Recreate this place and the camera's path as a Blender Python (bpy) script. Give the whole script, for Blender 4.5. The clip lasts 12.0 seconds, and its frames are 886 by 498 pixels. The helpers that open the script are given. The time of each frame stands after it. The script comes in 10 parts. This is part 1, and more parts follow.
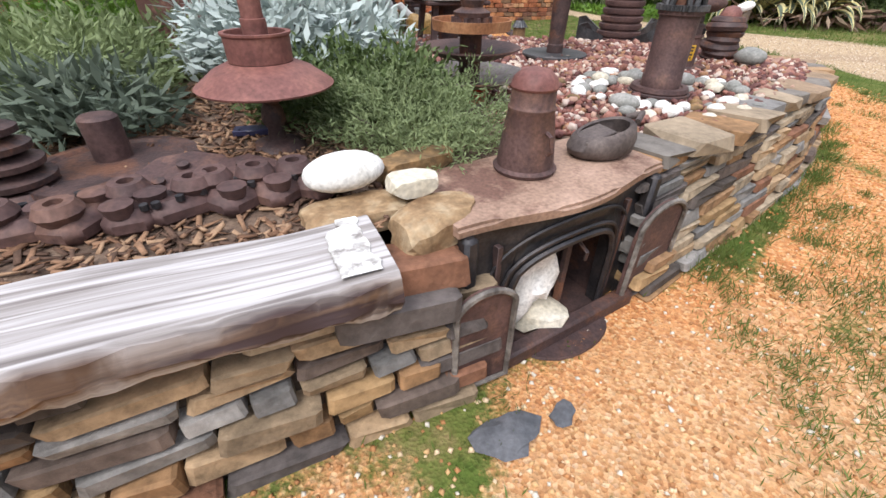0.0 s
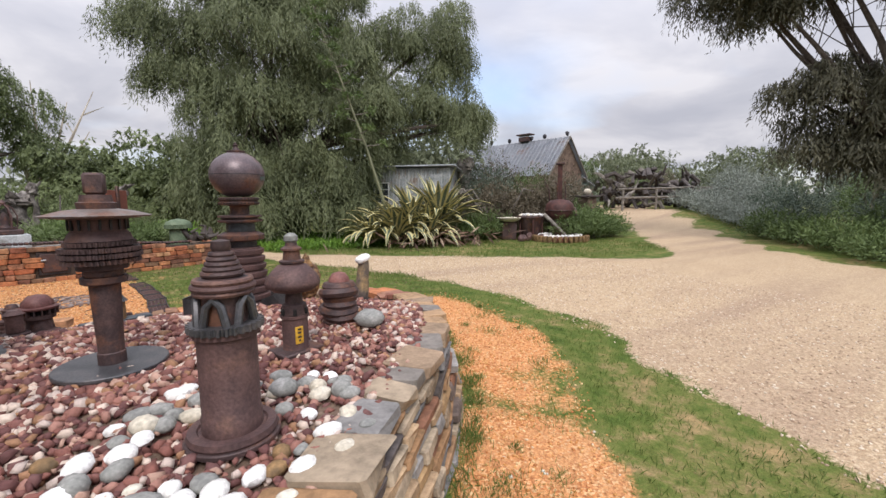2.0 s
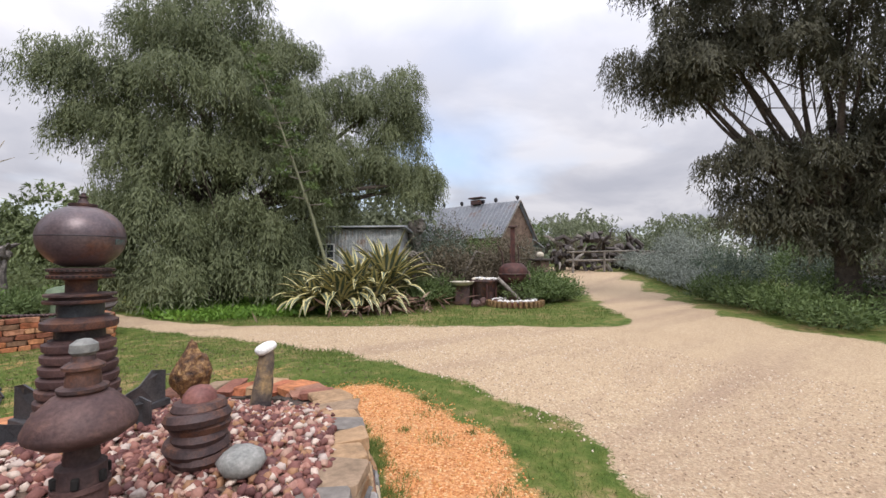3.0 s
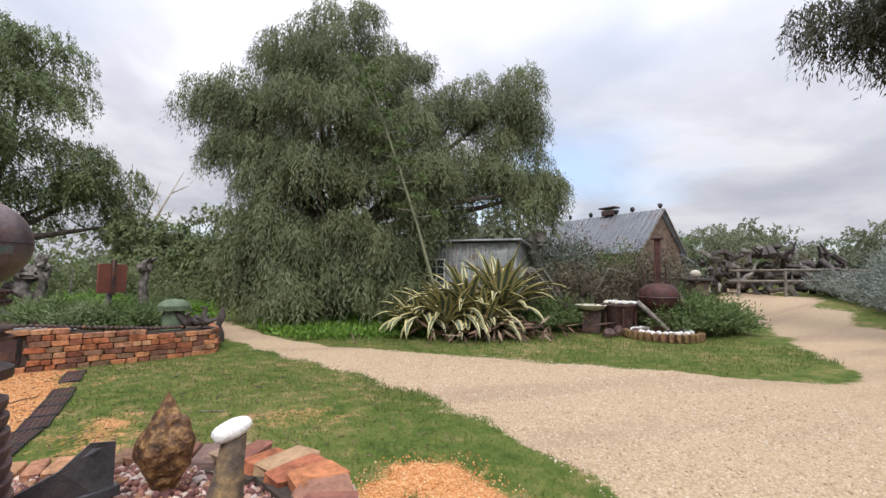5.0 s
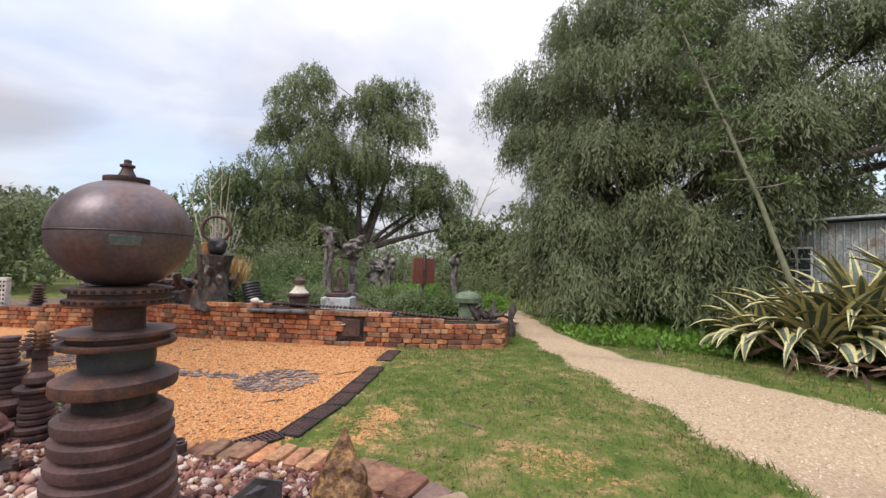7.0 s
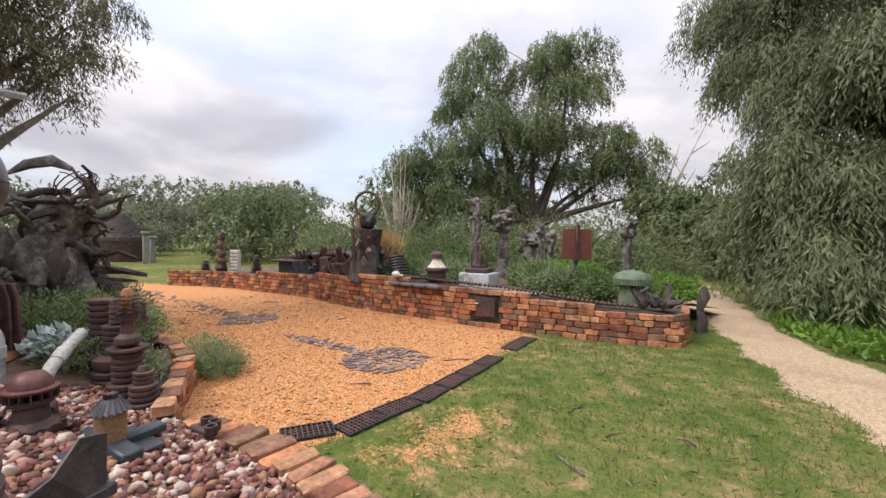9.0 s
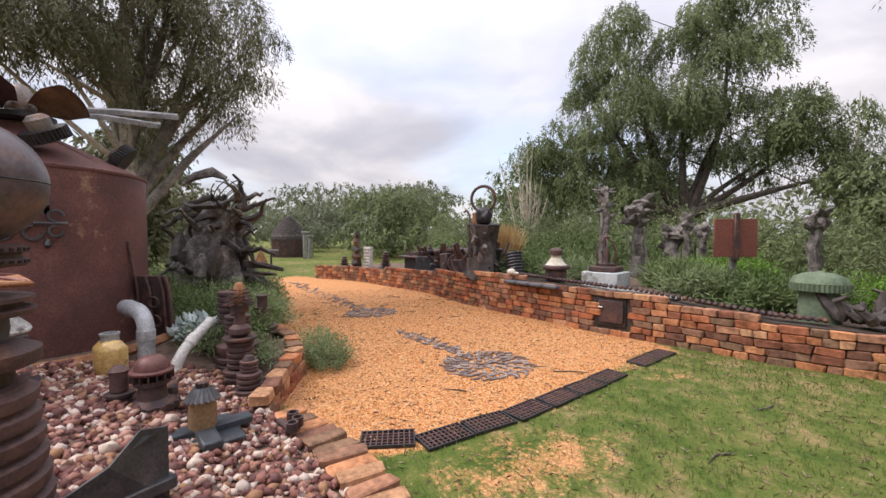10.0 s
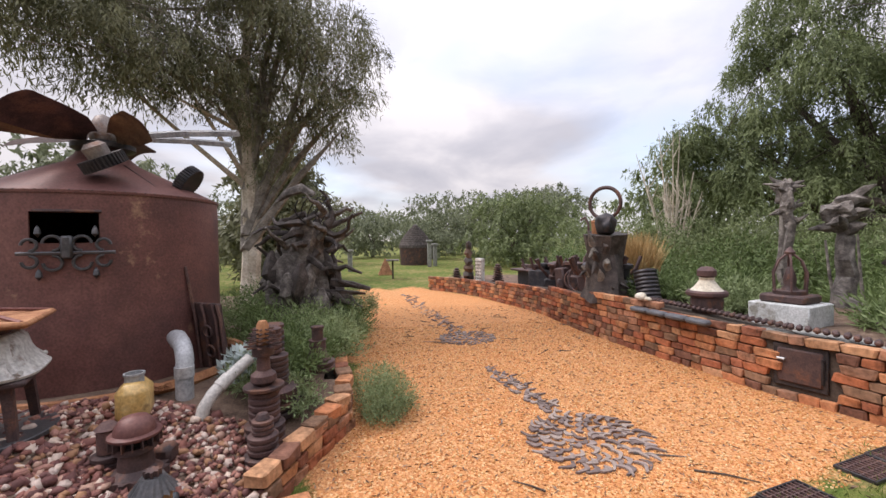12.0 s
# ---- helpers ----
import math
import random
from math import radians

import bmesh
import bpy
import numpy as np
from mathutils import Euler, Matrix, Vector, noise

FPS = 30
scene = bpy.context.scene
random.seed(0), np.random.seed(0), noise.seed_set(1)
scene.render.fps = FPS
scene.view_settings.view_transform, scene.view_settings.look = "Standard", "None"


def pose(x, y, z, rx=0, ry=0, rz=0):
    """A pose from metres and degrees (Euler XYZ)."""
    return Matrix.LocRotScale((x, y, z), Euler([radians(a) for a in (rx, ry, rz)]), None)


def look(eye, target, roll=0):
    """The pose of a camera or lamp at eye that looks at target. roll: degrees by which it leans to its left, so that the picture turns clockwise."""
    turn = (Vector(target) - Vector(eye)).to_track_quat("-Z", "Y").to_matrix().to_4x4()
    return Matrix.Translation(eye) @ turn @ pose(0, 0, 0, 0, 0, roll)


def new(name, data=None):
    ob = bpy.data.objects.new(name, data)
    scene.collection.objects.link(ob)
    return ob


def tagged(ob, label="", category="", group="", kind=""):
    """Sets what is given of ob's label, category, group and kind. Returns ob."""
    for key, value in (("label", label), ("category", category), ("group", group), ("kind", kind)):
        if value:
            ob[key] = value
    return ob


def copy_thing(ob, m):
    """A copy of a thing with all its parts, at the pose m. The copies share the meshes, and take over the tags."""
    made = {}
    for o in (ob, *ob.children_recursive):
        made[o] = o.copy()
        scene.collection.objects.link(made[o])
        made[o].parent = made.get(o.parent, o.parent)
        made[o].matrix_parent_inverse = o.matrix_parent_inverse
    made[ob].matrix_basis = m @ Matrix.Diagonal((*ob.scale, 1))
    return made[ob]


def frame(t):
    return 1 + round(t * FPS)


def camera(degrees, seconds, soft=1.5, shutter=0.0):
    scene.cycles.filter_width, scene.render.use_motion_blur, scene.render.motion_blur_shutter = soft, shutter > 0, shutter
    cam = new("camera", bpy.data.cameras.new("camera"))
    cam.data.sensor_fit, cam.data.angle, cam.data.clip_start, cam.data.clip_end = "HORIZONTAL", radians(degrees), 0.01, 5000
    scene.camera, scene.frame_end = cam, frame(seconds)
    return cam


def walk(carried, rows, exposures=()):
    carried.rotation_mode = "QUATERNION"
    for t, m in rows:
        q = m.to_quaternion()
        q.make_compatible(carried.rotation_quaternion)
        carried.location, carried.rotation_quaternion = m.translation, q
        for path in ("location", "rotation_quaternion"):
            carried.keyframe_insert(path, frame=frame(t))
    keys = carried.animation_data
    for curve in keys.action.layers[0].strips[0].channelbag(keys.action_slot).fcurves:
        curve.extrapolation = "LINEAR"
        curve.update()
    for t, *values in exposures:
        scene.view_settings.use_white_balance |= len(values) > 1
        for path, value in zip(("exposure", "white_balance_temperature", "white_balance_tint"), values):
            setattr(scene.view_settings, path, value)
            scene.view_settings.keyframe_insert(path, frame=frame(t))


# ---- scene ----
cam = camera(93.9, 12.0)
PATH = [
    (0, (0.969, 0.994, 1.194), (0.775, 2.929, -0.144), 1.0),
    (0.5, (1.123, 1.16, 1.243), (1.54, 3.162, 0.064), 1.5),
    (1, (1.26, 1.41, 1.31), (2.124, 3.424, 0.433), 1.1),
    (1.5, (1.533, 1.625, 1.414), (2.627, 3.64, 0.852), 0.4),
    (2, (1.818, 1.923, 1.467), (3.069, 3.906, 1.193), -0.5),
    (2.5, (2.083, 2.27, 1.516), (3.5, 4.157, 1.473), -0.3),
    (2.7, (2.223, 2.386, 1.54), (3.695, 4.231, 1.563), 0.2),
    (4.3, (3.123, 3.226, 1.565), (4.45, 5.17, 1.758), 0.5),
    (4.5, (3.269, 3.38, 1.599), (4.478, 5.397, 1.778), 0.7),
    (5, (3.483, 3.698, 1.588), (4.342, 5.891, 1.744), 0.7),
    (5.5, (3.598, 3.99, 1.575), (4.037, 6.304, 1.723), 0.9),
    (6, (3.783, 4.279, 1.611), (3.73, 6.634, 1.743), 1.0),
    (6.5, (3.899, 4.544, 1.614), (3.443, 6.856, 1.735), 1.0),
    (7, (3.899, 4.934, 1.612), (3.1, 7.153, 1.702), 1.1),
    (7.2, (3.947, 5.076, 1.606), (3.022, 7.246, 1.678), 1.1),
    (8.8, (4.105, 6.156, 1.551), (2.526, 7.908, 1.504), 0.8),
    (9, (4.105, 6.272, 1.553), (2.411, 7.914, 1.492), 0.7),
    (9.5, (4.118, 6.544, 1.562), (2.17, 7.873, 1.486), 0.4),
    (10, (3.985, 6.76, 1.543), (1.86, 7.783, 1.457), -0.1),
    (10.5, (3.721, 6.994, 1.593), (1.488, 7.754, 1.499), -0.5),
    (11, (3.557, 7.232, 1.606), (1.265, 7.786, 1.519), -0.9),
    (11.5, (3.43, 7.469, 1.66), (1.108, 7.879, 1.592), -1.0),
    (12, (3.212, 7.576, 1.679), (0.873, 7.88, 1.628), -0.9),
]
walk(cam, [(t, look(eye, target, roll)) for t, eye, target, roll in PATH], [(0, 0.66, 6450, 11), (1, 0.64, 6450, 11), (1.5, 0.60, 6500, 13), (1.9, 0.44, 6490, 13.5), (2.5, 0.42, 6480, 14), (5, 0.42, 6420, 12), (8, 0.52, 6600, 14), (12, 0.58, 6720, 17)])

# ---- world and light ----
world = bpy.data.worlds.new("overcast_sky")
scene.world = world
world.use_nodes = True
wn, wl = world.node_tree.nodes, world.node_tree.links
wn.clear()
w_out = wn.new("ShaderNodeOutputWorld")
w_bg = wn.new("ShaderNodeBackground")
w_sky = wn.new("ShaderNodeTexSky")
w_sky.sky_type = "NISHITA"
w_sky.sun_disc = False
SUN_EL, SUN_AZ = radians(52), radians(200)
w_sky.sun_elevation, w_sky.sun_rotation = SUN_EL, SUN_AZ
w_tc = wn.new("ShaderNodeTexCoord")
w_sep = wn.new("ShaderNodeSeparateXYZ")
wl.new(w_tc.outputs["Generated"], w_sep.inputs[0])
w_add = wn.new("ShaderNodeMath")
w_add.operation = "ADD"
w_add.inputs[1].default_value = 0.22
w_max = wn.new("ShaderNodeMath")
w_max.operation = "MAXIMUM"
w_max.inputs[1].default_value = 0.0
wl.new(w_sep.outputs[2], w_max.inputs[0])
wl.new(w_max.outputs[0], w_add.inputs[0])
w_comb = wn.new("ShaderNodeCombineXYZ")
for i in (0, 1):
    w_div = wn.new("ShaderNodeMath")
    w_div.operation = "DIVIDE"
    wl.new(w_sep.outputs[i], w_div.inputs[0])
    wl.new(w_add.outputs[0], w_div.inputs[1])
    wl.new(w_div.outputs[0], w_comb.inputs[i])
w_n1 = wn.new("ShaderNodeTexNoise")
w_n1.inputs["Scale"].default_value = 1.3
w_n1.inputs["Detail"].default_value = 6
w_n1.inputs["Roughness"].default_value = 0.52
w_n1.inputs["Distortion"].default_value = 0.35
wl.new(w_comb.outputs[0], w_n1.inputs["Vector"])
w_ramp = wn.new("ShaderNodeValToRGB")
w_ramp.color_ramp.elements[0].position = 0.36
w_ramp.color_ramp.elements[0].color = (0.50, 0.52, 0.57, 1)
w_ramp.color_ramp.elements[1].position = 0.60
w_ramp.color_ramp.elements[1].color = (0.74, 0.745, 0.76, 1)
mid = w_ramp.color_ramp.elements.new(0.47)
mid.color = (0.58, 0.595, 0.635, 1)
wl.new(w_n1.outputs["Fac"], w_ramp.inputs[0])
w_gain = wn.new("ShaderNodeMix")
w_gain.data_type = "RGBA"
w_gain.blend_type = "MULTIPLY"
w_gain.inputs["Factor"].default_value = 1.0
w_gain.inputs["B"].default_value = (8.6, 8.6, 8.8, 1)
wl.new(w_ramp.outputs[0], w_gain.inputs["A"])
w_n2 = wn.new("ShaderNodeTexNoise")
w_n2.inputs["Scale"].default_value = 0.5
w_n2.inputs["Detail"].default_value = 4
w_shift = wn.new("ShaderNodeVectorMath")
w_shift.operation = "ADD"
w_shift.inputs[1].default_value = (4.3, 1.2, 0.0)
wl.new(w_comb.outputs[0], w_shift.inputs[0])
wl.new(w_shift.outputs[0], w_n2.inputs["Vector"])
w_cov = wn.new("ShaderNodeMapRange")
w_cov.inputs["From Min"].default_value = 0.34
w_cov.inputs["From Max"].default_value = 0.50
w_cov.inputs["To Min"].default_value = 0.35
w_cov.inputs["To Max"].default_value = 1.0
wl.new(w_n2.outputs["Fac"], w_cov.inputs[0])
w_mix = wn.new("ShaderNodeMix")
w_mix.data_type = "RGBA"
wl.new(w_cov.outputs[0], w_mix.inputs["Factor"])
w_clear = wn.new("ShaderNodeVectorMath")
w_clear.operation = "SCALE"
w_clear.inputs["Scale"].default_value = 2.1
wl.new(w_sky.outputs[0], w_clear.inputs[0])
wl.new(w_clear.outputs[0], w_mix.inputs["A"])
# an overcast sky is far brighter overhead than at the horizon
w_sq = wn.new("ShaderNodeMath")
w_sq.operation = "POWER"
w_sq.inputs[1].default_value = 2.0
wl.new(w_max.outputs[0], w_sq.inputs[0])
w_zen = wn.new("ShaderNodeMath")
w_zen.operation = "MULTIPLY_ADD"
w_zen.inputs[1].default_value = 3.1
w_zen.inputs[2].default_value = 0.94
wl.new(w_sq.outputs[0], w_zen.inputs[0])
w_vm = wn.new("ShaderNodeVectorMath")
w_vm.operation = "SCALE"
wl.new(w_gain.outputs["Result"], w_vm.inputs[0])
wl.new(w_zen.outputs[0], w_vm.inputs["Scale"])
wl.new(w_vm.outputs[0], w_mix.inputs["B"])
wl.new(w_mix.outputs["Result"], w_bg.inputs[0])
w_bg.inputs[1].default_value = 0.088
wl.new(w_bg.outputs[0], w_out.inputs[0])

sun_data = bpy.data.lights.new("sun", "SUN")
sun_data.energy = 1.8
sun_data.angle = radians(25)
sun_data.color = (1.0, 0.97, 0.93)
sun = new("sun", sun_data)
sun_dir = Vector((math.sin(SUN_AZ) * math.cos(SUN_EL), math.cos(SUN_AZ) * math.cos(SUN_EL), math.sin(SUN_EL)))
sun.matrix_world = look(sun_dir * 60, (0, 0, 0))

# ---- materials ----


def mat(name, colors, scale=6.0, rough=0.8, metal=0.0, bump=0.3, fine=60.0, vary=0.0, spec=0.4, detail=6, coords="Object", bump_dist=0.01, rough_vary=0.1, stain=None, stain_scale=1.5, stain_at=(0.52, 0.62)):
    """A surface with patches between the given colours, fine grain, relief, and a change from piece to piece (vary)."""
    m = bpy.data.materials.new(name)
    m.use_nodes = True
    n, l = m.node_tree.nodes, m.node_tree.links
    b = n["Principled BSDF"]
    tc = n.new("ShaderNodeTexCoord")
    vec = tc.outputs[coords]
    info = n.new("ShaderNodeObjectInfo")
    shift = n.new("ShaderNodeVectorMath")
    shift.operation = "MULTIPLY_ADD"
    rv = n.new("ShaderNodeCombineXYZ")
    for i in range(3):
        l.new(info.outputs["Random"], rv.inputs[i])
    l.new(rv.outputs[0], shift.inputs[0])
    shift.inputs[1].default_value = (17.0, 31.0, 23.0)
    l.new(vec, shift.inputs[2])
    n1 = n.new("ShaderNodeTexNoise")
    n1.inputs["Scale"].default_value = scale
    n1.inputs["Detail"].default_value = detail
    n1.inputs["Roughness"].default_value = 0.62
    l.new(shift.outputs[0], n1.inputs["Vector"])
    ramp = n.new("ShaderNodeValToRGB")
    els = ramp.color_ramp.elements
    els[0].position, els[1].position = 0.33, 0.67
    els[0].color, els[1].color = (*colors[0], 1), (*colors[-1], 1)
    for k, c in enumerate(colors[1:-1]):
        e = els.new(0.33 + 0.34 * (k + 1) / (len(colors) - 1))
        e.color = (*c, 1)
    l.new(n1.outputs["Fac"], ramp.inputs[0])
    n2 = n.new("ShaderNodeTexNoise")
    n2.inputs["Scale"].default_value = fine
    n2.inputs["Detail"].default_value = 3
    l.new(shift.outputs[0], n2.inputs["Vector"])
    col = ramp.outputs[0]
    if stain:
        n3 = n.new("ShaderNodeTexNoise")
        n3.inputs["Scale"].default_value = stain_scale
        n3.inputs["Detail"].default_value = 8
        n3.inputs["Roughness"].default_value = 0.7
        l.new(shift.outputs[0], n3.inputs["Vector"])
        mr = n.new("ShaderNodeMapRange")
        mr.inputs["From Min"].default_value, mr.inputs["From Max"].default_value = stain_at
        l.new(n3.outputs["Fac"], mr.inputs[0])
        mx = n.new("ShaderNodeMix")
        mx.data_type = "RGBA"
        l.new(mr.outputs[0], mx.inputs["Factor"])
        l.new(col, mx.inputs["A"])
        mx.inputs["B"].default_value = (*stain, 1)
        col = mx.outputs["Result"]
    hsv = n.new("ShaderNodeHueSaturation")
    mv = n.new("ShaderNodeMapRange")
    mv.inputs["To Min"].default_value, mv.inputs["To Max"].default_value = 0.72, 1.3
    mv.inputs["From Min"].default_value, mv.inputs["From Max"].default_value = 0.25, 0.75
    l.new(n2.outputs["Fac"], mv.inputs[0])
    val = mv.outputs[0]
    if vary:
        pv = n.new("ShaderNodeMath")
        pv.operation = "MULTIPLY_ADD"
        l.new(info.outputs["Random"], pv.inputs[0])
        pv.inputs[1].default_value, pv.inputs[2].default_value = 2 * vary, 1 - vary
        mu = n.new("ShaderNodeMath")
        mu.operation = "MULTIPLY"
        l.new(pv.outputs[0], mu.inputs[0])
        l.new(val, mu.inputs[1])
        val = mu.outputs[0]
    l.new(val, hsv.inputs["Value"])
    l.new(col, hsv.inputs["Color"])
    l.new(hsv.outputs[0], b.inputs["Base Color"])
    b.inputs["Metallic"].default_value = metal
    b.inputs["Specular IOR Level"].default_value = spec
    rr = n.new("ShaderNodeMapRange")
    rr.inputs["To Min"].default_value, rr.inputs["To Max"].default_value = max(0.05, rough - rough_vary), min(1, rough + rough_vary)
    l.new(n1.outputs["Fac"], rr.inputs[0])
    l.new(rr.outputs[0], b.inputs["Roughness"])
    if bump:
        mixh = n.new("ShaderNodeMath")
        mixh.operation = "MULTIPLY_ADD"
        l.new(n2.outputs["Fac"], mixh.inputs[0])
        mixh.inputs[1].default_value = 0.5
        l.new(n1.outputs["Fac"], mixh.inputs[2])
        bp = n.new("ShaderNodeBump")
        bp.inputs["Strength"].default_value = bump
        bp.inputs["Distance"].default_value = bump_dist
        l.new(mixh.outputs[0], bp.inputs["Height"])
        l.new(bp.outputs[0], b.inputs["Normal"])
    return m


def palette_mat(name, colors, rough=0.85, per_island=False, fine=40.0, bump=0.4, spec=0.3, spots=0.35):
    """Pieces that each take a colour of the palette, with grain over it."""
    m = bpy.data.materials.new(name)
    m.use_nodes = True
    n, l = m.node_tree.nodes, m.node_tree.links
    b = n["Principled BSDF"]
    if per_island:
        rnd = n.new("ShaderNodeNewGeometry").outputs["Random Per Island"]
    else:
        rnd = n.new("ShaderNodeObjectInfo").outputs["Random"]
    ramp = n.new("ShaderNodeValToRGB")
    ramp.color_ramp.interpolation = "CONSTANT"
    els = ramp.color_ramp.elements
    els[0].position, els[1].position = 0, 1 - 1 / len(colors)
    els[0].color, els[1].color = (*colors[0], 1), (*colors[-1], 1)
    for k, c in enumerate(colors[1:-1]):
        e = els.new((k + 1) / len(colors))
        e.color = (*c, 1)
    l.new(rnd, ramp.inputs[0])
    geo = n.new("ShaderNodeNewGeometry")
    n1 = n.new("ShaderNodeTexNoise")
    n1.inputs["Scale"].default_value = fine
    n1.inputs["Detail"].default_value = 6
    n1.inputs["Roughness"].default_value = 0.7
    l.new(geo.outputs["Position"], n1.inputs["Vector"])
    n2 = n.new("ShaderNodeTexNoise")
    n2.inputs["Scale"].default_value = fine * 0.25
    n2.inputs["Detail"].default_value = 4
    l.new(geo.outputs["Position"], n2.inputs["Vector"])
    ad = n.new("ShaderNodeMath")
    ad.operation = "ADD"
    l.new(n1.outputs["Fac"], ad.inputs[0])
    l.new(n2.outputs["Fac"], ad.inputs[1])
    mv = n.new("ShaderNodeMapRange")
    mv.inputs["From Min"].default_value, mv.inputs["From Max"].default_value = 0.65, 1.35
    mv.inputs["To Min"].default_value, mv.inputs["To Max"].default_value = 1 - spots, 1 + spots
    l.new(ad.outputs[0], mv.inputs[0])
    hsv = n.new("ShaderNodeHueSaturation")
    l.new(ramp.outputs[0], hsv.inputs["Color"])
    l.new(mv.outputs[0], hsv.inputs["Value"])
    l.new(hsv.outputs[0], b.inputs["Base Color"])
    b.inputs["Roughness"].default_value = rough
    b.inputs["Specular IOR Level"].default_value = spec
    bp = n.new("ShaderNodeBump")
    bp.inputs["Strength"].default_value = bump
    bp.inputs["Distance"].default_value = 0.008
    l.new(ad.outputs[0], bp.inputs["Height"])
    l.new(bp.outputs[0], b.inputs["Normal"])
    return m


def leaf_mat(name, dark, light, trans=0.25, rough=0.6):
    m = bpy.data.materials.new(name)
    m.use_nodes = True
    n, l = m.node_tree.nodes, m.node_tree.links
    b = n["Principled BSDF"]
    geo = n.new("ShaderNodeNewGeometry")
    ramp = n.new("ShaderNodeValToRGB")
    els = ramp.color_ramp.elements
    els[0].color, els[1].color = (*dark, 1), (*light, 1)
    nz = n.new("ShaderNodeTexNoise")
    nz.inputs["Scale"].default_value = 0.9
    nz.inputs["Detail"].default_value = 3
    l.new(geo.outputs["Position"], nz.inputs["Vector"])
    ma = n.new("ShaderNodeMath")
    ma.operation = "MULTIPLY_ADD"
    l.new(nz.outputs["Fac"], ma.inputs[0])
    ma.inputs[1].default_value = 0.9
    sc = n.new("ShaderNodeMath")
    sc.operation = "MULTIPLY_ADD"
    l.new(geo.outputs["Random Per Island"], sc.inputs[0])
    sc.inputs[1].default_value, sc.inputs[2].default_value = 0.4, -0.15
    l.new(sc.outputs[0], ma.inputs[2])
    l.new(ma.outputs[0], ramp.inputs[0])
    l.new(ramp.outputs[0], b.inputs["Base Color"])
    b.inputs["Roughness"].default_value = rough
    b.inputs["Specular IOR Level"].default_value = 0.3
    tr = n.new("ShaderNodeBsdfTranslucent")
    l.new(ramp.outputs[0], tr.inputs[0])
    mx = n.new("ShaderNodeMixShader")
    mx.inputs[0].default_value = trans
    l.new(b.outputs[0], mx.inputs[1])
    l.new(tr.outputs[0], mx.inputs[2])
    l.new(mx.outputs[0], n["Material Output"].inputs[0])
    return m


M = {}
M["rust_dark"] = mat("rust_dark", [(0.044, 0.030, 0.031), (0.072, 0.045, 0.043), (0.105, 0.062, 0.055)], 9, 0.6, 0.25, 0.35, 90, spec=0.45, stain=(0.15, 0.07, 0.045), stain_scale=5)
M["rust_brown"] = mat("rust_brown", [(0.06, 0.036, 0.036), (0.094, 0.054, 0.05), (0.13, 0.074, 0.066)], 7, 0.62, 0.2, 0.3, 80, stain=(0.155, 0.085, 0.066), stain_scale=4)
M["rust_red"] = mat("rust_red", [(0.13, 0.052, 0.046), (0.19, 0.078, 0.066), (0.26, 0.115, 0.092)], 6, 0.6, 0.1, 0.25, 70)
M["stove_top"] = mat("stove_top", [(0.24, 0.155, 0.115), (0.32, 0.21, 0.155), (0.40, 0.27, 0.205)], 5, 0.75, 0.05, 0.3, 70, stain=(0.15, 0.08, 0.06), stain_scale=3)
M["disc_grey"] = mat("disc_grey", [(0.14, 0.115, 0.105), (0.2, 0.17, 0.155), (0.26, 0.225, 0.2)], 6, 0.5, 0.3, 0.2, 70, stain=(0.17, 0.09, 0.06), stain_scale=4)
M["rust_red_dark"] = mat("rust_red_dark", [(0.045, 0.02, 0.018), (0.07, 0.028, 0.024), (0.11, 0.045, 0.036)], 7, 0.65, 0.1, 0.3, 60)
M["rust_orange"] = mat("rust_orange", [(0.22, 0.09, 0.04), (0.33, 0.15, 0.07), (0.42, 0.22, 0.11)], 8, 0.8, 0.05, 0.3, 80)
M["tank_rust"] = mat("tank_rust", [(0.105, 0.05, 0.046), (0.145, 0.065, 0.057), (0.19, 0.088, 0.074)], 3, 0.52, 0.15, 0.2, 60, stain=(0.30, 0.18, 0.12), stain_scale=2.6, stain_at=(0.60, 0.68))
M["iron_black"] = mat("iron_black", [(0.022, 0.022, 0.026), (0.04, 0.038, 0.042), (0.07, 0.06, 0.06)], 12, 0.5, 0.5, 0.25, 90, spec=0.5)
M["dome_maroon"] = mat("dome_maroon", [(0.075, 0.03, 0.028), (0.11, 0.043, 0.038), (0.15, 0.065, 0.055)], 7, 0.5, 0.15, 0.25, 70)
M["blade_tan"] = mat("blade_tan", [(0.11, 0.062, 0.04), (0.17, 0.10, 0.06), (0.22, 0.135, 0.08)], 5, 0.6, 0.1, 0.2, 60, stain=(0.09, 0.05, 0.04), stain_scale=3)
M["iron_vessel"] = mat("iron_vessel", [(0.07, 0.055, 0.052), (0.105, 0.083, 0.077), (0.15, 0.12, 0.11)], 9, 0.6, 0.2, 0.3, 80)
M["iron_grey"] = mat("iron_grey", [(0.05, 0.052, 0.055), (0.085, 0.085, 0.09), (0.13, 0.12, 0.12)], 8, 0.45, 0.5, 0.2, 90, spec=0.5)
M["plate_blue"] = mat("plate_blue", [(0.045, 0.054, 0.063), (0.075, 0.085, 0.094)], 8, 0.45, 0.3, 0.2, 90)
M["sphere_steel"] = mat("sphere_steel", [(0.085, 0.066, 0.072), (0.115, 0.084, 0.088), (0.15, 0.10, 0.096)], 4, 0.40, 0.35, 0.1, 60, spec=0.6, stain=(0.16, 0.075, 0.05), stain_scale=3.5, stain_at=(0.56, 0.7))
M["white_stone"] = mat("white_stone", [(0.62, 0.60, 0.55), (0.72, 0.71, 0.68), (0.8, 0.79, 0.77)], 10, 0.75, 0, 0.25, 70)
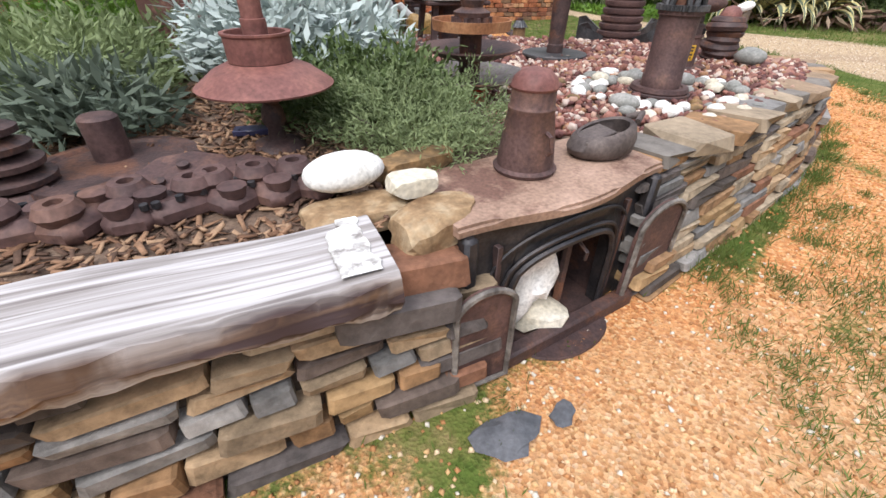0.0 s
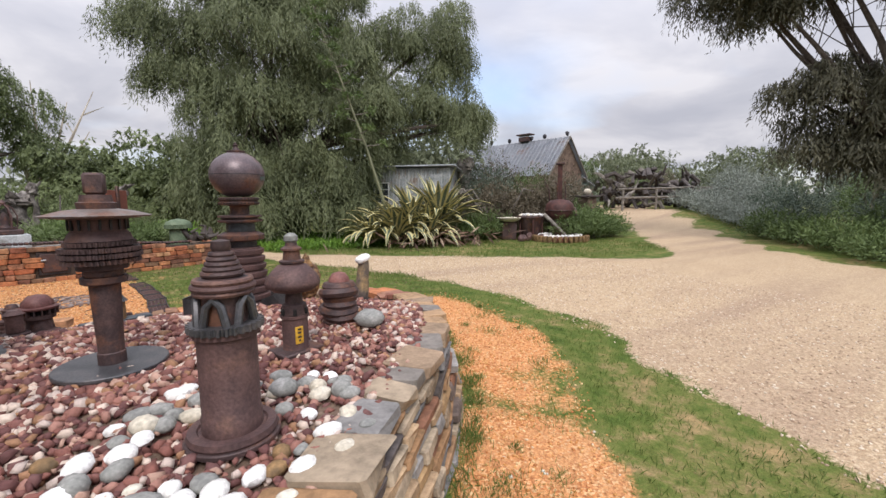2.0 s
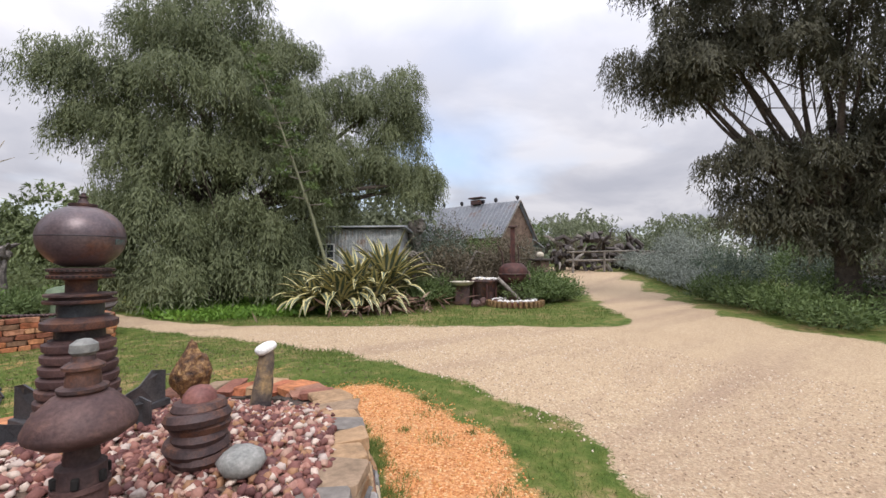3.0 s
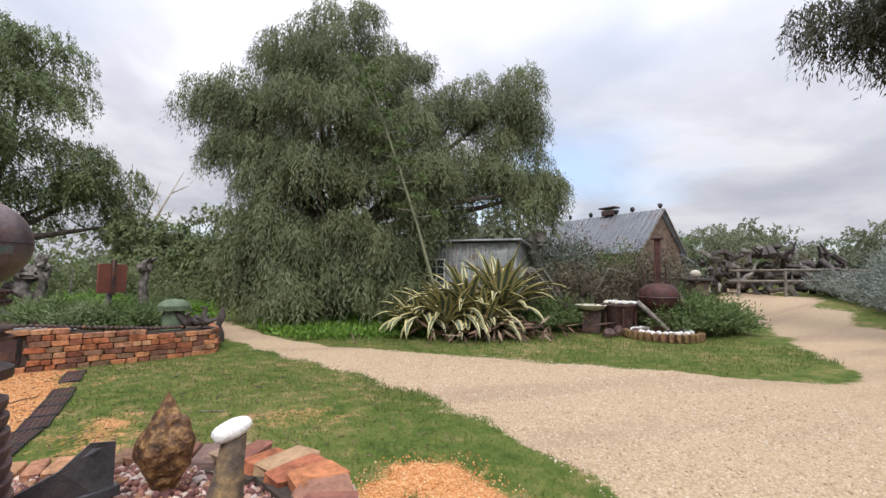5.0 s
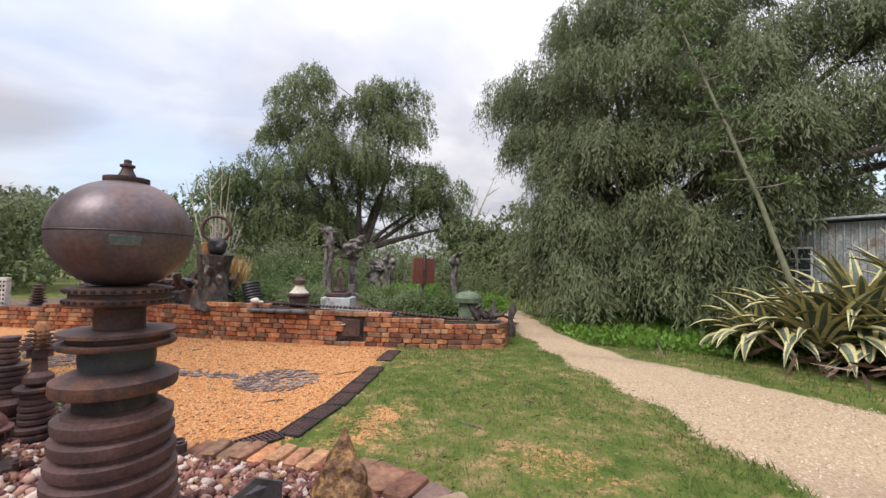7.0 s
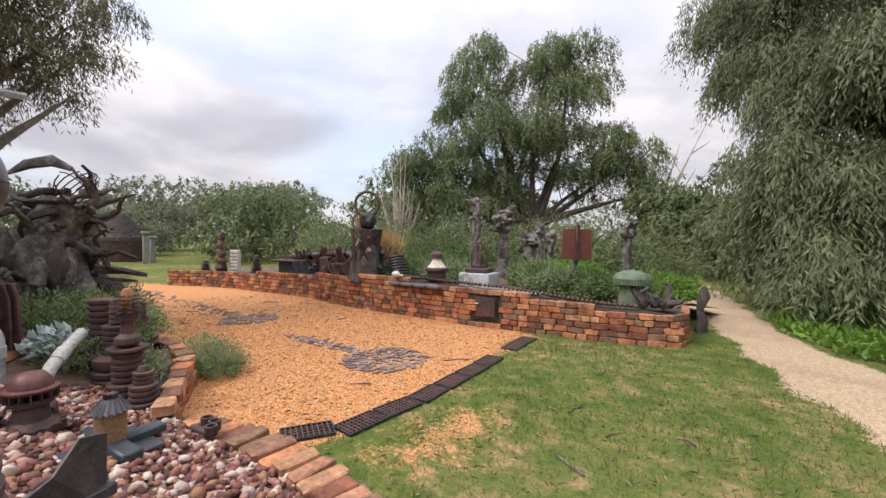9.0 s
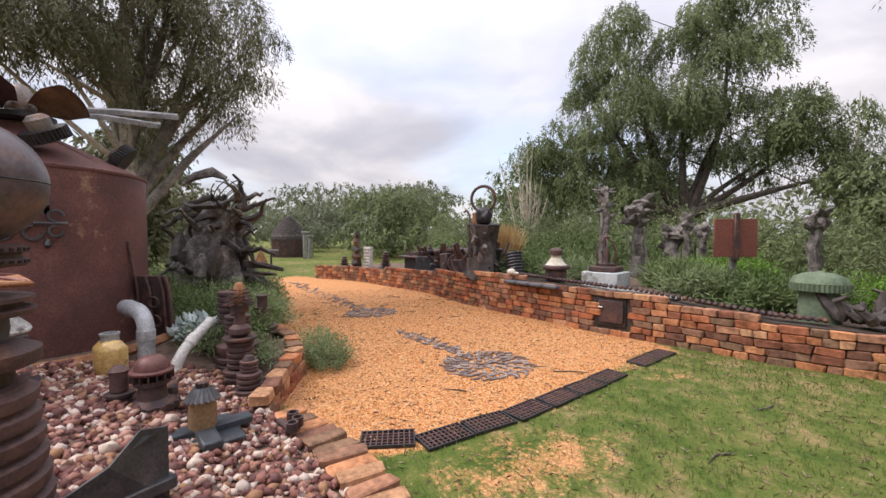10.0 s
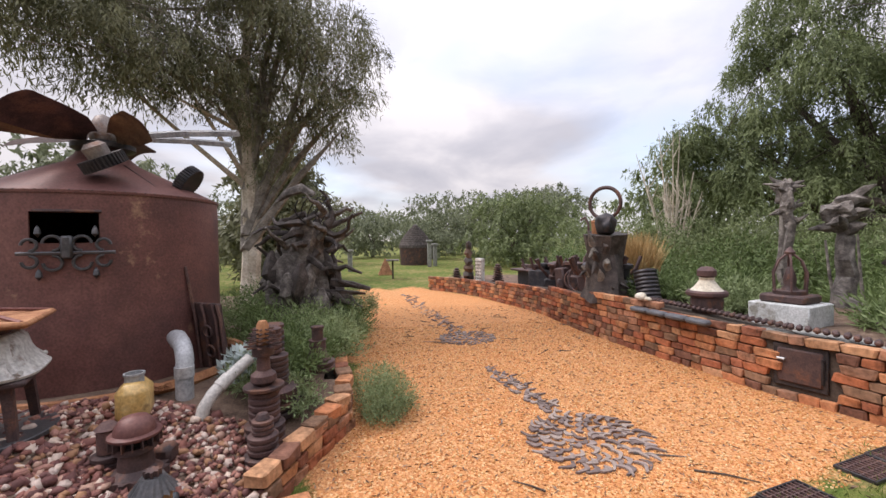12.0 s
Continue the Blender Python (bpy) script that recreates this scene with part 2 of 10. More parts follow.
M["grey_stone"] = mat("grey_stone", [(0.16, 0.16, 0.15), (0.24, 0.24, 0.22), (0.32, 0.31, 0.29)], 9, 0.8, 0, 0.3, 70)
M["brown_stone"] = mat("brown_stone", [(0.09, 0.06, 0.03), (0.18, 0.11, 0.05), (0.30, 0.18, 0.08)], 14, 0.75, 0, 0.6, 60)
M["gold_rock"] = mat("gold_rock", [(0.035, 0.018, 0.01), (0.13, 0.06, 0.022), (0.36, 0.21, 0.08)], 20, 0.55, 0, 0.9, 60, bump_dist=0.02, spec=0.5)
M["cream_stone"] = mat("cream_stone", [(0.45, 0.40, 0.31), (0.55, 0.5, 0.4), (0.62, 0.58, 0.5)], 9, 0.85, 0, 0.35, 60)
M["ochre_stone"] = mat("ochre_stone", [(0.17, 0.10, 0.05), (0.30, 0.20, 0.11), (0.40, 0.31, 0.20)], 11, 0.85, 0, 0.5, 50)
M["slate"] = mat("slate", [(0.07, 0.075, 0.085), (0.12, 0.12, 0.13)], 10, 0.6, 0, 0.3, 60)
M["sleeper"] = mat("sleeper", [(0.30, 0.28, 0.27), (0.42, 0.40, 0.39), (0.55, 0.53, 0.52)], 5, 0.85, 0, 0.5, 40)
M["bark_grey"] = mat("bark_grey", [(0.10, 0.085, 0.07), (0.19, 0.17, 0.145), (0.30, 0.27, 0.24)], 5, 0.9, 0, 0.8, 30, bump_dist=0.03)
M["bark_pale"] = mat("bark_pale", [(0.30, 0.25, 0.19), (0.45, 0.39, 0.31), (0.58, 0.53, 0.45)], 3, 0.8, 0, 0.5, 25, bump_dist=0.02)
M["bark_dark"] = mat("bark_dark", [(0.045, 0.035, 0.028), (0.08, 0.062, 0.05), (0.12, 0.10, 0.08)], 6, 0.9, 0, 0.8, 30, bump_dist=0.03)
M["dead_wood"] = mat("dead_wood", [(0.05, 0.042, 0.038), (0.135, 0.118, 0.105), (0.27, 0.245, 0.22)], 9, 0.85, 0, 0.8, 45, bump_dist=0.02)
M["root_dark"] = mat("root_dark", [(0.03, 0.024, 0.022), (0.06, 0.048, 0.042), (0.11, 0.09, 0.08)], 9, 0.7, 0, 0.8, 45, bump_dist=0.02)
M["soil"] = mat("soil", [(0.075, 0.048, 0.033), (0.13, 0.085, 0.06), (0.20, 0.14, 0.10)], 10, 0.95, 0, 0.7, 70, bump_dist=0.02)
M["mortar"] = mat("mortar", [(0.035, 0.028, 0.022), (0.06, 0.045, 0.035), (0.09, 0.07, 0.055)], 10, 0.95, 0, 0.5, 60)
M["pink_bed"] = mat("pink_bed", [(0.10, 0.055, 0.05), (0.17, 0.09, 0.08), (0.24, 0.14, 0.12)], 30, 0.9, 0, 0.7, 90)
M["galv"] = mat("galvanised", [(0.30, 0.31, 0.32), (0.40, 0.41, 0.42), (0.50, 0.50, 0.5)], 5, 0.5, 0.35, 0.1, 50, spec=0.5)
M["shed_tin"] = mat("shed_tin", [(0.20, 0.22, 0.22), (0.30, 0.32, 0.32), (0.42, 0.43, 0.42)], 2.5, 0.6, 0.2, 0.1, 20, stain=(0.22, 0.16, 0.12), stain_scale=1.2)
M["roof_tin"] = mat("roof_tin", [(0.27, 0.29, 0.32), (0.36, 0.38, 0.41), (0.45, 0.47, 0.5)], 1.2, 0.5, 0.25, 0.1, 12, stain=(0.30, 0.22, 0.18), stain_scale=0.6, stain_at=(0.56, 0.66))
M["house_stone"] = mat("house_stone", [(0.085, 0.055, 0.04), (0.14, 0.095, 0.07), (0.20, 0.145, 0.11)], 4, 0.9, 0, 0.5, 14, bump_dist=0.04)
M["pvc"] = mat("white_pipe", [(0.50, 0.48, 0.44), (0.6, 0.58, 0.54)], 6, 0.5, 0, 0.1, 50, stain=(0.32, 0.24, 0.17), stain_scale=6, stain_at=(0.55, 0.7))
M["jug"] = mat("jug_clay", [(0.40, 0.24, 0.075), (0.52, 0.34, 0.12), (0.6, 0.44, 0.2)], 8, 0.35, 0, 0.15, 50, spec=0.5, stain=(0.2, 0.12, 0.05), stain_scale=9, stain_at=(0.57, 0.68))
M["green_paint"] = mat("green_paint", [(0.075, 0.105, 0.065), (0.11, 0.15, 0.09), (0.15, 0.19, 0.12)], 8, 0.7, 0, 0.3, 50)
M["yellow_paint"] = mat("yellow_paint", [(0.5, 0.27, 0.02), (0.62, 0.36, 0.04)], 15, 0.6, 0, 0.1, 60, stain=(0.2, 0.09, 0.05), stain_scale=14, stain_at=(0.55, 0.65))
M["white_enamel"] = mat("white_enamel", [(0.36, 0.35, 0.33), (0.5, 0.49, 0.46), (0.58, 0.57, 0.55)], 5, 0.5, 0, 0.2, 40, stain=(0.18, 0.12, 0.09), stain_scale=6, stain_at=(0.56, 0.66))
M["sign_rust"] = mat("sign_rust", [(0.16, 0.055, 0.04), (0.21, 0.075, 0.052)], 4, 0.7, 0.1, 0.15, 50)
M["straw"] = mat("straw", [(0.33, 0.2, 0.08), (0.45, 0.3, 0.13), (0.55, 0.4, 0.2)], 9, 0.9, 0, 0.6, 60)
# near-black colour standing in for the shade inside openings
M["shade_fill"] = mat("painted_inside_shade", [(0.01, 0.009, 0.009), (0.016, 0.014, 0.013)], 5, 0.9, 0, 0)
M["purple_tile"] = mat("purple_tile", [(0.03, 0.03, 0.07), (0.05, 0.05, 0.10)], 8, 0.3, 0, 0.1)
M["concrete"] = mat("concrete", [(0.36, 0.38, 0.38), (0.46, 0.48, 0.48), (0.54, 0.55, 0.55)], 7, 0.85, 0, 0.3, 60, stain=(0.24, 0.23, 0.2), stain_scale=4)
M["glass"] = mat("window_glass", [(0.03, 0.035, 0.04), (0.05, 0.055, 0.06)], 2, 0.12, 0, 0, spec=0.6)
M["white_paint"] = mat("white_paint", [(0.55, 0.55, 0.53), (0.7, 0.7, 0.68)], 4, 0.6, 0, 0.1, 40)
M["brick"] = palette_mat("brick_piece", [(0.16, 0.075, 0.05), (0.33, 0.115, 0.055), (0.43, 0.19, 0.09), (0.22, 0.085, 0.05), (0.38, 0.15, 0.068), (0.20, 0.115, 0.07), (0.42, 0.225, 0.12), (0.30, 0.105, 0.055), (0.23, 0.12, 0.075), (0.35, 0.17, 0.10)], 0.9, fine=24, bump=0.6, spots=0.6)
M["brick_far"] = palette_mat("brick_joined", [(0.16, 0.075, 0.05), (0.33, 0.115, 0.055), (0.43, 0.19, 0.09), (0.22, 0.085, 0.05), (0.38, 0.15, 0.068), (0.20, 0.115, 0.07), (0.42, 0.225, 0.12), (0.30, 0.105, 0.055), (0.23, 0.12, 0.075), (0.35, 0.17, 0.10)], 0.9, True, fine=24, bump=0.6, spots=0.6)
STONES = [(0.08, 0.066, 0.058), (0.26, 0.15, 0.075), (0.15, 0.145, 0.14), (0.31, 0.20, 0.10), (0.12, 0.09, 0.075), (0.25, 0.185, 0.12), (0.21, 0.10, 0.06), (0.19, 0.18, 0.17), (0.36, 0.25, 0.15), (0.27, 0.255, 0.24), (0.27, 0.16, 0.085), (0.34, 0.27, 0.19), (0.10, 0.085, 0.08)]
M["wall_stone"] = palette_mat("wall_stone", STONES, 0.85, fine=22, bump=0.7, spots=0.55)
M["cap_stone"] = palette_mat("cap_stone", [(0.18, 0.16, 0.14), (0.27, 0.19, 0.125), (0.21, 0.20, 0.19), (0.34, 0.22, 0.125), (0.15, 0.135, 0.12), (0.30, 0.235, 0.165)], 0.85, fine=22, bump=0.6, spots=0.4)
M["pebble"] = palette_mat("pink_pebble", [(0.10, 0.042, 0.038), (0.21, 0.085, 0.066), (0.34, 0.175, 0.135), (0.13, 0.055, 0.05), (0.55, 0.44, 0.36), (0.16, 0.068, 0.056), (0.29, 0.155, 0.085), (0.46, 0.37, 0.32), (0.14, 0.066, 0.06), (0.28, 0.13, 0.10), (0.20, 0.085, 0.07), (0.40, 0.25, 0.19)], 0.75, True, fine=50, bump=0.3, spots=0.3)
M["orange_pebble"] = palette_mat("orange_pebble", [(0.50, 0.22, 0.07), (0.62, 0.34, 0.13), (0.42, 0.17, 0.06), (0.66, 0.46, 0.24), (0.55, 0.27, 0.09)], 0.85, True, fine=60, bump=0.2, spots=0.25)
M["path_pebble"] = palette_mat("path_pebble", [(0.42, 0.20, 0.08), (0.58, 0.36, 0.17), (0.36, 0.17, 0.07), (0.66, 0.50, 0.32), (0.50, 0.29, 0.13), (0.60, 0.55, 0.46)], 0.85, True, fine=60, bump=0.2, spots=0.25)
M["road_pebble"] = palette_mat("road_pebble", [(0.48, 0.36, 0.25), (0.58, 0.46, 0.34), (0.36, 0.26, 0.18), (0.66, 0.56, 0.44)], 0.85, True, fine=60, bump=0.2, spots=0.25)
M["chips"] = palette_mat("bark_chip", [(0.16, 0.085, 0.05), (0.26, 0.15, 0.09), (0.33, 0.21, 0.13), (0.11, 0.065, 0.045)], 0.9, True, fine=60)
M["litter"] = palette_mat("leaf_litter", [(0.12, 0.07, 0.045), (0.2, 0.13, 0.09), (0.09, 0.055, 0.04), (0.27, 0.2, 0.14)], 0.85, True, fine=60)
M["star_iron"] = palette_mat("star_iron", [(0.20, 0.155, 0.14), (0.25, 0.20, 0.18), (0.15, 0.115, 0.105), (0.29, 0.235, 0.205)], 0.85, False, fine=60, spec=0.15)
M["pepper"] = leaf_mat("pepper_leaf", (0.055, 0.07, 0.035), (0.27, 0.305, 0.155), 0.34)
M["oak_olive"] = leaf_mat("dark_olive_leaf", (0.042, 0.042, 0.028), (0.17, 0.165, 0.105), 0.3)
M["treeleaf"] = leaf_mat("tree_leaf", (0.055, 0.075, 0.034), (0.28, 0.335, 0.15), 0.36)
M["gum"] = leaf_mat("gum_leaf", (0.075, 0.08, 0.045), (0.27, 0.27, 0.15), 0.35)
M["farleaf"] = leaf_mat("far_leaf", (0.07, 0.085, 0.052), (0.27, 0.30, 0.175), 0.33)
M["silver"] = leaf_mat("silver_leaf", (0.30, 0.36, 0.34), (0.62, 0.69, 0.66), 0.15)
M["sage"] = leaf_mat("grey_green_leaf", (0.055, 0.08, 0.055), (0.18, 0.22, 0.165), 0.2)
M["herb"] = leaf_mat("herb_leaf", (0.09, 0.125, 0.055), (0.33, 0.40, 0.19), 0.32)
M["bushy"] = leaf_mat("bush_leaf", (0.04, 0.065, 0.022), (0.19, 0.26, 0.09), 0.28)
M["grass"] = leaf_mat("grass_blade", (0.055, 0.09, 0.02), (0.20, 0.26, 0.065), 0.3)
M["dry"] = leaf_mat("dry_twig_leaf", (0.075, 0.06, 0.042), (0.21, 0.175, 0.115), 0.2)
M["pale_sage"] = leaf_mat("pale_sage_leaf", (0.12, 0.14, 0.115), (0.37, 0.40, 0.345), 0.2)
M["lime"] = leaf_mat("lush_groundcover", (0.06, 0.13, 0.02), (0.21, 0.36, 0.055), 0.3)


# ---- mesh helpers ----
def link_mesh(name, verts, faces, material, parent=None, smooth=False):
    me = bpy.data.meshes.new(name)
    me.from_pydata([tuple(v) for v in verts], [], [tuple(f) for f in faces])
    if smooth:
        me.polygons.foreach_set("use_smooth", [True] * len(me.polygons))
    me.materials.append(material)
    ob = new(name, me)
    ob.parent = parent
    return ob


def quads_object(name, V, material, parent=None, smooth=False):
    """V: array (n, 4, 3) of loose four-cornered leaves."""
    n = len(V)
    me = bpy.data.meshes.new(name)
    me.vertices.add(n * 4)
    me.vertices.foreach_set("co", V.reshape(-1).astype(np.float32))
    me.loops.add(n * 4)
    me.loops.foreach_set("vertex_index", np.arange(n * 4, dtype=np.int32))
    me.polygons.add(n)
    me.polygons.foreach_set("loop_start", np.arange(0, n * 4, 4, dtype=np.int32))
    me.update(calc_edges=True)
    me.materials.append(material)
    ob = new(name, me)
    ob.parent = parent
    return ob


def copies_object(name, base_v, base_f, P, A, material, parent=None, smooth=True):
    """One mesh of many small pieces: the base shape at the places P (n, 3) with the 3x3 frames A (n, 3, 3)."""
    base_v, base_f = np.asarray(base_v, float), np.asarray(base_f, int)
    n, k, f = len(P), len(base_v), len(base_f)
    V = np.einsum("nij,kj->nki", A, base_v) + P[:, None, :]
    F = (base_f[None] + (np.arange(n) * k)[:, None, None]).reshape(-1)
    s = base_f.shape[1]
    me = bpy.data.meshes.new(name)
    me.vertices.add(n * k)
    me.vertices.foreach_set("co", V.reshape(-1).astype(np.float32))
    me.loops.add(n * f * s)
    me.loops.foreach_set("vertex_index", F.astype(np.int32))
    me.polygons.add(n * f)
    me.polygons.foreach_set("loop_start", np.arange(0, n * f * s, s, dtype=np.int32))
    me.update(calc_edges=True)
    if smooth:
        me.polygons.foreach_set("use_smooth", np.ones(n * f, bool))
    me.materials.append(material)
    ob = new(name, me)
    ob.parent = parent
    return ob


def part(name, bm, material, parent, label="", smooth=True, angle=40):
    me = bpy.data.meshes.new(name)
    bm.normal_update()
    if smooth:
        lim = radians(angle)
        for f in bm.faces:
            f.smooth = True
        for e in bm.edges:
            e.smooth = not (len(e.link_faces) == 2 and e.calc_face_angle(0) > lim)
    bm.to_mesh(me)
    bm.free()
    me.materials.append(material)
    ob = new(name, me)
    ob.parent = parent
    if label:
        tagged(ob, label)
    return ob


def thing(name, loc, label, category, group="", kind="", rz=0.0, rx=0.0, ry=0.0):
    ob = new(name)
    ob.empty_display_size = 0.05
    ob.matrix_basis = pose(loc[0], loc[1], loc[2], rx, ry, rz)
    return tagged(ob, label, category, group, kind)


def lathe(profile, seg=28, wob=0.0, sx=1.0, sy=1.0, off=(0, 0, 0), bm=None):
    bm = bm or bmesh.new()
    rings = []
    for r, z in profile:
        if r < 1e-5:
            rings.append([bm.verts.new((off[0], off[1], off[2] + z))])
        else:
            rings.append([bm.verts.new((off[0] + sx * r * math.cos(2 * math.pi * i / seg) * (1 + wob * random.uniform(-1, 1)),
                                        off[1] + sy * r * math.sin(2 * math.pi * i / seg) * (1 + wob * random.uniform(-1, 1)), off[2] + z)) for i in range(seg)])
    for a, b in zip(rings, rings[1:]):
        for i in range(seg):
            j = (i + 1) % seg
            q = [a[i % len(a)], a[j % len(a)], b[j % len(b)], b[i % len(b)]]
            q = list(dict.fromkeys(q))
            if len(q) > 2:
                try:
                    bm.faces.new(q)
                except ValueError:
                    pass
    for ring, flip in ((rings[0], True), (rings[-1], False)):
        if len(ring) > 2:
            bm.faces.new(ring[::-1] if flip else ring)
    return bm


def disc(r, z0, z1, b=0.004):
    b = min(b, (z1 - z0) * 0.4, r * 0.4)
    return [(r - b, z0), (r, z0 + b), (r, z1 - b), (r - b, z1)]


def box(sx, sy, sz, at=(0, 0, 0), bevel=0.006, m=None, bm=None):
    """A bevelled block; at is the middle of its foot."""
    own = bmesh.new()
    bmesh.ops.create_cube(own, size=1)
    bmesh.ops.scale(own, vec=(sx, sy, sz), verts=own.verts)
    bmesh.ops.translate(own, vec=(0, 0, sz / 2), verts=own.verts)
    if bevel:
        bmesh.ops.bevel(own, geom=own.edges[:], offset=min(bevel, 0.4 * min(sx, sy, sz)), segments=1, affect="EDGES")
    if m is not None:
        bmesh.ops.transform(own, matrix=m, verts=own.verts)
    bmesh.ops.translate(own, vec=at, verts=own.verts)
    return join(bm, own)


def join(bm, other):
    if bm is None:
        return other
    me = bpy.data.meshes.new("tmp")
    other.to_mesh(me)
    other.free()
    bm.from_mesh(me)
    bpy.data.meshes.remove(me)
    return bm


def tube(points, radii, seg=8, bm=None, wob=0.0, cap=True):
    """A pipe or limb through the points, with a radius at each."""
    bm = bm or bmesh.new()
    pts = [Vector(p) for p in points]
    if isinstance(radii, (int, float)):
        radii = [radii] * len(pts)
    rings, ref = [], None
    for i, p in enumerate(pts):
        d = (pts[min(i + 1, len(pts) - 1)] - pts[max(i - 1, 0)]).normalized()
        if ref is None:
            ref = d.orthogonal().normalized()
        ref = (ref - d * ref.dot(d))
        ref = ref.normalized() if ref.length > 1e-6 else d.orthogonal().normalized()
        s = d.cross(ref)
        rings.append([bm.verts.new(p + (ref * math.cos(2 * math.pi * k / seg) + s * math.sin(2 * math.pi * k / seg)) * radii[i] * (1 + wob * random.uniform(-1, 1))) for k in range(seg)])
    for a, b in zip(rings, rings[1:]):
        for k in range(seg):
            bm.faces.new((a[k], a[(k + 1) % seg], b[(k + 1) % seg], b[k]))
    if cap:
        bm.faces.new(rings[0][::-1])
        bm.faces.new(rings[-1])
    return bm


def ring(R, r, at=(0, 0, 0), seg=24, tseg=8, m=None, bm=None, start=0.0, end=360.0):
    """A torus or an arc of one, lying flat before m is applied."""
    own = bmesh.new()
    full = end - start > 359
    n = seg if full else seg + 1
    rings = []
    for i in range(n):
        a = radians(start + (end - start) * i / seg)
        rings.append([own.verts.new(((R + r * math.cos(b)) * math.cos(a), (R + r * math.cos(b)) * math.sin(a), r * math.sin(b))) for b in (2 * math.pi * k / tseg for k in range(tseg))])
    for i in range(n if full else n - 1):
        a, b = rings[i], rings[(i + 1) % n]
        for k in range(tseg):
            own.faces.new((a[k], b[k], b[(k + 1) % tseg], a[(k + 1) % tseg]))
    if not full:
        own.faces.new(rings[0])
        own.faces.new(rings[-1][::-1])
    if m is not None:
        bmesh.ops.transform(own, matrix=m, verts=own.verts)
    bmesh.ops.translate(own, vec=at, verts=own.verts)
    return join(bm, own)


def gear(r, z0, z1, teeth=24, depth=0.012, bm=None, hole=0.0):
    bm = bm or bmesh.new()
    lo, hi = [], []
    for i in range(teeth * 4):
        a = 2 * math.pi * i / (teeth * 4)
        rr = r if (i % 4) < 2 else r - depth
        lo.append(bm.verts.new((rr * math.cos(a), rr * math.sin(a), z0)))
        hi.append(bm.verts.new((rr * math.cos(a), rr * math.sin(a), z1)))
    n = len(lo)
    for i in range(n):
        bm.faces.new((lo[i], lo[(i + 1) % n], hi[(i + 1) % n], hi[i]))
    bm.faces.new(lo[::-1])
    bm.faces.new(hi)
    return bm


def rock(sx, sy, sz, seed, sub=2, rough=0.18, flat=0.0, at=(0, 0, 0), bm=None, rz=0.0):
    """A stone whose foot lies at the height of at."""
    own = bmesh.new()
    bmesh.ops.create_icosphere(own, subdivisions=sub, radius=1)
    o = Vector((seed * 3.7, seed * 1.3, seed * 7.1))
    for v in own.verts:
        p = v.co.copy()
        v.co = p * (1 + rough * noise.noise(p * 1.1 + o) * 1.6 + rough * 0.5 * noise.noise(p * 2.9 + o))
    mtx = Matrix.Rotation(rz, 4, "Z") @ Matrix.Diagonal((sx / 2, sy / 2, sz / 2, 1))
    bmesh.ops.transform(own, matrix=mtx, verts=own.verts)
    low = min(v.co.z for v in own.verts)
    bmesh.ops.translate(own, vec=(at[0], at[1], at[2] - low), verts=own.verts)
    return join(bm, own)


rng = np.random.default_rng(7)


def rand_dirs(n):
    d = rng.normal(size=(n, 3))
    return d / np.linalg.norm(d, axis=1)[:, None]


def leaf_quads(P, D, L, W, N=None):
    """Diamond leaves from the places P along the directions D, facing N where it is given."""
    n = len(P)
    D = D / np.linalg.norm(D, axis=1)[:, None]
    S = np.cross(D, rand_dirs(n) if N is None else N)
    S /= np.linalg.norm(S, axis=1)[:, None] + 1e-9
    L = np.broadcast_to(L, (n,))[:, None]
    W = np.broadcast_to(W, (n,))[:, None]
    m = P + D * L * 0.45
    return np.stack([P, m + S * W / 2, P + D * L, m - S * W / 2], axis=1)


def in_lobes(lobes, n, shell=0.5):
    """Random places in ellipsoids (x, y, z, rx, ry, rz), thicker towards their skins, and the way out at each."""
    vol = np.array([l[3] * l[4] * l[5] for l in lobes]) ** 0.67
    which = rng.choice(len(lobes), size=n, p=vol / vol.sum())
    lob = np.array(lobes)[which]
    d = rand_dirs(n)
    r = rng.uniform(shell ** 3, 1.0, size=n) ** (1 / 3)
    r *= 1 + 0.12 * np.sin(d[:, 0] * 9 + which) * np.sin(d[:, 2] * 8 + 2 * which)
    return lob[:, :3] + d * lob[:, 3:] * r[:, None], d


def sprays(P, out, per, length, size, width, droop=1.0, spread=0.05):
    """At each place a twig with leaves along it: hanging (droop 1) or standing out (droop 0)."""
    n = len(P)
    down = np.array([0, 0, -1.0])
    way = out * (1 - droop) + down * droop + rng.normal(scale=0.22, size=(n, 3))
    way /= np.linalg.norm(way, axis=1)[:, None]
    ln = length * rng.uniform(0.5, 1.3, size=n)
    t = np.linspace(0.05, 1, per)
    Q = P[:, None, :] + way[:, None, :] * (ln[:, None] * t[None])[..., None]
    Q = Q.reshape(-1, 3) + rng.normal(scale=spread, size=(n * per, 3))
    D = np.repeat(way, per, axis=0) * 0.7 + rng.normal(scale=0.55 - 0.25 * droop, size=(n * per, 3))
    N = np.repeat(out, per, axis=0) + np.array([0, 0, 0.5]) + rng.normal(scale=0.45, size=(n * per, 3))
    return leaf_quads(Q, D, size * rng.uniform(0.6, 1.3, size=n * per), width * rng.uniform(0.7, 1.3, size=n * per), N)


# ---- the lie of the land ----
def smooth01(v):
    v = np.clip(v, 0, 1)
    return v * v * (3 - 2 * v)


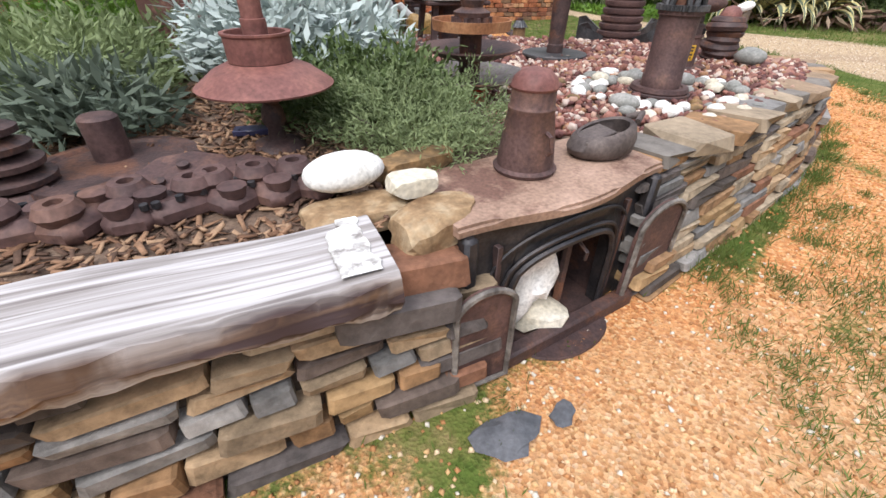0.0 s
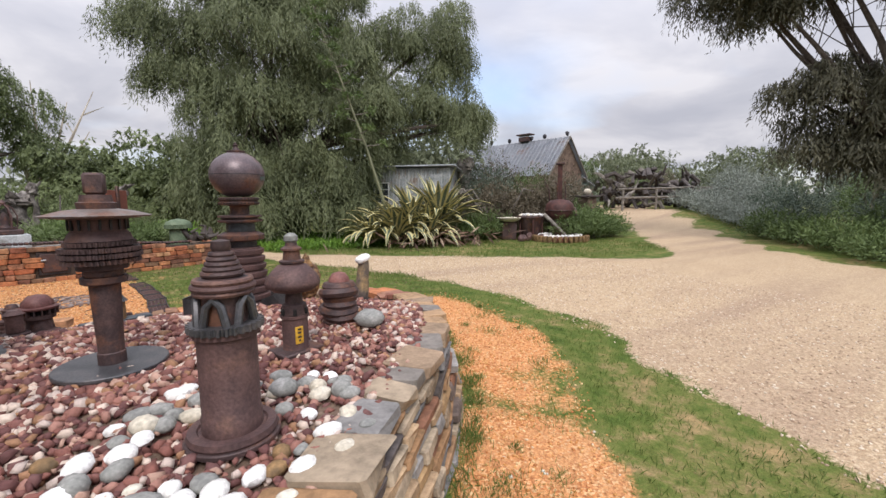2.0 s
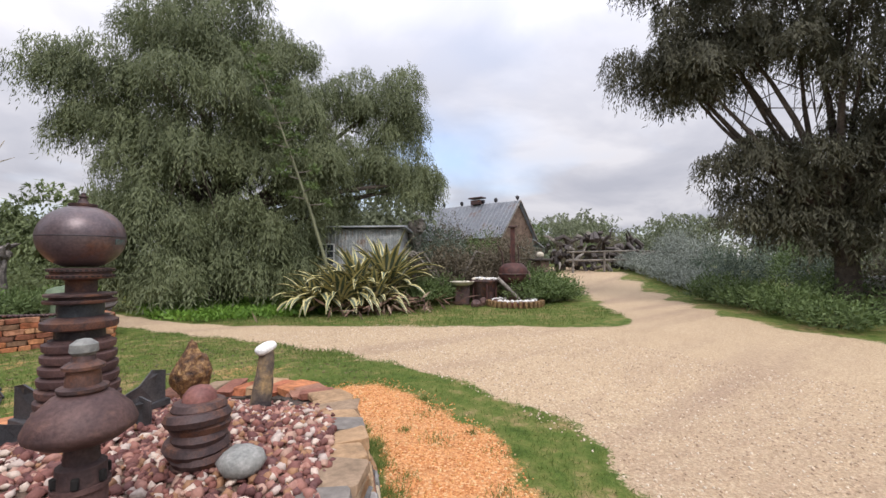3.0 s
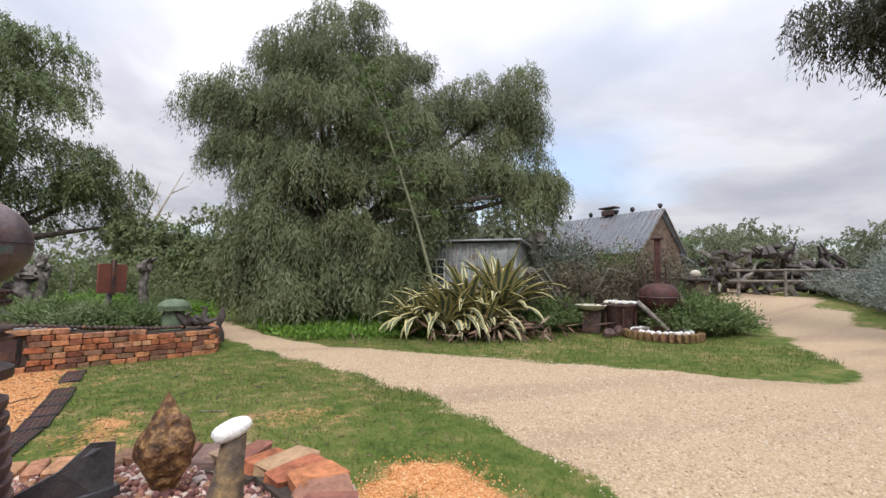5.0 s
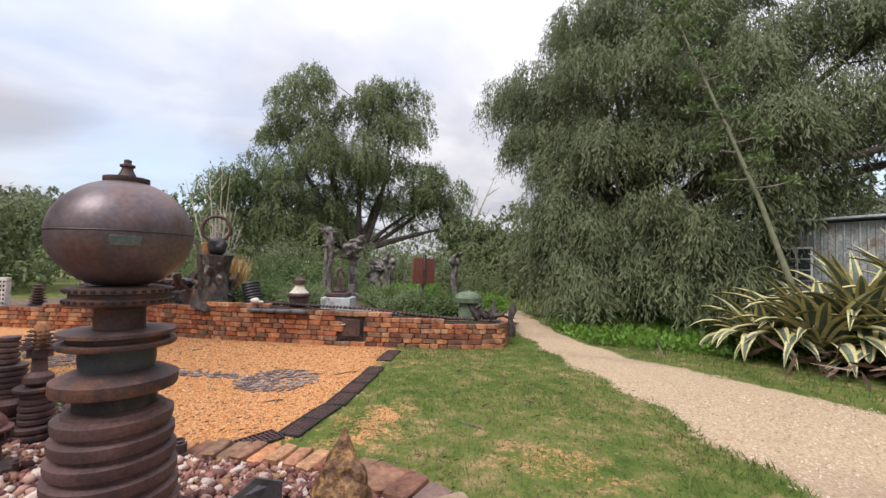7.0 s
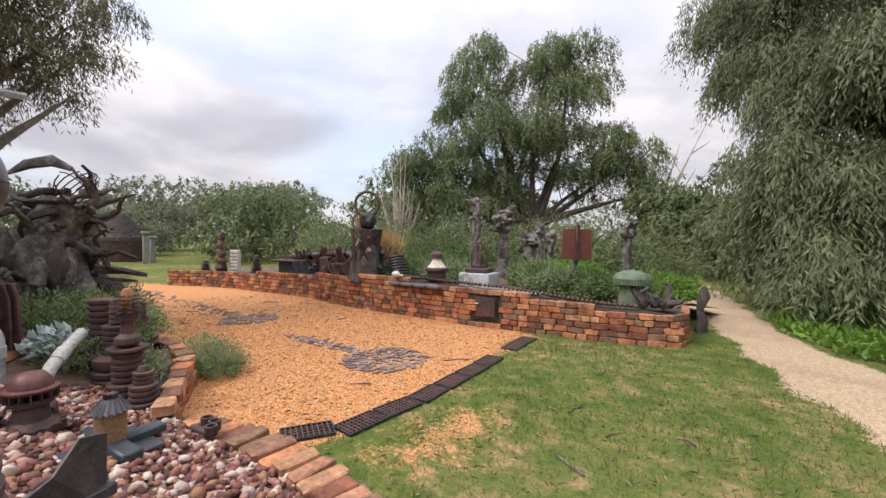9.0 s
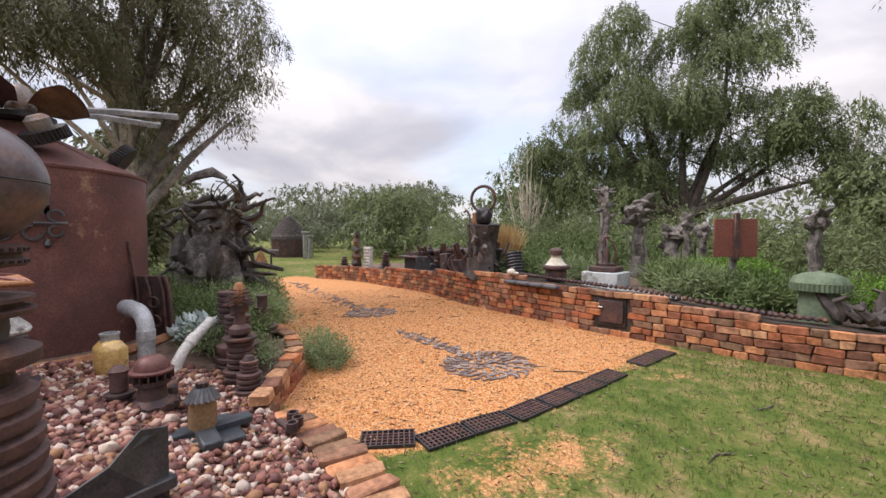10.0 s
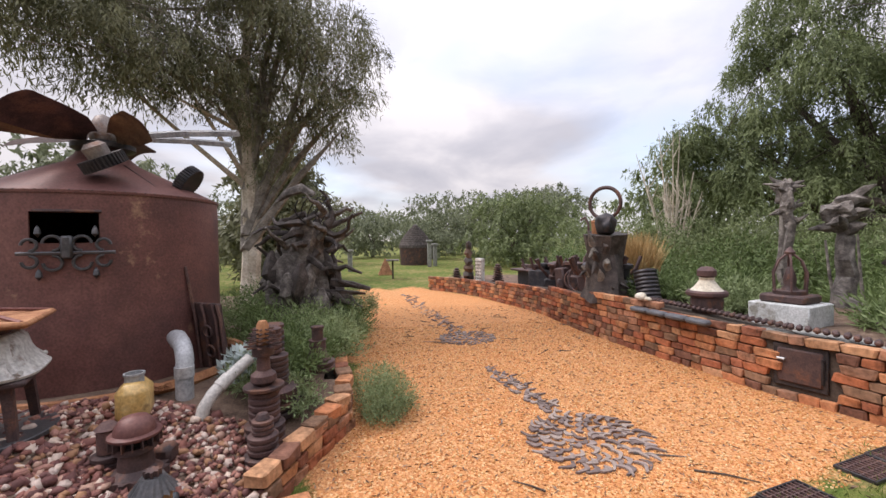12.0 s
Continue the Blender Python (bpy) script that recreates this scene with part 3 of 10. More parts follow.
def land(x, y):
    """Height of the ground."""
    x, y = np.asarray(x, float), np.asarray(y, float)
    z = 0.18 * smooth01((y - 2.2) / 5.0) * (1 - 0.45 * smooth01((x - 3.0) / 4.0))
    z = z + 0.35 * smooth01((y - 15) / 6.0) * smooth01((8 - x) / 4.0) * smooth01((x - 3.2) / 1.5)
    z = z + 0.85 * smooth01((x - 16.5) / 10.0) * smooth01((y - 7.0) / 7.0)
    return z + 0.012 * np.sin(x * 1.7 + 0.6 * y) * np.cos(y * 1.3 - 0.4 * x)


def ground_z(x, y):
    return float(land(x, y))


def sd_poly(X, Y, poly):
    """Signed distance to a polygon, inside positive."""
    P = np.stack([X, Y], -1)
    best = np.full(X.shape, 1e9)
    inside = np.zeros(X.shape, bool)
    for (ax, ay), (bx, by) in zip(poly, poly[1:] + poly[:1]):
        e = np.array([bx - ax, by - ay])
        w = P - np.array([ax, ay])
        t = np.clip((w @ e) / (e @ e), 0, 1)
        dd = w - t[..., None] * e
        best = np.minimum(best, np.hypot(dd[..., 0], dd[..., 1]))
        cond = (ay > Y) != (by > Y)
        with np.errstate(divide="ignore", invalid="ignore"):
            xi = ax + (Y - ay) * (bx - ax) / (by - ay if by != ay else 1e-9)
        inside ^= cond & (X < xi)
    return np.where(inside, best, -best)


ROAD = [(4.4, -12), (4.6, 0), (4.8, 2.4), (5.1, 3.4), (5.5, 4.4), (5.7, 5.4), (5.7, 6.8), (5.4, 8.4), (4.6, 10.0), (3.5, 11.7), (2.7, 13.4), (0.5, 18), (-4, 26), (-2.5, 27),
        (1.8, 18.5), (3.3, 14.0), (4.9, 12.1), (7.1, 10.7), (8.9, 9.0), (10.6, 7.6), (11.6, 7.2), (13.0, 8.2), (14.4, 9.5), (18.2, 12.7), (24, 18.2), (31, 26), (34, 25), (26.5, 16.6), (21.5, 12.0), (18.9, 9.8), (15.6, 7.0), (14.0, 5.5), (13.1, 3.4), (12.6, -3), (12.6, -12)]
PATHWAY = [(-2.4, -0.6), (-0.7, 0.85), (0.6, 1.62), (1.0, 1.8), (1.95, 2.55), (2.6, 3.2), (3.5, 4.3), (3.95, 5.3), (4.1, 6.0), (4.0, 6.6), (4.5, 7.1), (4.95, 6.8), (5.05, 5.9), (4.85, 4.95), (4.45, 4.2), (4.0, 3.65), (3.5, 3.0), (3.1, 2.3), (2.7, 1.5), (2.2, 0.4), (1.5, -2)]
COURT = [(0.8, 6.95), (1.35, 7.45), (1.52, 8.0), (1.42, 8.7), (1.28, 9.4), (1.08, 10.2), (0.88, 11.2), (0.4, 11.5), (-2, 10.9), (-4.7, 10.7), (-6, 10.4), (-7.6, 9.8), (-9.3, 8.9), (-9.6, 6.3), (-7.6, 6.5), (-4, 7.2), (-1.5, 7.1), (-0.2, 7.2)]


def zone_values(X, Y):
    wob = 0.10 * np.sin(X * 3.1 + 1.3 * Y) + 0.08 * np.sin(Y * 4.7 - 2.1 * X) + 0.05 * np.sin(X * 9.7 + 5.0 * Y)
    road = sd_poly(X, Y, ROAD)
    path = sd_poly(X, Y, PATHWAY)
    worn = 0.10 * np.sin(X * 6.1 + 1.7 * Y) * np.sin(Y * 7.3 - 2.1 * X) + 0.06 * np.sin(X * 13.3 - 9.1 * Y)
    orange = np.maximum(np.minimum(path, 0.22) + np.minimum(worn, 0.0) - 0.02, sd_poly(X, Y, COURT))
    thin = 0.55 * np.exp(-(((X - 3.7) / 1.0) ** 2 + ((Y - 8.1) / 0.6) ** 2)) + 0.62 * np.exp(-(((X - 2.0) / 0.55) ** 2 + ((Y - 8.3) / 1.1) ** 2)) + 0.5 * np.exp(-(((X - 1.4) / 0.3) ** 2 + ((Y - 10.4) / 0.8) ** 2))
    o = np.clip(0.5 + (orange + wob) / 0.6, 0, 1)
    return np.maximum(o, 0.75 * thin), np.clip(0.5 + (road + wob) / 0.7, 0, 1)


def axis(fine0, fine1, step, far):
    core = list(np.arange(fine0, fine1 + 1e-6, step))
    out, d, v = [], step, fine1
    while v < far:
        d *= 1.22
        v += d
        out.append(v)
    back, d, v = [], step, fine0
    while v > -far:
        d *= 1.22
        v -= d
        back.append(v)
    return np.array(back[::-1] + core + out)


gx, gy = axis(-3.0, 9.0, 0.075, 1800), axis(-0.5, 14.0, 0.075, 1800)
GX, GY = np.meshgrid(gx, gy, indexing="xy")
GZ = land(GX, GY)
nx, ny = len(gx), len(gy)
idx = np.arange(nx * ny).reshape(ny, nx)
gf = np.stack([idx[:-1, :-1], idx[:-1, 1:], idx[1:, 1:], idx[1:, :-1]], -1).reshape(-1, 4)
me = bpy.data.meshes.new("ground")
me.vertices.add(nx * ny)
me.vertices.foreach_set("co", np.stack([GX, GY, GZ], -1).reshape(-1).astype(np.float32))
me.loops.add(len(gf) * 4)
me.loops.foreach_set("vertex_index", gf.reshape(-1).astype(np.int32))
me.polygons.add(len(gf))
me.polygons.foreach_set("loop_start", np.arange(0, len(gf) * 4, 4, dtype=np.int32))
me.update(calc_edges=True)
me.polygons.foreach_set("use_smooth", np.ones(len(gf), bool))
zo, zr = zone_values(GX, GY)
zp = np.clip(0.5 + sd_poly(GX, GY, PATHWAY) / 0.5, 0, 1) * np.clip(1.0 - (GY - 2.0) / 1.8, 0.12, 1)
att = me.color_attributes.new("zone", "FLOAT_COLOR", "POINT")
att.data.foreach_set("color", np.stack([zo, zr, zp, np.ones_like(zo)], -1).reshape(-1).astype(np.float32))


def ground_mat():
    m = bpy.data.materials.new("ground_mix")
    m.use_nodes = True
    n, l = m.node_tree.nodes, m.node_tree.links
    b = n["Principled BSDF"]
    geo = n.new("ShaderNodeNewGeometry")
    pos = geo.outputs["Position"]

    def nz(scale, detail=5, rough=0.6):
        t = n.new("ShaderNodeTexNoise")
        t.inputs["Scale"].default_value, t.inputs["Detail"].default_value, t.inputs["Roughness"].default_value = scale, detail, rough
        l.new(pos, t.inputs["Vector"])
        return t.outputs["Fac"]

    def ramp(fac, stops):
        r = n.new("ShaderNodeValToRGB")
        els = r.color_ramp.elements
        els[0].position, els[0].color = stops[0][0], (*stops[0][1], 1)
        els[1].position, els[1].color = stops[-1][0], (*stops[-1][1], 1)
        for p, c in stops[1:-1]:
            els.new(p).color = (*c, 1)
        l.new(fac, r.inputs[0])
        return r.outputs[0]

    def mixc(fac, a, c, mode="MIX"):
        x = n.new("ShaderNodeMix")
        x.data_type, x.blend_type = "RGBA", mode
        if isinstance(fac, float):
            x.inputs["Factor"].default_value = fac
        else:
            l.new(fac, x.inputs["Factor"])
        l.new(a, x.inputs["A"])
        l.new(c, x.inputs["B"])
        return x.outputs["Result"]

    def rng_map(v, lo, hi, a=0.0, c=1.0):
        r = n.new("ShaderNodeMapRange")
        r.inputs["From Min"].default_value, r.inputs["From Max"].default_value = lo, hi
        r.inputs["To Min"].default_value, r.inputs["To Max"].default_value = a, c
        l.new(v, r.inputs[0])
        return r.outputs[0]

    def addm(a, c, k=1.0):
        x = n.new("ShaderNodeMath")
        x.operation = "MULTIPLY_ADD"
        l.new(c, x.inputs[0])
        x.inputs[1].default_value = k
        l.new(a, x.inputs[2])
        return x.outputs[0]

    big, midn, fine = nz(0.5, 4), nz(4.5, 6, 0.7), nz(38, 5, 0.75)
    vor = n.new("ShaderNodeTexVoronoi")
    vor.inputs["Scale"].default_value = 75
    l.new(pos, vor.inputs["Vector"])
    vcol = n.new("ShaderNodeSeparateColor")
    l.new(vor.outputs["Color"], vcol.inputs[0])
    grass = ramp(addm(midn, big, 0.5), [(0.5, (0.045, 0.075, 0.014)), (0.65, (0.085, 0.125, 0.025)), (0.78, (0.14, 0.155, 0.042)), (0.90, (0.26, 0.20, 0.09)), (0.98, (0.36, 0.25, 0.12))])
    orange = ramp(vcol.outputs[0], [(0.0, (0.36, 0.13, 0.05)), (0.35, (0.54, 0.225, 0.085)), (0.7, (0.63, 0.305, 0.12)), (1.0, (0.72, 0.48, 0.26))])
    orange = mixc(rng_map(addm(midn, big, 0.6), 0.72, 0.98, 0.0, 0.4), orange, ramp(fine, [(0.3, (0.30, 0.20, 0.10)), (0.7, (0.56, 0.42, 0.25))]))
    orange = mixc(rng_map(midn, 0.35, 0.7, 0.0, 0.55), orange, ramp(fine, [(0.3, (0.44, 0.16, 0.06)), (0.7, (0.68, 0.32, 0.12))]))
    road = ramp(vcol.outputs[1], [(0.0, (0.33, 0.23, 0.145)), (0.5, (0.47, 0.345, 0.218)), (1.0, (0.62, 0.50, 0.35))])
    road = mixc(rng_map(midn, 0.3, 0.7, 0.0, 0.7), road, ramp(addm(fine, big, 0.4), [(0.45, (0.34, 0.225, 0.135)), (0.75, (0.52, 0.39, 0.25))]))
    trk = n.new("ShaderNodeTexNoise")
    trk.inputs["Scale"].default_value, trk.inputs["Detail"].default_value = 1.0, 3
    tmap = n.new("ShaderNodeMapping")
    tmap.inputs["Rotation"].default_value = (0, 0, radians(38))
    tmap.inputs["Scale"].default_value = (0.12, 0.9, 1)
    l.new(pos, tmap.inputs[0])
    l.new(tmap.outputs[0], trk.inputs["Vector"])
    road = mixc(rng_map(addm(trk.outputs["Fac"], midn, 0.35), 0.66, 0.90, 0.0, 0.55), road, ramp(fine, [(0.3, (0.20, 0.135, 0.10)), (0.7, (0.36, 0.25, 0.19))]))
    at = n.new("ShaderNodeAttribute")
    at.attribute_name = "zone"
    sp = n.new("ShaderNodeSeparateColor")
    l.new(at.outputs["Color"], sp.inputs[0])
    j = addm(addm(fine, midn, 1.3), big, 0.3)
    mo = rng_map(addm(sp.outputs[0], j, 0.55), 1.08, 1.26)
    mr = rng_map(addm(sp.outputs[1], j, 0.45), 0.99, 1.10)
    tan = ramp(vcol.outputs[2], [(0.0, (0.27, 0.16, 0.08)), (0.4, (0.47, 0.29, 0.15)), (0.75, (0.58, 0.40, 0.22)), (1.0, (0.68, 0.55, 0.38))])
    orange = mixc(rng_map(addm(sp.outputs[2], midn, 0.6), 0.75, 1.6, 0.0, 0.75), orange, tan)
    c = mixc(mo, grass, orange)
    c = mixc(mr, c, road)
    hsv = n.new("ShaderNodeHueSaturation")
    l.new(c, hsv.inputs["Color"])
    l.new(rng_map(fine, 0.25, 0.75, 0.72, 1.25), hsv.inputs["Value"])
    l.new(hsv.outputs[0], b.inputs["Base Color"])
    b.inputs["Roughness"].default_value = 0.95
    b.inputs["Specular IOR Level"].default_value = 0.15
    bp = n.new("ShaderNodeBump")
    bp.inputs["Strength"].default_value, bp.inputs["Distance"].default_value = 0.7, 0.012
    l.new(addm(vor.outputs["Distance"], fine, 1.2), bp.inputs["Height"])
    l.new(bp.outputs[0], b.inputs["Normal"])
    return m


me.materials.append(ground_mat())
ground = tagged(new("ground", me), "grass verge, orange gravel and pale gravel road surface", "ground", kind="structure")


def pieces(P_xy, z):
    return np.stack([P_xy[:, 0], P_xy[:, 1], z], -1)


def frames(n, size, squash=(0.6, 1.0)):
    """Random turned and stretched frames for small pieces."""
    a = rng.uniform(0, 2 * np.pi, n)
    s = size * rng.uniform(0.6, 1.35, (n, 1)) * np.stack([rng.uniform(0.8, 1.3, n), rng.uniform(0.7, 1.1, n), rng.uniform(*squash, n)], -1)
    R = np.zeros((n, 3, 3))
    R[:, 0, 0], R[:, 0, 1], R[:, 1, 0], R[:, 1, 1], R[:, 2, 2] = np.cos(a), -np.sin(a), np.sin(a), np.cos(a), 1
    t = rng.normal(scale=0.3, size=(n, 2))
    T = np.zeros((n, 3, 3))
    T[:] = np.eye(3)
    T[:, 0, 2], T[:, 2, 0], T[:, 1, 2], T[:, 2, 1] = t[:, 0], -t[:, 0], t[:, 1], -t[:, 1]
    return R @ T * s[:, None, :]


def icos(sub, seed=0, rough=0.2):
    bm = bmesh.new()
    bmesh.ops.create_icosphere(bm, subdivisions=sub, radius=1)
    bm.verts.ensure_lookup_table()
    o = Vector((seed * 5.1, 2.2, seed))
    v = [tuple(q.co * (1 + rough * 2 * noise.noise(q.co * 1.3 + o))) for q in bm.verts]
    f = [[x.index for x in q.verts] for q in bm.faces]
    bm.free()
    return v, f


def scatter(n, x0, x1, y0, y1, keep):
    P = np.stack([rng.uniform(x0, x1, n), rng.uniform(y0, y1, n)], -1)
    return P[keep(P[:, 0], P[:, 1])]


OCTA_V = [(1, 0, 0), (0, 1, 0), (-1, 0, 0), (0, -1, 0), (0, 0, 1), (0, 0, -1)]
OCTA_F = [(0, 1, 4), (1, 2, 4), (2, 3, 4), (3, 0, 4), (1, 0, 5), (2, 1, 5), (3, 2, 5), (0, 3, 5)]

# ---- raised bed beside the road: stone wall, soil and pebbles ----
BED_WALL = [(1.62, 2.55, 0.60), (2.02, 2.93, 0.60), (2.45, 3.34, 0.60), (2.92, 3.82, 0.59), (3.33, 4.32, 0.57), (3.66, 5.0, 0.53), (3.86, 5.65, 0.47), (3.88, 6.2, 0.42), (3.70, 6.7, 0.37), (3.25, 7.15, 0.33), (2.72, 7.36, 0.30)]
BED_OUT = [(p[0], p[1]) for p in BED_WALL] + [(2.1, 7.38), (0.8, 7.0), (0.3, 7.05), (-0.15, 7.2), (-1.3, 7.0), (-3.2, 6.9), (-6.5, 6.3), (-7, 3.5), (-5, 1.0), (-2.0, 0.2), (-0.75, 0.95), (0.75, 1.9)]


def bed_z(x, y):
    x, y = np.asarray(x, float), np.asarray(y, float)
    z = 0.58 - 0.34 * np.clip((y - 5.55) / 1.65, 0, 1) * smooth01((x + 0.8) / 1.2)
    z = z - 0.13 * smooth01((x - 2.7) / 0.9) * smooth01((y - 4.6) / 1.2) * smooth01((7.6 - y) / 1.2)
    return z - 0.12 * smooth01((-x - 0.3) / 1.5) + 0.012 * np.sin(5 * x + 2 * y) * np.cos(4 * y - x)


bx, by = np.arange(-7.1, 4.0, 0.1), np.arange(0.1, 7.5, 0.1)
BX, BY = np.meshgrid(bx, by, indexing="xy")
BZ = bed_z(BX, BY)
din = sd_poly(BX, BY, BED_OUT)
bi = np.arange(BX.size).reshape(BX.shape)
q = np.stack([bi[:-1, :-1], bi[:-1, 1:], bi[1:, 1:], bi[1:, :-1]], -1).reshape(-1, 4)
ok = (din.reshape(-1)[q] > 0.04).all(1)
used = np.unique(q[ok])
remap = -np.ones(BX.size, int)
remap[used] = np.arange(len(used))
bedv = np.stack([BX, BY, BZ], -1).reshape(-1, 3)[used]
bed = link_mesh("garden_bed_soil", bedv, remap[q[ok]], M["soil"], None, True)
tagged(bed, "brown soil of the raised garden bed", "soil", kind="structure")

PEBBLES = [(1.62, 2.66), (2.0, 3.05), (2.4, 3.45), (2.85, 3.92), (3.2, 4.4), (3.5, 5.05), (3.68, 5.7), (3.68, 6.2), (3.5, 6.65), (3.1, 7.0), (2.6, 7.15), (2.0, 7.2), (0.85, 6.85), (0.2, 6.6), (0.0, 5.95), (0.2, 5.2), (0.45, 4.6), (0.5, 3.9), (0.9, 3.1), (1.25, 2.8)]
iv, if_ = icos(1, 1, 0.42)
iv2, if2 = icos(1, 2, 0.4)


def pebble_layer(name, n, ylo, yhi, size, base):
    P = scatter(n, 0, 3.8, ylo, yhi, lambda x, y: sd_poly(x, y, PEBBLES) > -0.03)
    z = bed_z(P[:, 0], P[:, 1]) + rng.uniform(-0.006, 0.026, len(P))
    ob = copies_object(name, base[0], base[1], pieces(P, z), frames(len(P), size, (0.42, 0.85)), M["pebble"], smooth=False)
    return tagged(ob, "pink and cream crushed pebbles covering the bed", "gravel", kind="stuff")


pebble_layer("pink_gravel", 7200, 2.6, 4.1, 0.0205, (iv2, if2))
pebble_layer("pink_gravel", 13000, 4.1, 7.25, 0.0215, (iv, if_))
pebble_layer("pink_gravel", 4200, 4.1, 7.25, 0.027, (iv2, if2))


def along(poly, s):
    """A place and unit direction at the length s of a polyline of (x, y, z)."""
    for a, b in zip(poly, poly[1:]):
        d = Vector(b) - Vector(a)
        ln = math.hypot(d.x, d.y)
        if s <= ln or b is poly[-1]:
            t = s / ln
            return Vector(a) + d * t, Vector((d.x, d.y, 0)).normalized()
        s -= ln


def poly_len(poly):
    return sum(math.hypot(b[0] - a[0], b[1] - a[1]) for a, b in zip(poly, poly[1:]))


def wall_core(name, poly, thick, inset, foot, label, category, batter=0.0, side=1.0, drop=0.03):
    """The body of a wall behind its face line; side 1: the face looks to the right of the walk along poly."""
    bm = bmesh.new()
    rows = []
    n = max(2, int(poly_len(poly) / 0.15))
    for i in range(n + 1):
        p, d = along(poly, poly_len(poly) * i / n * 0.9999)
        out = Vector((d.y, -d.x, 0)) * side
        f = foot(p.x, p.y) - 0.06
        top = p.z - drop
        rows.append([bm.verts.new(v) for v in ((p - out * inset + out * batter).to_2d().to_3d() + Vector((0, 0, f)), (p - out * inset).to_2d().to_3d() + Vector((0, 0, top)),
                                               (p - out * thick).to_2d().to_3d() + Vector((0, 0, top)), (p - out * thick).to_2d().to_3d() + Vector((0, 0, f)))])
    for a, b in zip(rows, rows[1:]):
        for k in range(4):
            bm.faces.new((a[k], a[(k + 1) % 4], b[(k + 1) % 4], b[k]))
    bm.faces.new(rows[0])
    bm.faces.new(rows[-1][::-1])
    bmesh.ops.recalc_face_normals(bm, faces=bm.faces)
    return tagged(part(name, bm, M["mortar"], None, smooth=False), label, category, kind="structure")


def stone_mesh(name, seed, material, rough=0.10, cuts=2, bevel=0.12):
    bm = bmesh.new()
    bmesh.ops.create_cube(bm, size=1)
    bmesh.ops.bevel(bm, geom=bm.edges[:], offset=bevel, segments=1, affect="EDGES")
    o = Vector((seed * 2.3, seed * 5.9, seed))
    for v in bm.verts:
        v.co += Vector((noise.noise(v.co * 1.7 + o), noise.noise(v.co * 1.7 + o * 2), noise.noise(v.co * 1.7 + o * 3))) * rough * 2
    me = bpy.data.meshes.new(name)
    bm.to_mesh(me)
    bm.free()
    me.materials.append(material)
    return me


STONE_SET = [stone_mesh("stone", k, M["wall_stone"], 0.05, bevel=0.07) for k in range(9)]
CAP_SET = [stone_mesh("capstone", 20 + k, M["cap_stone"], 0.08, bevel=0.07) for k in range(6)]
BRICK_SET = [stone_mesh("brick", 40 + k, M["brick"], 0.055, bevel=0.09) for k in range(6)]


M["red_slab"] = palette_mat("red_slab", [(0.16, 0.075, 0.06), (0.24, 0.10, 0.07), (0.19, 0.12, 0.10), (0.30, 0.15, 0.10)], 0.85, fine=26, bump=0.6, spots=0.4)
RED_SET = [stone_mesh("capstone", 60 + k, M["red_slab"], 0.10, bevel=0.08) for k in range(4)]


def place_piece(name, me, parent, centre, direction, size, tilt=0.0, yaw=0.0, lean=0.0):
    ob = new(name, me)
    a = math.atan2(direction.y, direction.x) + yaw
    ob.matrix_basis = Matrix.Translation(centre) @ Matrix.Rotation(a, 4, "Z") @ Matrix.Rotation(tilt, 4, "Y") @ Matrix.Rotation(lean, 4, "X") @ Matrix.Diagonal((*size, 1))
    ob.parent = parent
    return ob


def face_stones(parent, poly, foot, batter, heights, lengths, rnd, side=1.0, depth=0.12, skip=None, name="stone", meshes=None, gap=0.006, tilt=0.03, proud=0.02):
    total = poly_len(poly)
    level = 0.0
    course = 0
    while True:
        h = rnd.uniform(*heights)
        s = rnd.uniform(-0.15, 0.0)
        any_left = False
        while s < total:
            ln = rnd.uniform(*lengths)
            mids = min(max(s + ln / 2, 0.02), total * 0.999)
            p, d = along(poly, mids)
            f = foot(p.x, p.y)
            hh = h * rnd.uniform(0.85, 1.1)
            z = f + level + h / 2
            if z + h * 0.35 < p.z:
                any_left = True
                out = Vector((d.y, -d.x, 0)) * side
                k = 1 - (z - f) / max(0.05, p.z - f)
                if not (skip and skip(p, z)):
                    c = Vector((p.x, p.y, z)) + out * (batter * k - depth / 2 + rnd.uniform(-0.4, 1.0) * proud)
                    place_piece(name, rnd.choice(meshes), parent, c, d, ((ln - gap) * 1.0, depth, hh - gap), rnd.uniform(-tilt, tilt), rnd.uniform(-tilt, tilt))
            s += ln
        level += h
        course += 1
        if not any_left or course > 20:
            return


# wall left of the stove, under the sleeper
WALL_A = [(-1.25, 0.62, 0.46), (-0.5, 1.07, 0.47), (0.25, 1.52, 0.48), (0.93, 1.93, 0.50)]
wall_a = wall_core("wall_stone_south", WALL_A, 0.4, 0.05, ground_z, "dry-stacked brown and grey stone garden wall", "wall", batter=0.1)
# ---- bed beyond the court: brick wall ----
BRICK_WALL = [(-9.3, 8.75, 0.58), (-8.4, 9.35, 0.60), (-7.3, 9.9, 0.63), (-5.9, 10.3, 0.68), (-4.6, 10.52, 0.75), (-3.2, 10.62, 0.82), (-2.0, 10.77, 0.86), (-0.9, 10.97, 0.83), (-0.17, 11.12, 0.81), (0.2, 11.27, 0.80), (0.85, 11.47, 0.73), (1.6, 11.66, 0.67), (2.12, 11.88, 0.66), (2.42, 12.08, 0.66), (2.47, 12.4, 0.66), (2.3, 13.0, 0.62)]
wall_2 = wall_core("wall_brick_north", BRICK_WALL, 0.3, 0.045, ground_z, "curving garden wall of old orange-red bricks", "wall", drop=0.05)
wall_b = wall_core("wall_stone_east", BED_WALL, 0.34, 0.05, ground_z, "curving dry-stacked stone wall of the raised bed", "wall", batter=0.16)
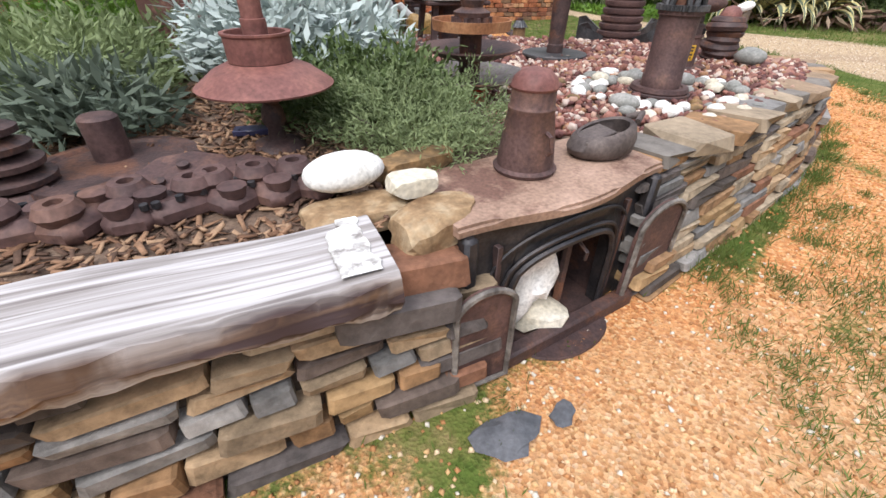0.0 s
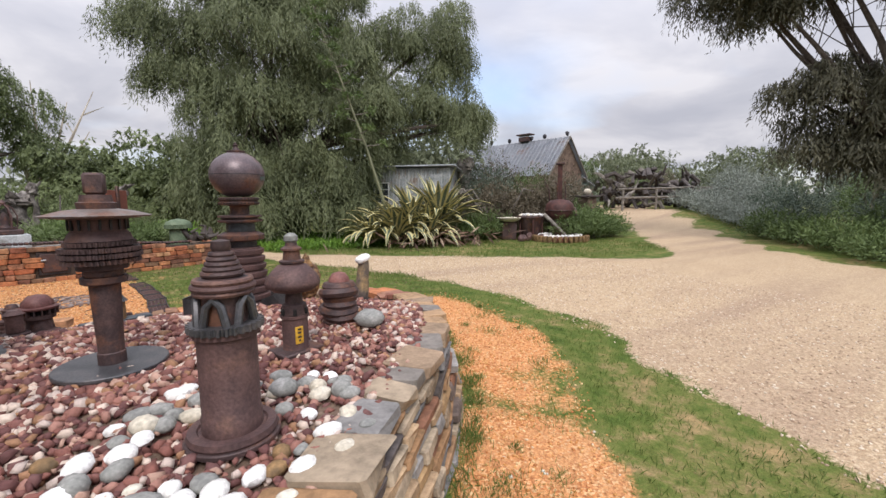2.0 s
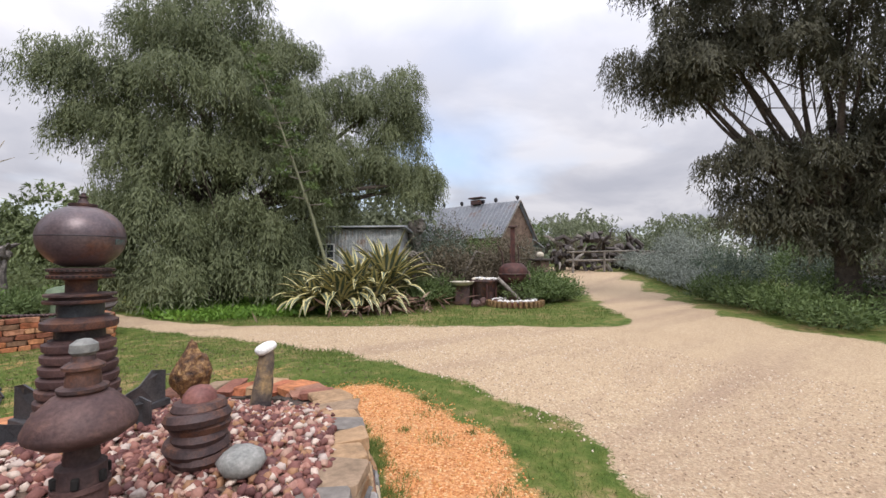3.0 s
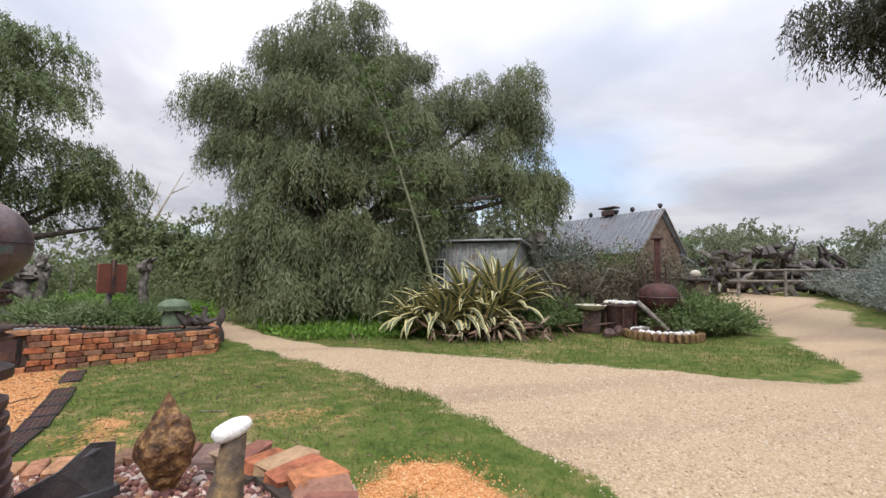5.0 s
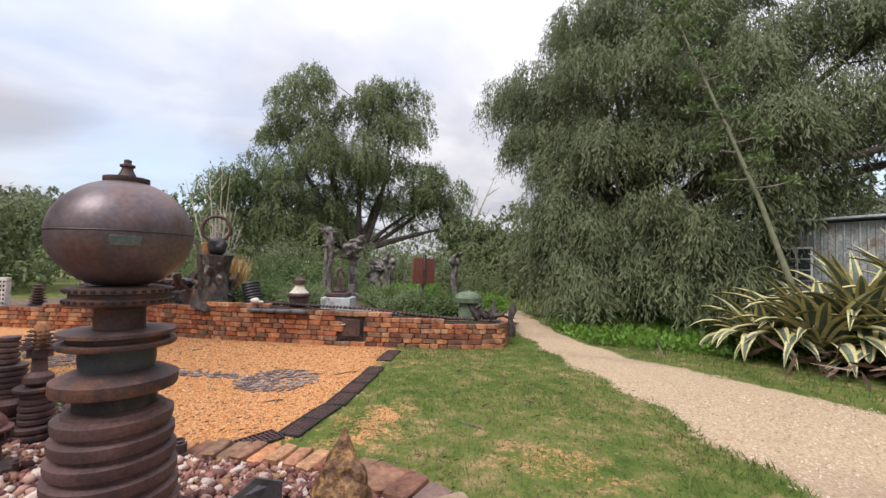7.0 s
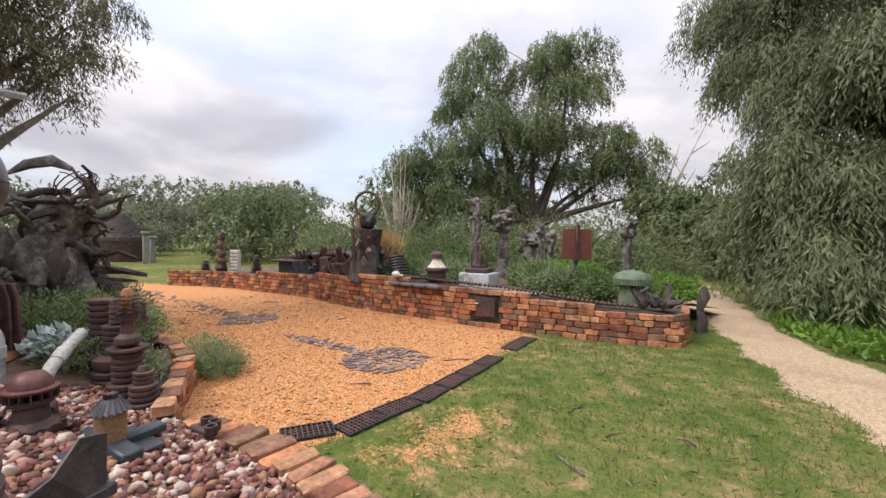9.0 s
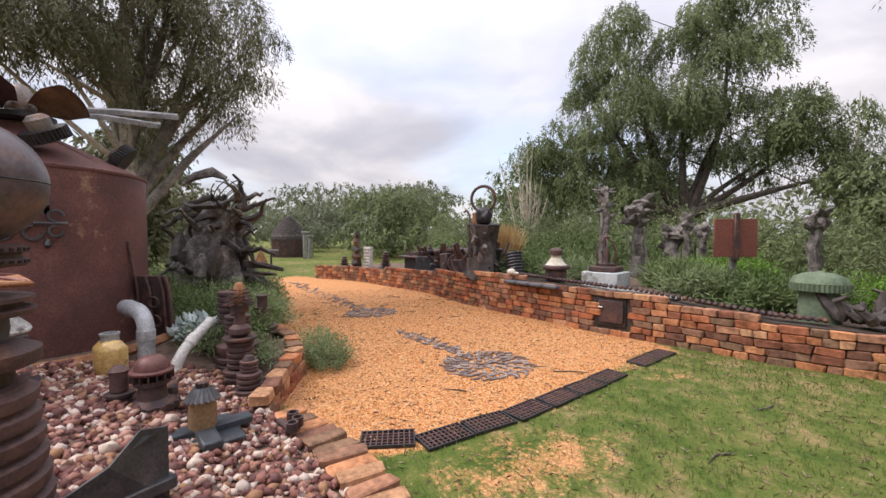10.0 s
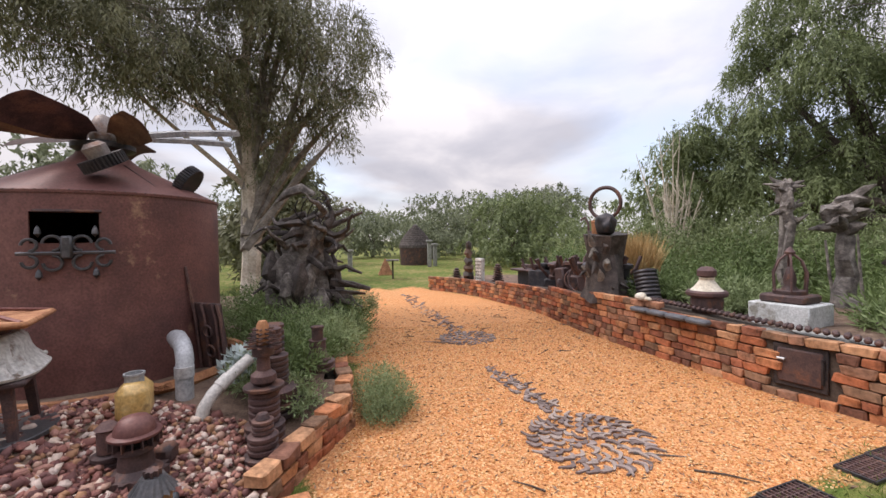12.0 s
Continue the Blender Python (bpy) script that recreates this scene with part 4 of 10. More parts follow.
BED2 = [(p[0], p[1]) for p in BRICK_WALL] + [(2.2, 15.5), (0, 17.5), (-5, 16.5), (-9.5, 12.5)]


def bed2_z(x, y):
    x, y = np.asarray(x, float), np.asarray(y, float)
    z = 0.72 - 0.14 * smooth01((x - 0.0) / 1.5) - 0.16 * smooth01((-x - 3.5) / 3.0)
    back = smooth01((y - 13.2) / 3.5)
    return (z + 0.02 * np.sin(3 * x + 1.2 * y) * np.cos(2.6 * y)) * (1 - back) + back * (land(x, y) - 0.02)


b2x, b2y = np.arange(-9.6, 3.0, 0.14), np.arange(8.6, 17.6, 0.14)
BX, BY = np.meshgrid(b2x, b2y, indexing="xy")
BZ = bed2_z(BX, BY)
din = sd_poly(BX, BY, BED2)
bi = np.arange(BX.size).reshape(BX.shape)
q = np.stack([bi[:-1, :-1], bi[:-1, 1:], bi[1:, 1:], bi[1:, :-1]], -1).reshape(-1, 4)
ok = (din.reshape(-1)[q] > 0.03).all(1)
used = np.unique(q[ok])
remap = -np.ones(BX.size, int)
remap[used] = np.arange(len(used))
bed2 = link_mesh("garden_bed_north_soil", np.stack([BX, BY, BZ], -1).reshape(-1, 3)[used], remap[q[ok]], M["soil"], None, True)
tagged(bed2, "soil of the raised bed behind the brick wall", "soil", kind="structure")

# ---- trees ----
def balls(rows, k=0.9):
    """Rows of x, y, z, radius as lobes."""
    return [(x, y, z, r * 1.05, r, r * k) for x, y, z, r in rows]


def clumps(lobes, k, f, seedv, core=0.55, flat=0.8):
    """Each lobe as a core with smaller clumps round its upper and outer skin."""
    rnd = random.Random(seedv)
    out = []
    for x, y, z, a, b, c in lobes:
        out.append((x, y, z, a * core, b * core, c * core))
        for i in range(k):
            th, h = i * 2.399 + rnd.uniform(-0.4, 0.4), rnd.uniform(-0.55, 1.0)
            w = math.sqrt(1 - h * h)
            r = rnd.uniform(0.7, 0.98)
            q = f * rnd.uniform(0.7, 1.3)
            out.append((x + a * r * w * math.cos(th), y + b * r * w * math.sin(th), z + c * r * h, a * q, b * q, c * q * flat))
    return out


def auto_limbs(lobes, r, fork):
    """A trunk that forks and sends a limb into every lobe."""
    rnd = random.Random(len(lobes))
    out = [((0, 0, -0.3), (0.05, 0, fork), r, r * 0.75)]
    for l in lobes:
        z = fork * rnd.uniform(0.7, 1.0) if l[2] > fork else l[2] * 0.6
        k = 0.35 + 0.15 * rnd.random()
        out.append(((0.04, 0, z), (l[0], l[1], l[2]), r * k, r * 0.07))
    return out


def limbs_bm(base, tips, r0, seg=8, wob=0.12, bend=0.25):
    """A trunk from base that divides into limbs to the tips."""
    bm = bmesh.new()
    for k, (start, tip, ra, rb) in enumerate(tips):
        a, b = Vector(start), Vector(tip)
        n = 7
        pts, rad = [], []
        side = Vector((random.uniform(-1, 1), random.uniform(-1, 1), 0)) * bend * (b - a).length * 0.25
        for i in range(n):
            t = i / (n - 1)
            pts.append(a.lerp(b, t) + side * math.sin(math.pi * t) + Vector((random.uniform(-1, 1), random.uniform(-1, 1), 0)) * wob * ra * (1 if 0 < i < n - 1 else 0))
            rad.append(ra + (rb - ra) * t ** 0.8)
        tube(pts, rad, seg, bm, 0.06)
    return bm


def tree(name, base, lobes, limbs, leaf, bark, label, n, per, length, size, width, droop, shell=0.45, twigs=0, twig_mat=None, spread=0.05, hang=0.0, gap=0.0):
    root = thing(name, base, label, "tree")
    part("trunk", limbs_bm(base, limbs, 0.3), bark, root)
    P, out = in_lobes(lobes, n, shell)
    V = curtains(lobes, hang, per, length, size, width, droop, gap) if hang else sprays(P, out, per, length, size, width, droop, spread)
    V = V[(V[:, :, 2].min(1) + base[2] > land(V[:, 0, 0] + base[0], V[:, 0, 1] + base[1]) + 0.05)]
    quads_object("crown", V, leaf, root)
    if twigs:
        bm = bmesh.new()
        for k in range(twigs):
            l = random.choice(limbs)
            a = Vector(l[0]).lerp(Vector(l[1]), random.uniform(0.4, 1.0))
            i = random.randrange(len(P))
            b = Vector(P[i])
            if (b - a).length < 4.5:
                tube([a, a.lerp(b, 0.5) + Vector((random.uniform(-.2, .2), random.uniform(-.2, .2), random.uniform(-.1, .3))), b], [l[3] * 0.8, l[3] * 0.5, 0.008], 5, bm)
        part("branchwork", bm, twig_mat or bark, root)
    return root


def curtains(lobes, dens, per, length, size, width, droop=1.0, gap=0.0):
    """Leafy strands that spring from the upper skin of every lobe, arch outwards and hang."""
    out = []
    for k, (x, y, z, a, b, c) in enumerate(lobes):
        n = max(6, int(dens * (a * b + a * c + b * c) / 3))
        d = rand_dirs(n)
        low = 0.25 + 1.6 * max(0.0, 0.95 - droop)
        d[:, 2] = np.abs(d[:, 2]) * (0.9 + low) - low
        d /= np.linalg.norm(d, axis=1)[:, None]
        lump = 1 + 0.16 * np.sin(5 * d[:, 0] + k) * np.sin(5 * d[:, 1] + 2 * k)
        P = np.array([x, y, z]) + d * np.array([a, b, c]) * (lump * rng.uniform(0.72, 1.05, n))[:, None]
        keep = rng.uniform(size=n) > gap
        P, d = P[keep], d[keep]
        n = len(P)
        ln = length * rng.uniform(0.45, 1.3, n)
        way = d * np.array([1, 1, 0.3]) + rng.normal(scale=0.2, size=(n, 3))
        t = np.linspace(0.03, 1, per)
        fall = np.array([0, 0, -1.0]) * droop
        Q = P[:, None, :] + way[:, None, :] * (ln[:, None] * (0.5 * t - 0.25 * droop * t ** 2)[None])[..., None] + fall * (ln[:, None] * (t ** 1.5)[None])[..., None]
        Q = Q.reshape(-1, 3) + rng.normal(scale=0.035, size=(n * per, 3))
        D = np.repeat(way, per, axis=0) * 0.35 + fall * 0.9 + rng.normal(scale=0.38, size=(n * per, 3))
        N = np.repeat(d, per, axis=0) + np.array([0, 0, 0.45]) + rng.normal(scale=0.35, size=(n * per, 3))
        out.append(leaf_quads(Q, D, size * rng.uniform(0.6, 1.35, n * per), width * rng.uniform(0.7, 1.3, n * per), N))
    return np.concatenate(out)


# big weeping pepper tree beyond the road
pb = (5.2, 17.6, 0.3)
PEP_LOBES = balls([(0.1, 1.3, 10.1, 1.7), (-1.5, 1.8, 8.9, 1.3), (-3.0, 1.8, 6.7, 1.6), (-3.4, 1.8, 5.6, 1.1), (-0.3, 0.3, 6.8, 2.1), (2.2, -0.1, 6.3, 1.9), (4.3, 0.3, 7.4, 1.3), (6.0, -0.1, 7.9, 1.8), (6.2, -0.8, 6.2, 1.4), (6.0, -1.9, 4.2, 1.2), (4.3, -0.6, 4.9, 1.5), (-2.1, -0.2, 2.9, 1.3), (-2.9, -0.3, 1.6, 0.8), (-1.0, -1.1, 1.5, 1.3), (0.3, -1.3, 2.4, 1.4), (2.1, -1.2, 2.5, 1.6), (-1.6, -2.1, 0.9, 0.9), (0.3, -1.8, 1.0, 1.0), (-0.7, -0.1, 4.2, 1.8), (1.9, -0.6, 4.4, 2.0), (-2.2, 0.3, 4.4, 1.4), (3.0, -0.7, 3.3, 1.4), (1.4, 0.9, 8.4, 1.6), (-1.0, 0.6, 8.4, 1.5), (-2.6, -0.2, 0.9, 0.8), (1.6, -1.7, 0.9, 1.0), (-2.0, -1.2, 2.2, 1.2), (-4.2, 2.4, 7.4, 1.0), (7.0, -1.1, 4.4, 1.1), (2.6, 0.9, 9.4, 0.9)], 1.0)
PEP_LOBES = [(a, b, c, d * 0.86, e * 0.86, f * 0.86) for a, b, c, d, e, f in PEP_LOBES]
PEP_LIMBS = auto_limbs(PEP_LOBES, 0.48, 3.0)
tree("pepper_tree", pb, clumps(PEP_LOBES, 11, 0.38, 1, 0.66, 0.95), PEP_LIMBS, M["pepper"], M["bark_dark"], "tall weeping pepper tree with grey-green hanging foliage", 3000, 12, 0.8, 0.16, 0.03, 1.0, 0.6, 160, hang=350, gap=0.05)

# spreading tree behind the brick wall
tb = (-7.2, 23.2, 0.2)
SPREAD = balls([(-2.5, -0.8, 9.3, 2.1), (-1.8, -0.3, 6.5, 2.6), (0.7, 1.5, 9.3, 2.1), (1.0, 1.6, 6.5, 2.4), (0.1, 1.1, 10.4, 1.1), (3.1, 2.7, 5.0, 1.7), (2.0, 2.2, 4.3, 1.7), (-3.5, -1.7, 8.0, 1.3), (-3.6, -3.4, 5.1, 1.6), (-4.1, -4.0, 3.7, 1.4), (3.9, 3.0, 3.5, 1.1), (-2.7, -2.4, 3.4, 1.9), (-1.6, -0.1, 3.8, 2.0)])
tree("spreading_tree", tb, clumps(SPREAD, 12, 0.33, 2, 0.5, 1.05), auto_limbs(SPREAD, 0.5, 2.2),
     M["treeleaf"], M["bark_dark"], "spreading green tree with dark forked trunk", 3000, 11, 0.65, 0.16, 0.045, 0.85, 0.5, 200, hang=220, gap=0.12)

# gum tree behind the rusty tank
gb = (-5.3, 4.75, 0.35)
GUM = balls([(1.9, -1.7, 4.4, 0.9), (1.0, -1.1, 4.9, 1.2), (0.0, -0.2, 5.4, 1.5), (-0.2, 0.8, 5.2, 1.1), (-0.4, 1.9, 5.1, 0.9), (-0.5, 2.1, 4.4, 0.6), (-0.4, 1.4, 6.0, 1.0), (0.7, -0.5, 4.1, 0.9), (1.5, -1.0, 3.9, 0.7), (-0.3, 1.0, 3.7, 0.9), (-0.4, 1.6, 3.7, 0.6), (-0.2, 0.5, 2.9, 0.4), (2.1, -2.0, 4.6, 0.7), (0.0, 0.0, 4.1, 1.0), (0.5, -1.8, 6.2, 1.4), (2.2, -2.6, 5.8, 1.2), (0.6, 0.4, 6.8, 1.4)])
GUM_LIMBS = [((0, 0, -0.3), (-0.05, 0.1, 3.2), 0.2, 0.15), ((-0.05, 0.1, 3.2), (-0.1, 0.2, 6.2), 0.15, 0.04)] + [((-0.05, 0.1, 2.4 + 0.13 * i), (q[0], q[1], q[2]), 0.06, 0.012) for i, q in enumerate(GUM)]
tree("gum_tree", gb, clumps(GUM, 6, 0.42, 3), GUM_LIMBS,
     M["gum"], M["bark_pale"], "gum tree with pale trunk and drooping olive leaves", 1500, 12, 0.5, 0.12, 0.02, 0.85, 0.35, 150, M["bark_grey"], hang=420, gap=0.1)

# dark she-oak on the far side of the lane
rb = (18.0, 4.6, 0.1)
CASU = balls([(-1.1, 3.9, 8.2, 1.5), (-0.9, 3.2, 7.4, 1.1), (-0.7, 2.2, 7.5, 1.3), (-0.8, 2.5, 9.0, 1.6), (-0.3, 0.7, 7.8, 1.3), (-0.1, -0.6, 7.0, 1.3), (-0.3, 0.9, 9.6, 1.7), (-1.2, 3.7, 10.5, 1.6), (-0.1, -0.5, 9.1, 1.7), (-0.7, 2.2, 4.3, 0.8), (-0.4, 1.3, 4.5, 1.0), (-0.2, 0.3, 3.9, 1.1), (0.0, -0.8, 5.0, 0.9), (0.0, -0.7, 3.3, 1.2), (-0.6, 2.1, 3.2, 0.9), (-0.3, 0.9, 2.9, 0.9), (-0.1, -0.1, 2.3, 0.9), (-0.9, 3.5, 7.2, 1.2), (0.1, -1.6, 4.4, 1.3), (0.1, -2.0, 2.6, 1.3), (0.0, -2.4, 6.4, 1.4), (0.2, -3.4, 4.5, 1.6), (0.2, -3.0, 8.4, 1.8), (0.9, 1.4, 2.6, 1.0)])
tree("casuarina_tree", rb, clumps(CASU, 8, 0.38, 4), auto_limbs(CASU, 0.32, 2.6),
     M["oak_olive"], M["bark_dark"], "dark drooping casuarina with pale twisted limb", 3000, 11, 0.7, 0.17, 0.036, 0.95, 0.5, 140, hang=330, gap=0.04)


def bush(name, loc, lobes, leaf, label, n, per, length, size, width, droop=0.1, spread=0.03, category="shrub", stems=True, group=""):
    root = thing(name, loc, label, category, group)
    P, out = in_lobes(lobes, n, 0.3)
    out[:, 2] = np.abs(out[:, 2]) + 0.3
    V = sprays(P, out, per, length, size, width, droop, spread)
    V = V[V[:, :, 2].min(1) > 0.0]
    quads_object("foliage", V, leaf, root)
    if stems:
        bm = bmesh.new()
        for k in range(10):
            i = random.randrange(len(P))
            b = Vector(P[i])
            tube([Vector((b.x * 0.25, b.y * 0.25, -0.03)), b * 0.6, b], [0.014, 0.01, 0.004], 5, bm)
        tagged(part("stems", bm, M["bark_dark"], root), kind="stuff")
    return root


# background row of trees round the place
def far_tree(x, y, h, w, leaf="farleaf", label="far green tree behind the garden", n=480):
    z = ground_z(x, y)
    k = [(random.uniform(-0.3, 0.3) * w, random.uniform(-0.3, 0.3) * w, h * random.uniform(0.2, 0.78), w * random.uniform(0.28, 0.45), w * random.uniform(0.28, 0.45), h * random.uniform(0.16, 0.26)) for _ in range(7)]
    k += [(0, 0, h * 0.35, w * 0.45, w * 0.4, h * 0.28), (w * 0.22, 0, h * 0.16, w * 0.3, w * 0.3, h * 0.16), (-w * 0.22, -w * 0.1, h * 0.16, w * 0.3, w * 0.3, h * 0.16)]
    return tree("far_tree", (x, y, z), clumps(k, 6, 0.42, int(abs(x * 7 + y)), 0.75), [((0, 0, -0.3), (0, 0, h * 0.5), 0.03 * h, 0.015 * h)] + [((0, 0, h * 0.25), (q[0], q[1], q[2]), 0.014 * h, 0.006 * h) for q in k[:4]],
                M[leaf], M["bark_dark"], label, 200, 9, 0.1 * h, 0.048 * h, 0.019 * h, 0.6, 0.35, hang=2.2 * n / (w * w), gap=0.1)


random.seed(5)
for x, y, h, w, lf in [(-19, 14.5, 4.6, 6.0, "treeleaf"), (-23, 16, 4.8, 6, "farleaf"), (-30, 11, 4.2, 6, "farleaf"), (-36, 6, 5.5, 8, "farleaf"), (-30, 19, 6.0, 8, "farleaf"), (-15, 22, 5.5, 6, "treeleaf"), (-13, 28, 6.5, 6, "farleaf"), (0.2, 31, 4.2, 6, "farleaf"), (-3.0, 28, 3.6, 5, "farleaf"), (1.2, 24.5, 5.0, 4.0, "treeleaf"), (-1.2, 25.5, 4.2, 4.0, "treeleaf"), (-13.6, 3.2, 5.6, 3.6, "gum"), (-26, 1.5, 5.5, 6, "gum"), (-34, -4, 7, 8, "farleaf"), (-40, 14, 7, 10, "farleaf"), (-20, -8, 7, 8, "farleaf"),
                       (36, 27, 5.0, 7, "farleaf"), (44, 30, 6.5, 8, "farleaf"), (50, 25, 6.0, 9, "farleaf"), (58, 38, 8, 9, "farleaf"), (32, 30, 5.0, 6, "bushy"), (48, 20, 6, 8, "farleaf"), (40, 8, 6, 9, "farleaf"), (36, -2, 6, 8, "farleaf"), (14, 26, 7, 7, "farleaf"), (22, 32, 6, 8, "farleaf"), (25, -12, 7, 8, "farleaf"), (5, -22, 8, 9, "farleaf"), (-10, -18, 8, 9, "farleaf"), (16, -18, 8, 9, "farleaf")]:
    far_tree(x, y, h, w, lf)
far_belt_P, far_belt_D = in_lobes([(90 * math.cos(a), 90 * math.sin(a), 2.5, 9, 9, 4.0 + 2.0 * math.sin(7 * a)) for a in np.linspace(0, 2 * math.pi, 44)], 9000, 0.4)
belt = tagged(quads_object("far_woods", sprays(far_belt_P, far_belt_D, 4, 1.2, 1.3, 0.6, 0.3, 0.5), M["farleaf"]), "distant belt of grey-green trees at the horizon", "trees", kind="stuff")

# ---- stove set into the stone wall ----
sv_a, sv_b = Vector((0.92, 1.97)), Vector((1.60, 2.51))
sv_u = (sv_b - sv_a).normalized()
sv_ang = math.degrees(math.atan2(sv_u.y, sv_u.x))
SVW = (sv_b - sv_a).length
stove = thing("wood_stove", (sv_a.x, sv_a.y, 0.0), "black cast-iron stove front with open doors in the wall", "stove", rz=sv_ang)


def serp(x):
    """The front's bow: out in the middle, drawn in to the ends."""
    t = x / SVW
    return -0.005 - 0.065 * math.sin(math.pi * t) ** 2


bm = bmesh.new()
n = 24
lo_f, hi_f, lo_b, hi_b = [], [], [], []
for i in range(n + 1):
    x = SVW * i / n
    xx = -0.02 + (SVW + 0.04) * i / n
    y = serp(x) - 0.02
    hi_f.append(bm.verts.new((xx, y, 0.605)))
    lo_f.append(bm.verts.new((xx, y + 0.006, 0.572)))
    hi_b.append(bm.verts.new((xx, 0.33, 0.615)))
    lo_b.append(bm.verts.new((xx, 0.33, 0.572)))
for i in range(n):
    bm.faces.new((hi_f[i], hi_f[i + 1], hi_b[i + 1], hi_b[i]))
    bm.faces.new((lo_f[i + 1], lo_f[i], lo_b[i], lo_b[i + 1]))
    bm.faces.new((lo_f[i], lo_f[i + 1], hi_f[i + 1], hi_f[i]))
    bm.faces.new((hi_b[i], hi_b[i + 1], lo_b[i + 1], lo_b[i]))
bm.faces.new((lo_f[0], hi_f[0], hi_b[0], lo_b[0]))
bm.faces.new((lo_f[-1], lo_b[-1], hi_b[-1], hi_f[-1]))
bmesh.ops.bevel(bm, geom=[e for e in bm.edges if all(abs(v.co.z - 0.605) < 1e-4 for v in e.verts)], offset=0.012, segments=2, affect="EDGES")
part("top_plate", bm, M["stove_top"], stove, "rust-brown cast top plate")


def arch_h(x, x0, x1, spring, rise):
    t = (x - x0) / (x1 - x0) * 2 - 1
    return spring + rise * math.sqrt(max(0.0, 1 - t * t)) ** 0.9


OX0, OX1 = 0.18, 0.68
bm = bmesh.new()
cols = []
for i in range(45):
    x = SVW * i / 44
    z0 = 0.0 if not OX0 < x < OX1 else arch_h(x, OX0, OX1, 0.30, 0.16)
    zs = [z0 + (0.572 - z0) * k / 6 for k in range(7)]
    cols.append([bm.verts.new((x, serp(x) + (0.012 if 0.455 < z < 0.5 else 0.0), z)) for z in zs] + [bm.verts.new((x, serp(x) + 0.05, 0.572)), bm.verts.new((x, serp(x) + 0.05, z0))])
for a, b in zip(cols, cols[1:]):
    for k in range(9):
        j = (k + 1) % 9
        bm.faces.new((a[k], b[k], b[j], a[j]))
bm.faces.new(cols[0][::-1])
bm.faces.new(cols[-1])
part("front_plate", bm, M["iron_black"], stove, "black cast-iron front with arched opening")
bm = bmesh.new()
for off, rr in ((0.0, 0.012), (0.035, 0.008), (0.10, 0.006)):
    pts = []
    for i in range(21):
        x = OX0 - off + (OX1 - OX0 + 2 * off) * i / 20
        pts.append((x, serp(min(max(x, 0), SVW)) - 0.006, arch_h(x, OX0 - off, OX1 + off, 0.30, 0.16 + off * 0.9)))
    if off < 0.09:
        pts = [(pts[0][0], pts[0][1], 0.02)] + pts + [(pts[-1][0], pts[-1][1], 0.02)]
    tube(pts, rr, 6, bm)
part("arch_moulding", bm, M["iron_black"], stove)
bm = box(OX1 - OX0 + 0.12, 0.02, 0.5, ((OX0 + OX1) / 2, 0.27, 0.0), 0.002)
box(0.02, 0.3, 0.5, (OX0 - 0.05, 0.12, 0), 0.002, bm=bm)
box(0.02, 0.3, 0.5, (OX1 + 0.05, 0.12, 0), 0.002, bm=bm)
box(OX1 - OX0 + 0.16, 0.36, 0.02, ((OX0 + OX1) / 2, 0.09, 0.004), 0.002, bm=bm)
part("firebox", bm, M["rust_dark"], stove)
bm = box(SVW - 0.06, 0.06, 0.07, (SVW / 2, -0.075, 0.0), 0.01)
part("base_rail", bm, M["rust_dark"], stove)
for sx in (0.015, SVW - 0.015):
    part("pilaster", box(0.05, 0.05, 0.57, (sx, -0.02, 0), 0.012), M["iron_black"], stove)
bm = tube([(0.5, serp(0.5) + 0.06, 0.40), (0.5, serp(0.5) + 0.0, 0.37), (0.51, serp(0.5) + 0.01, 0.33)], 0.008, 6)
tube([(0.50, 0.02, 0.05), (0.50, 0.02, 0.42)], 0.018, 6, bm)
part("door_catch", bm, M["rust_dark"], stove)


def stove_door(x, y, z, w, h, ang):
    d = part("stove_door", bmesh_arch(w, h, 0.014), M["rust_brown"], stove, "rusty arched stove door standing open")
    d.matrix_basis = pose(x, y, z, 0, 0, ang)
    rim = []
    for i in range(17):
        xx = 0.012 + (w - 0.024) * i / 16
        rim.append((xx, -0.012, arch_h(xx, 0.0, w, h * 0.72, h * 0.27)))
    rim = [(0.012, -0.012, 0.01)] + rim + [(w - 0.012, -0.012, 0.01), (0.012, -0.012, 0.01)]
    part("rim", tube(rim, 0.011, 6), M["dead_wood"], d, "pale rusted raised rim")
    return d


def bmesh_arch(w, h, th):
    bm = bmesh.new()
    outline = [(0, 0), (w, 0)]
    for i in range(17):
        xx = w - w * i / 16
        outline.append((xx, arch_h(xx, 0.0, w, h * 0.72, h * 0.28)))
    f = [bm.verts.new((x, -th / 2, z)) for x, z in outline]
    b = [bm.verts.new((x, th / 2, z)) for x, z in outline]
    bm.faces.new(f)
    bm.faces.new(b[::-1])
    for i in range(len(f)):
        j = (i + 1) % len(f)
        bm.faces.new((f[j], f[i], b[i], b[j]))
    return bm


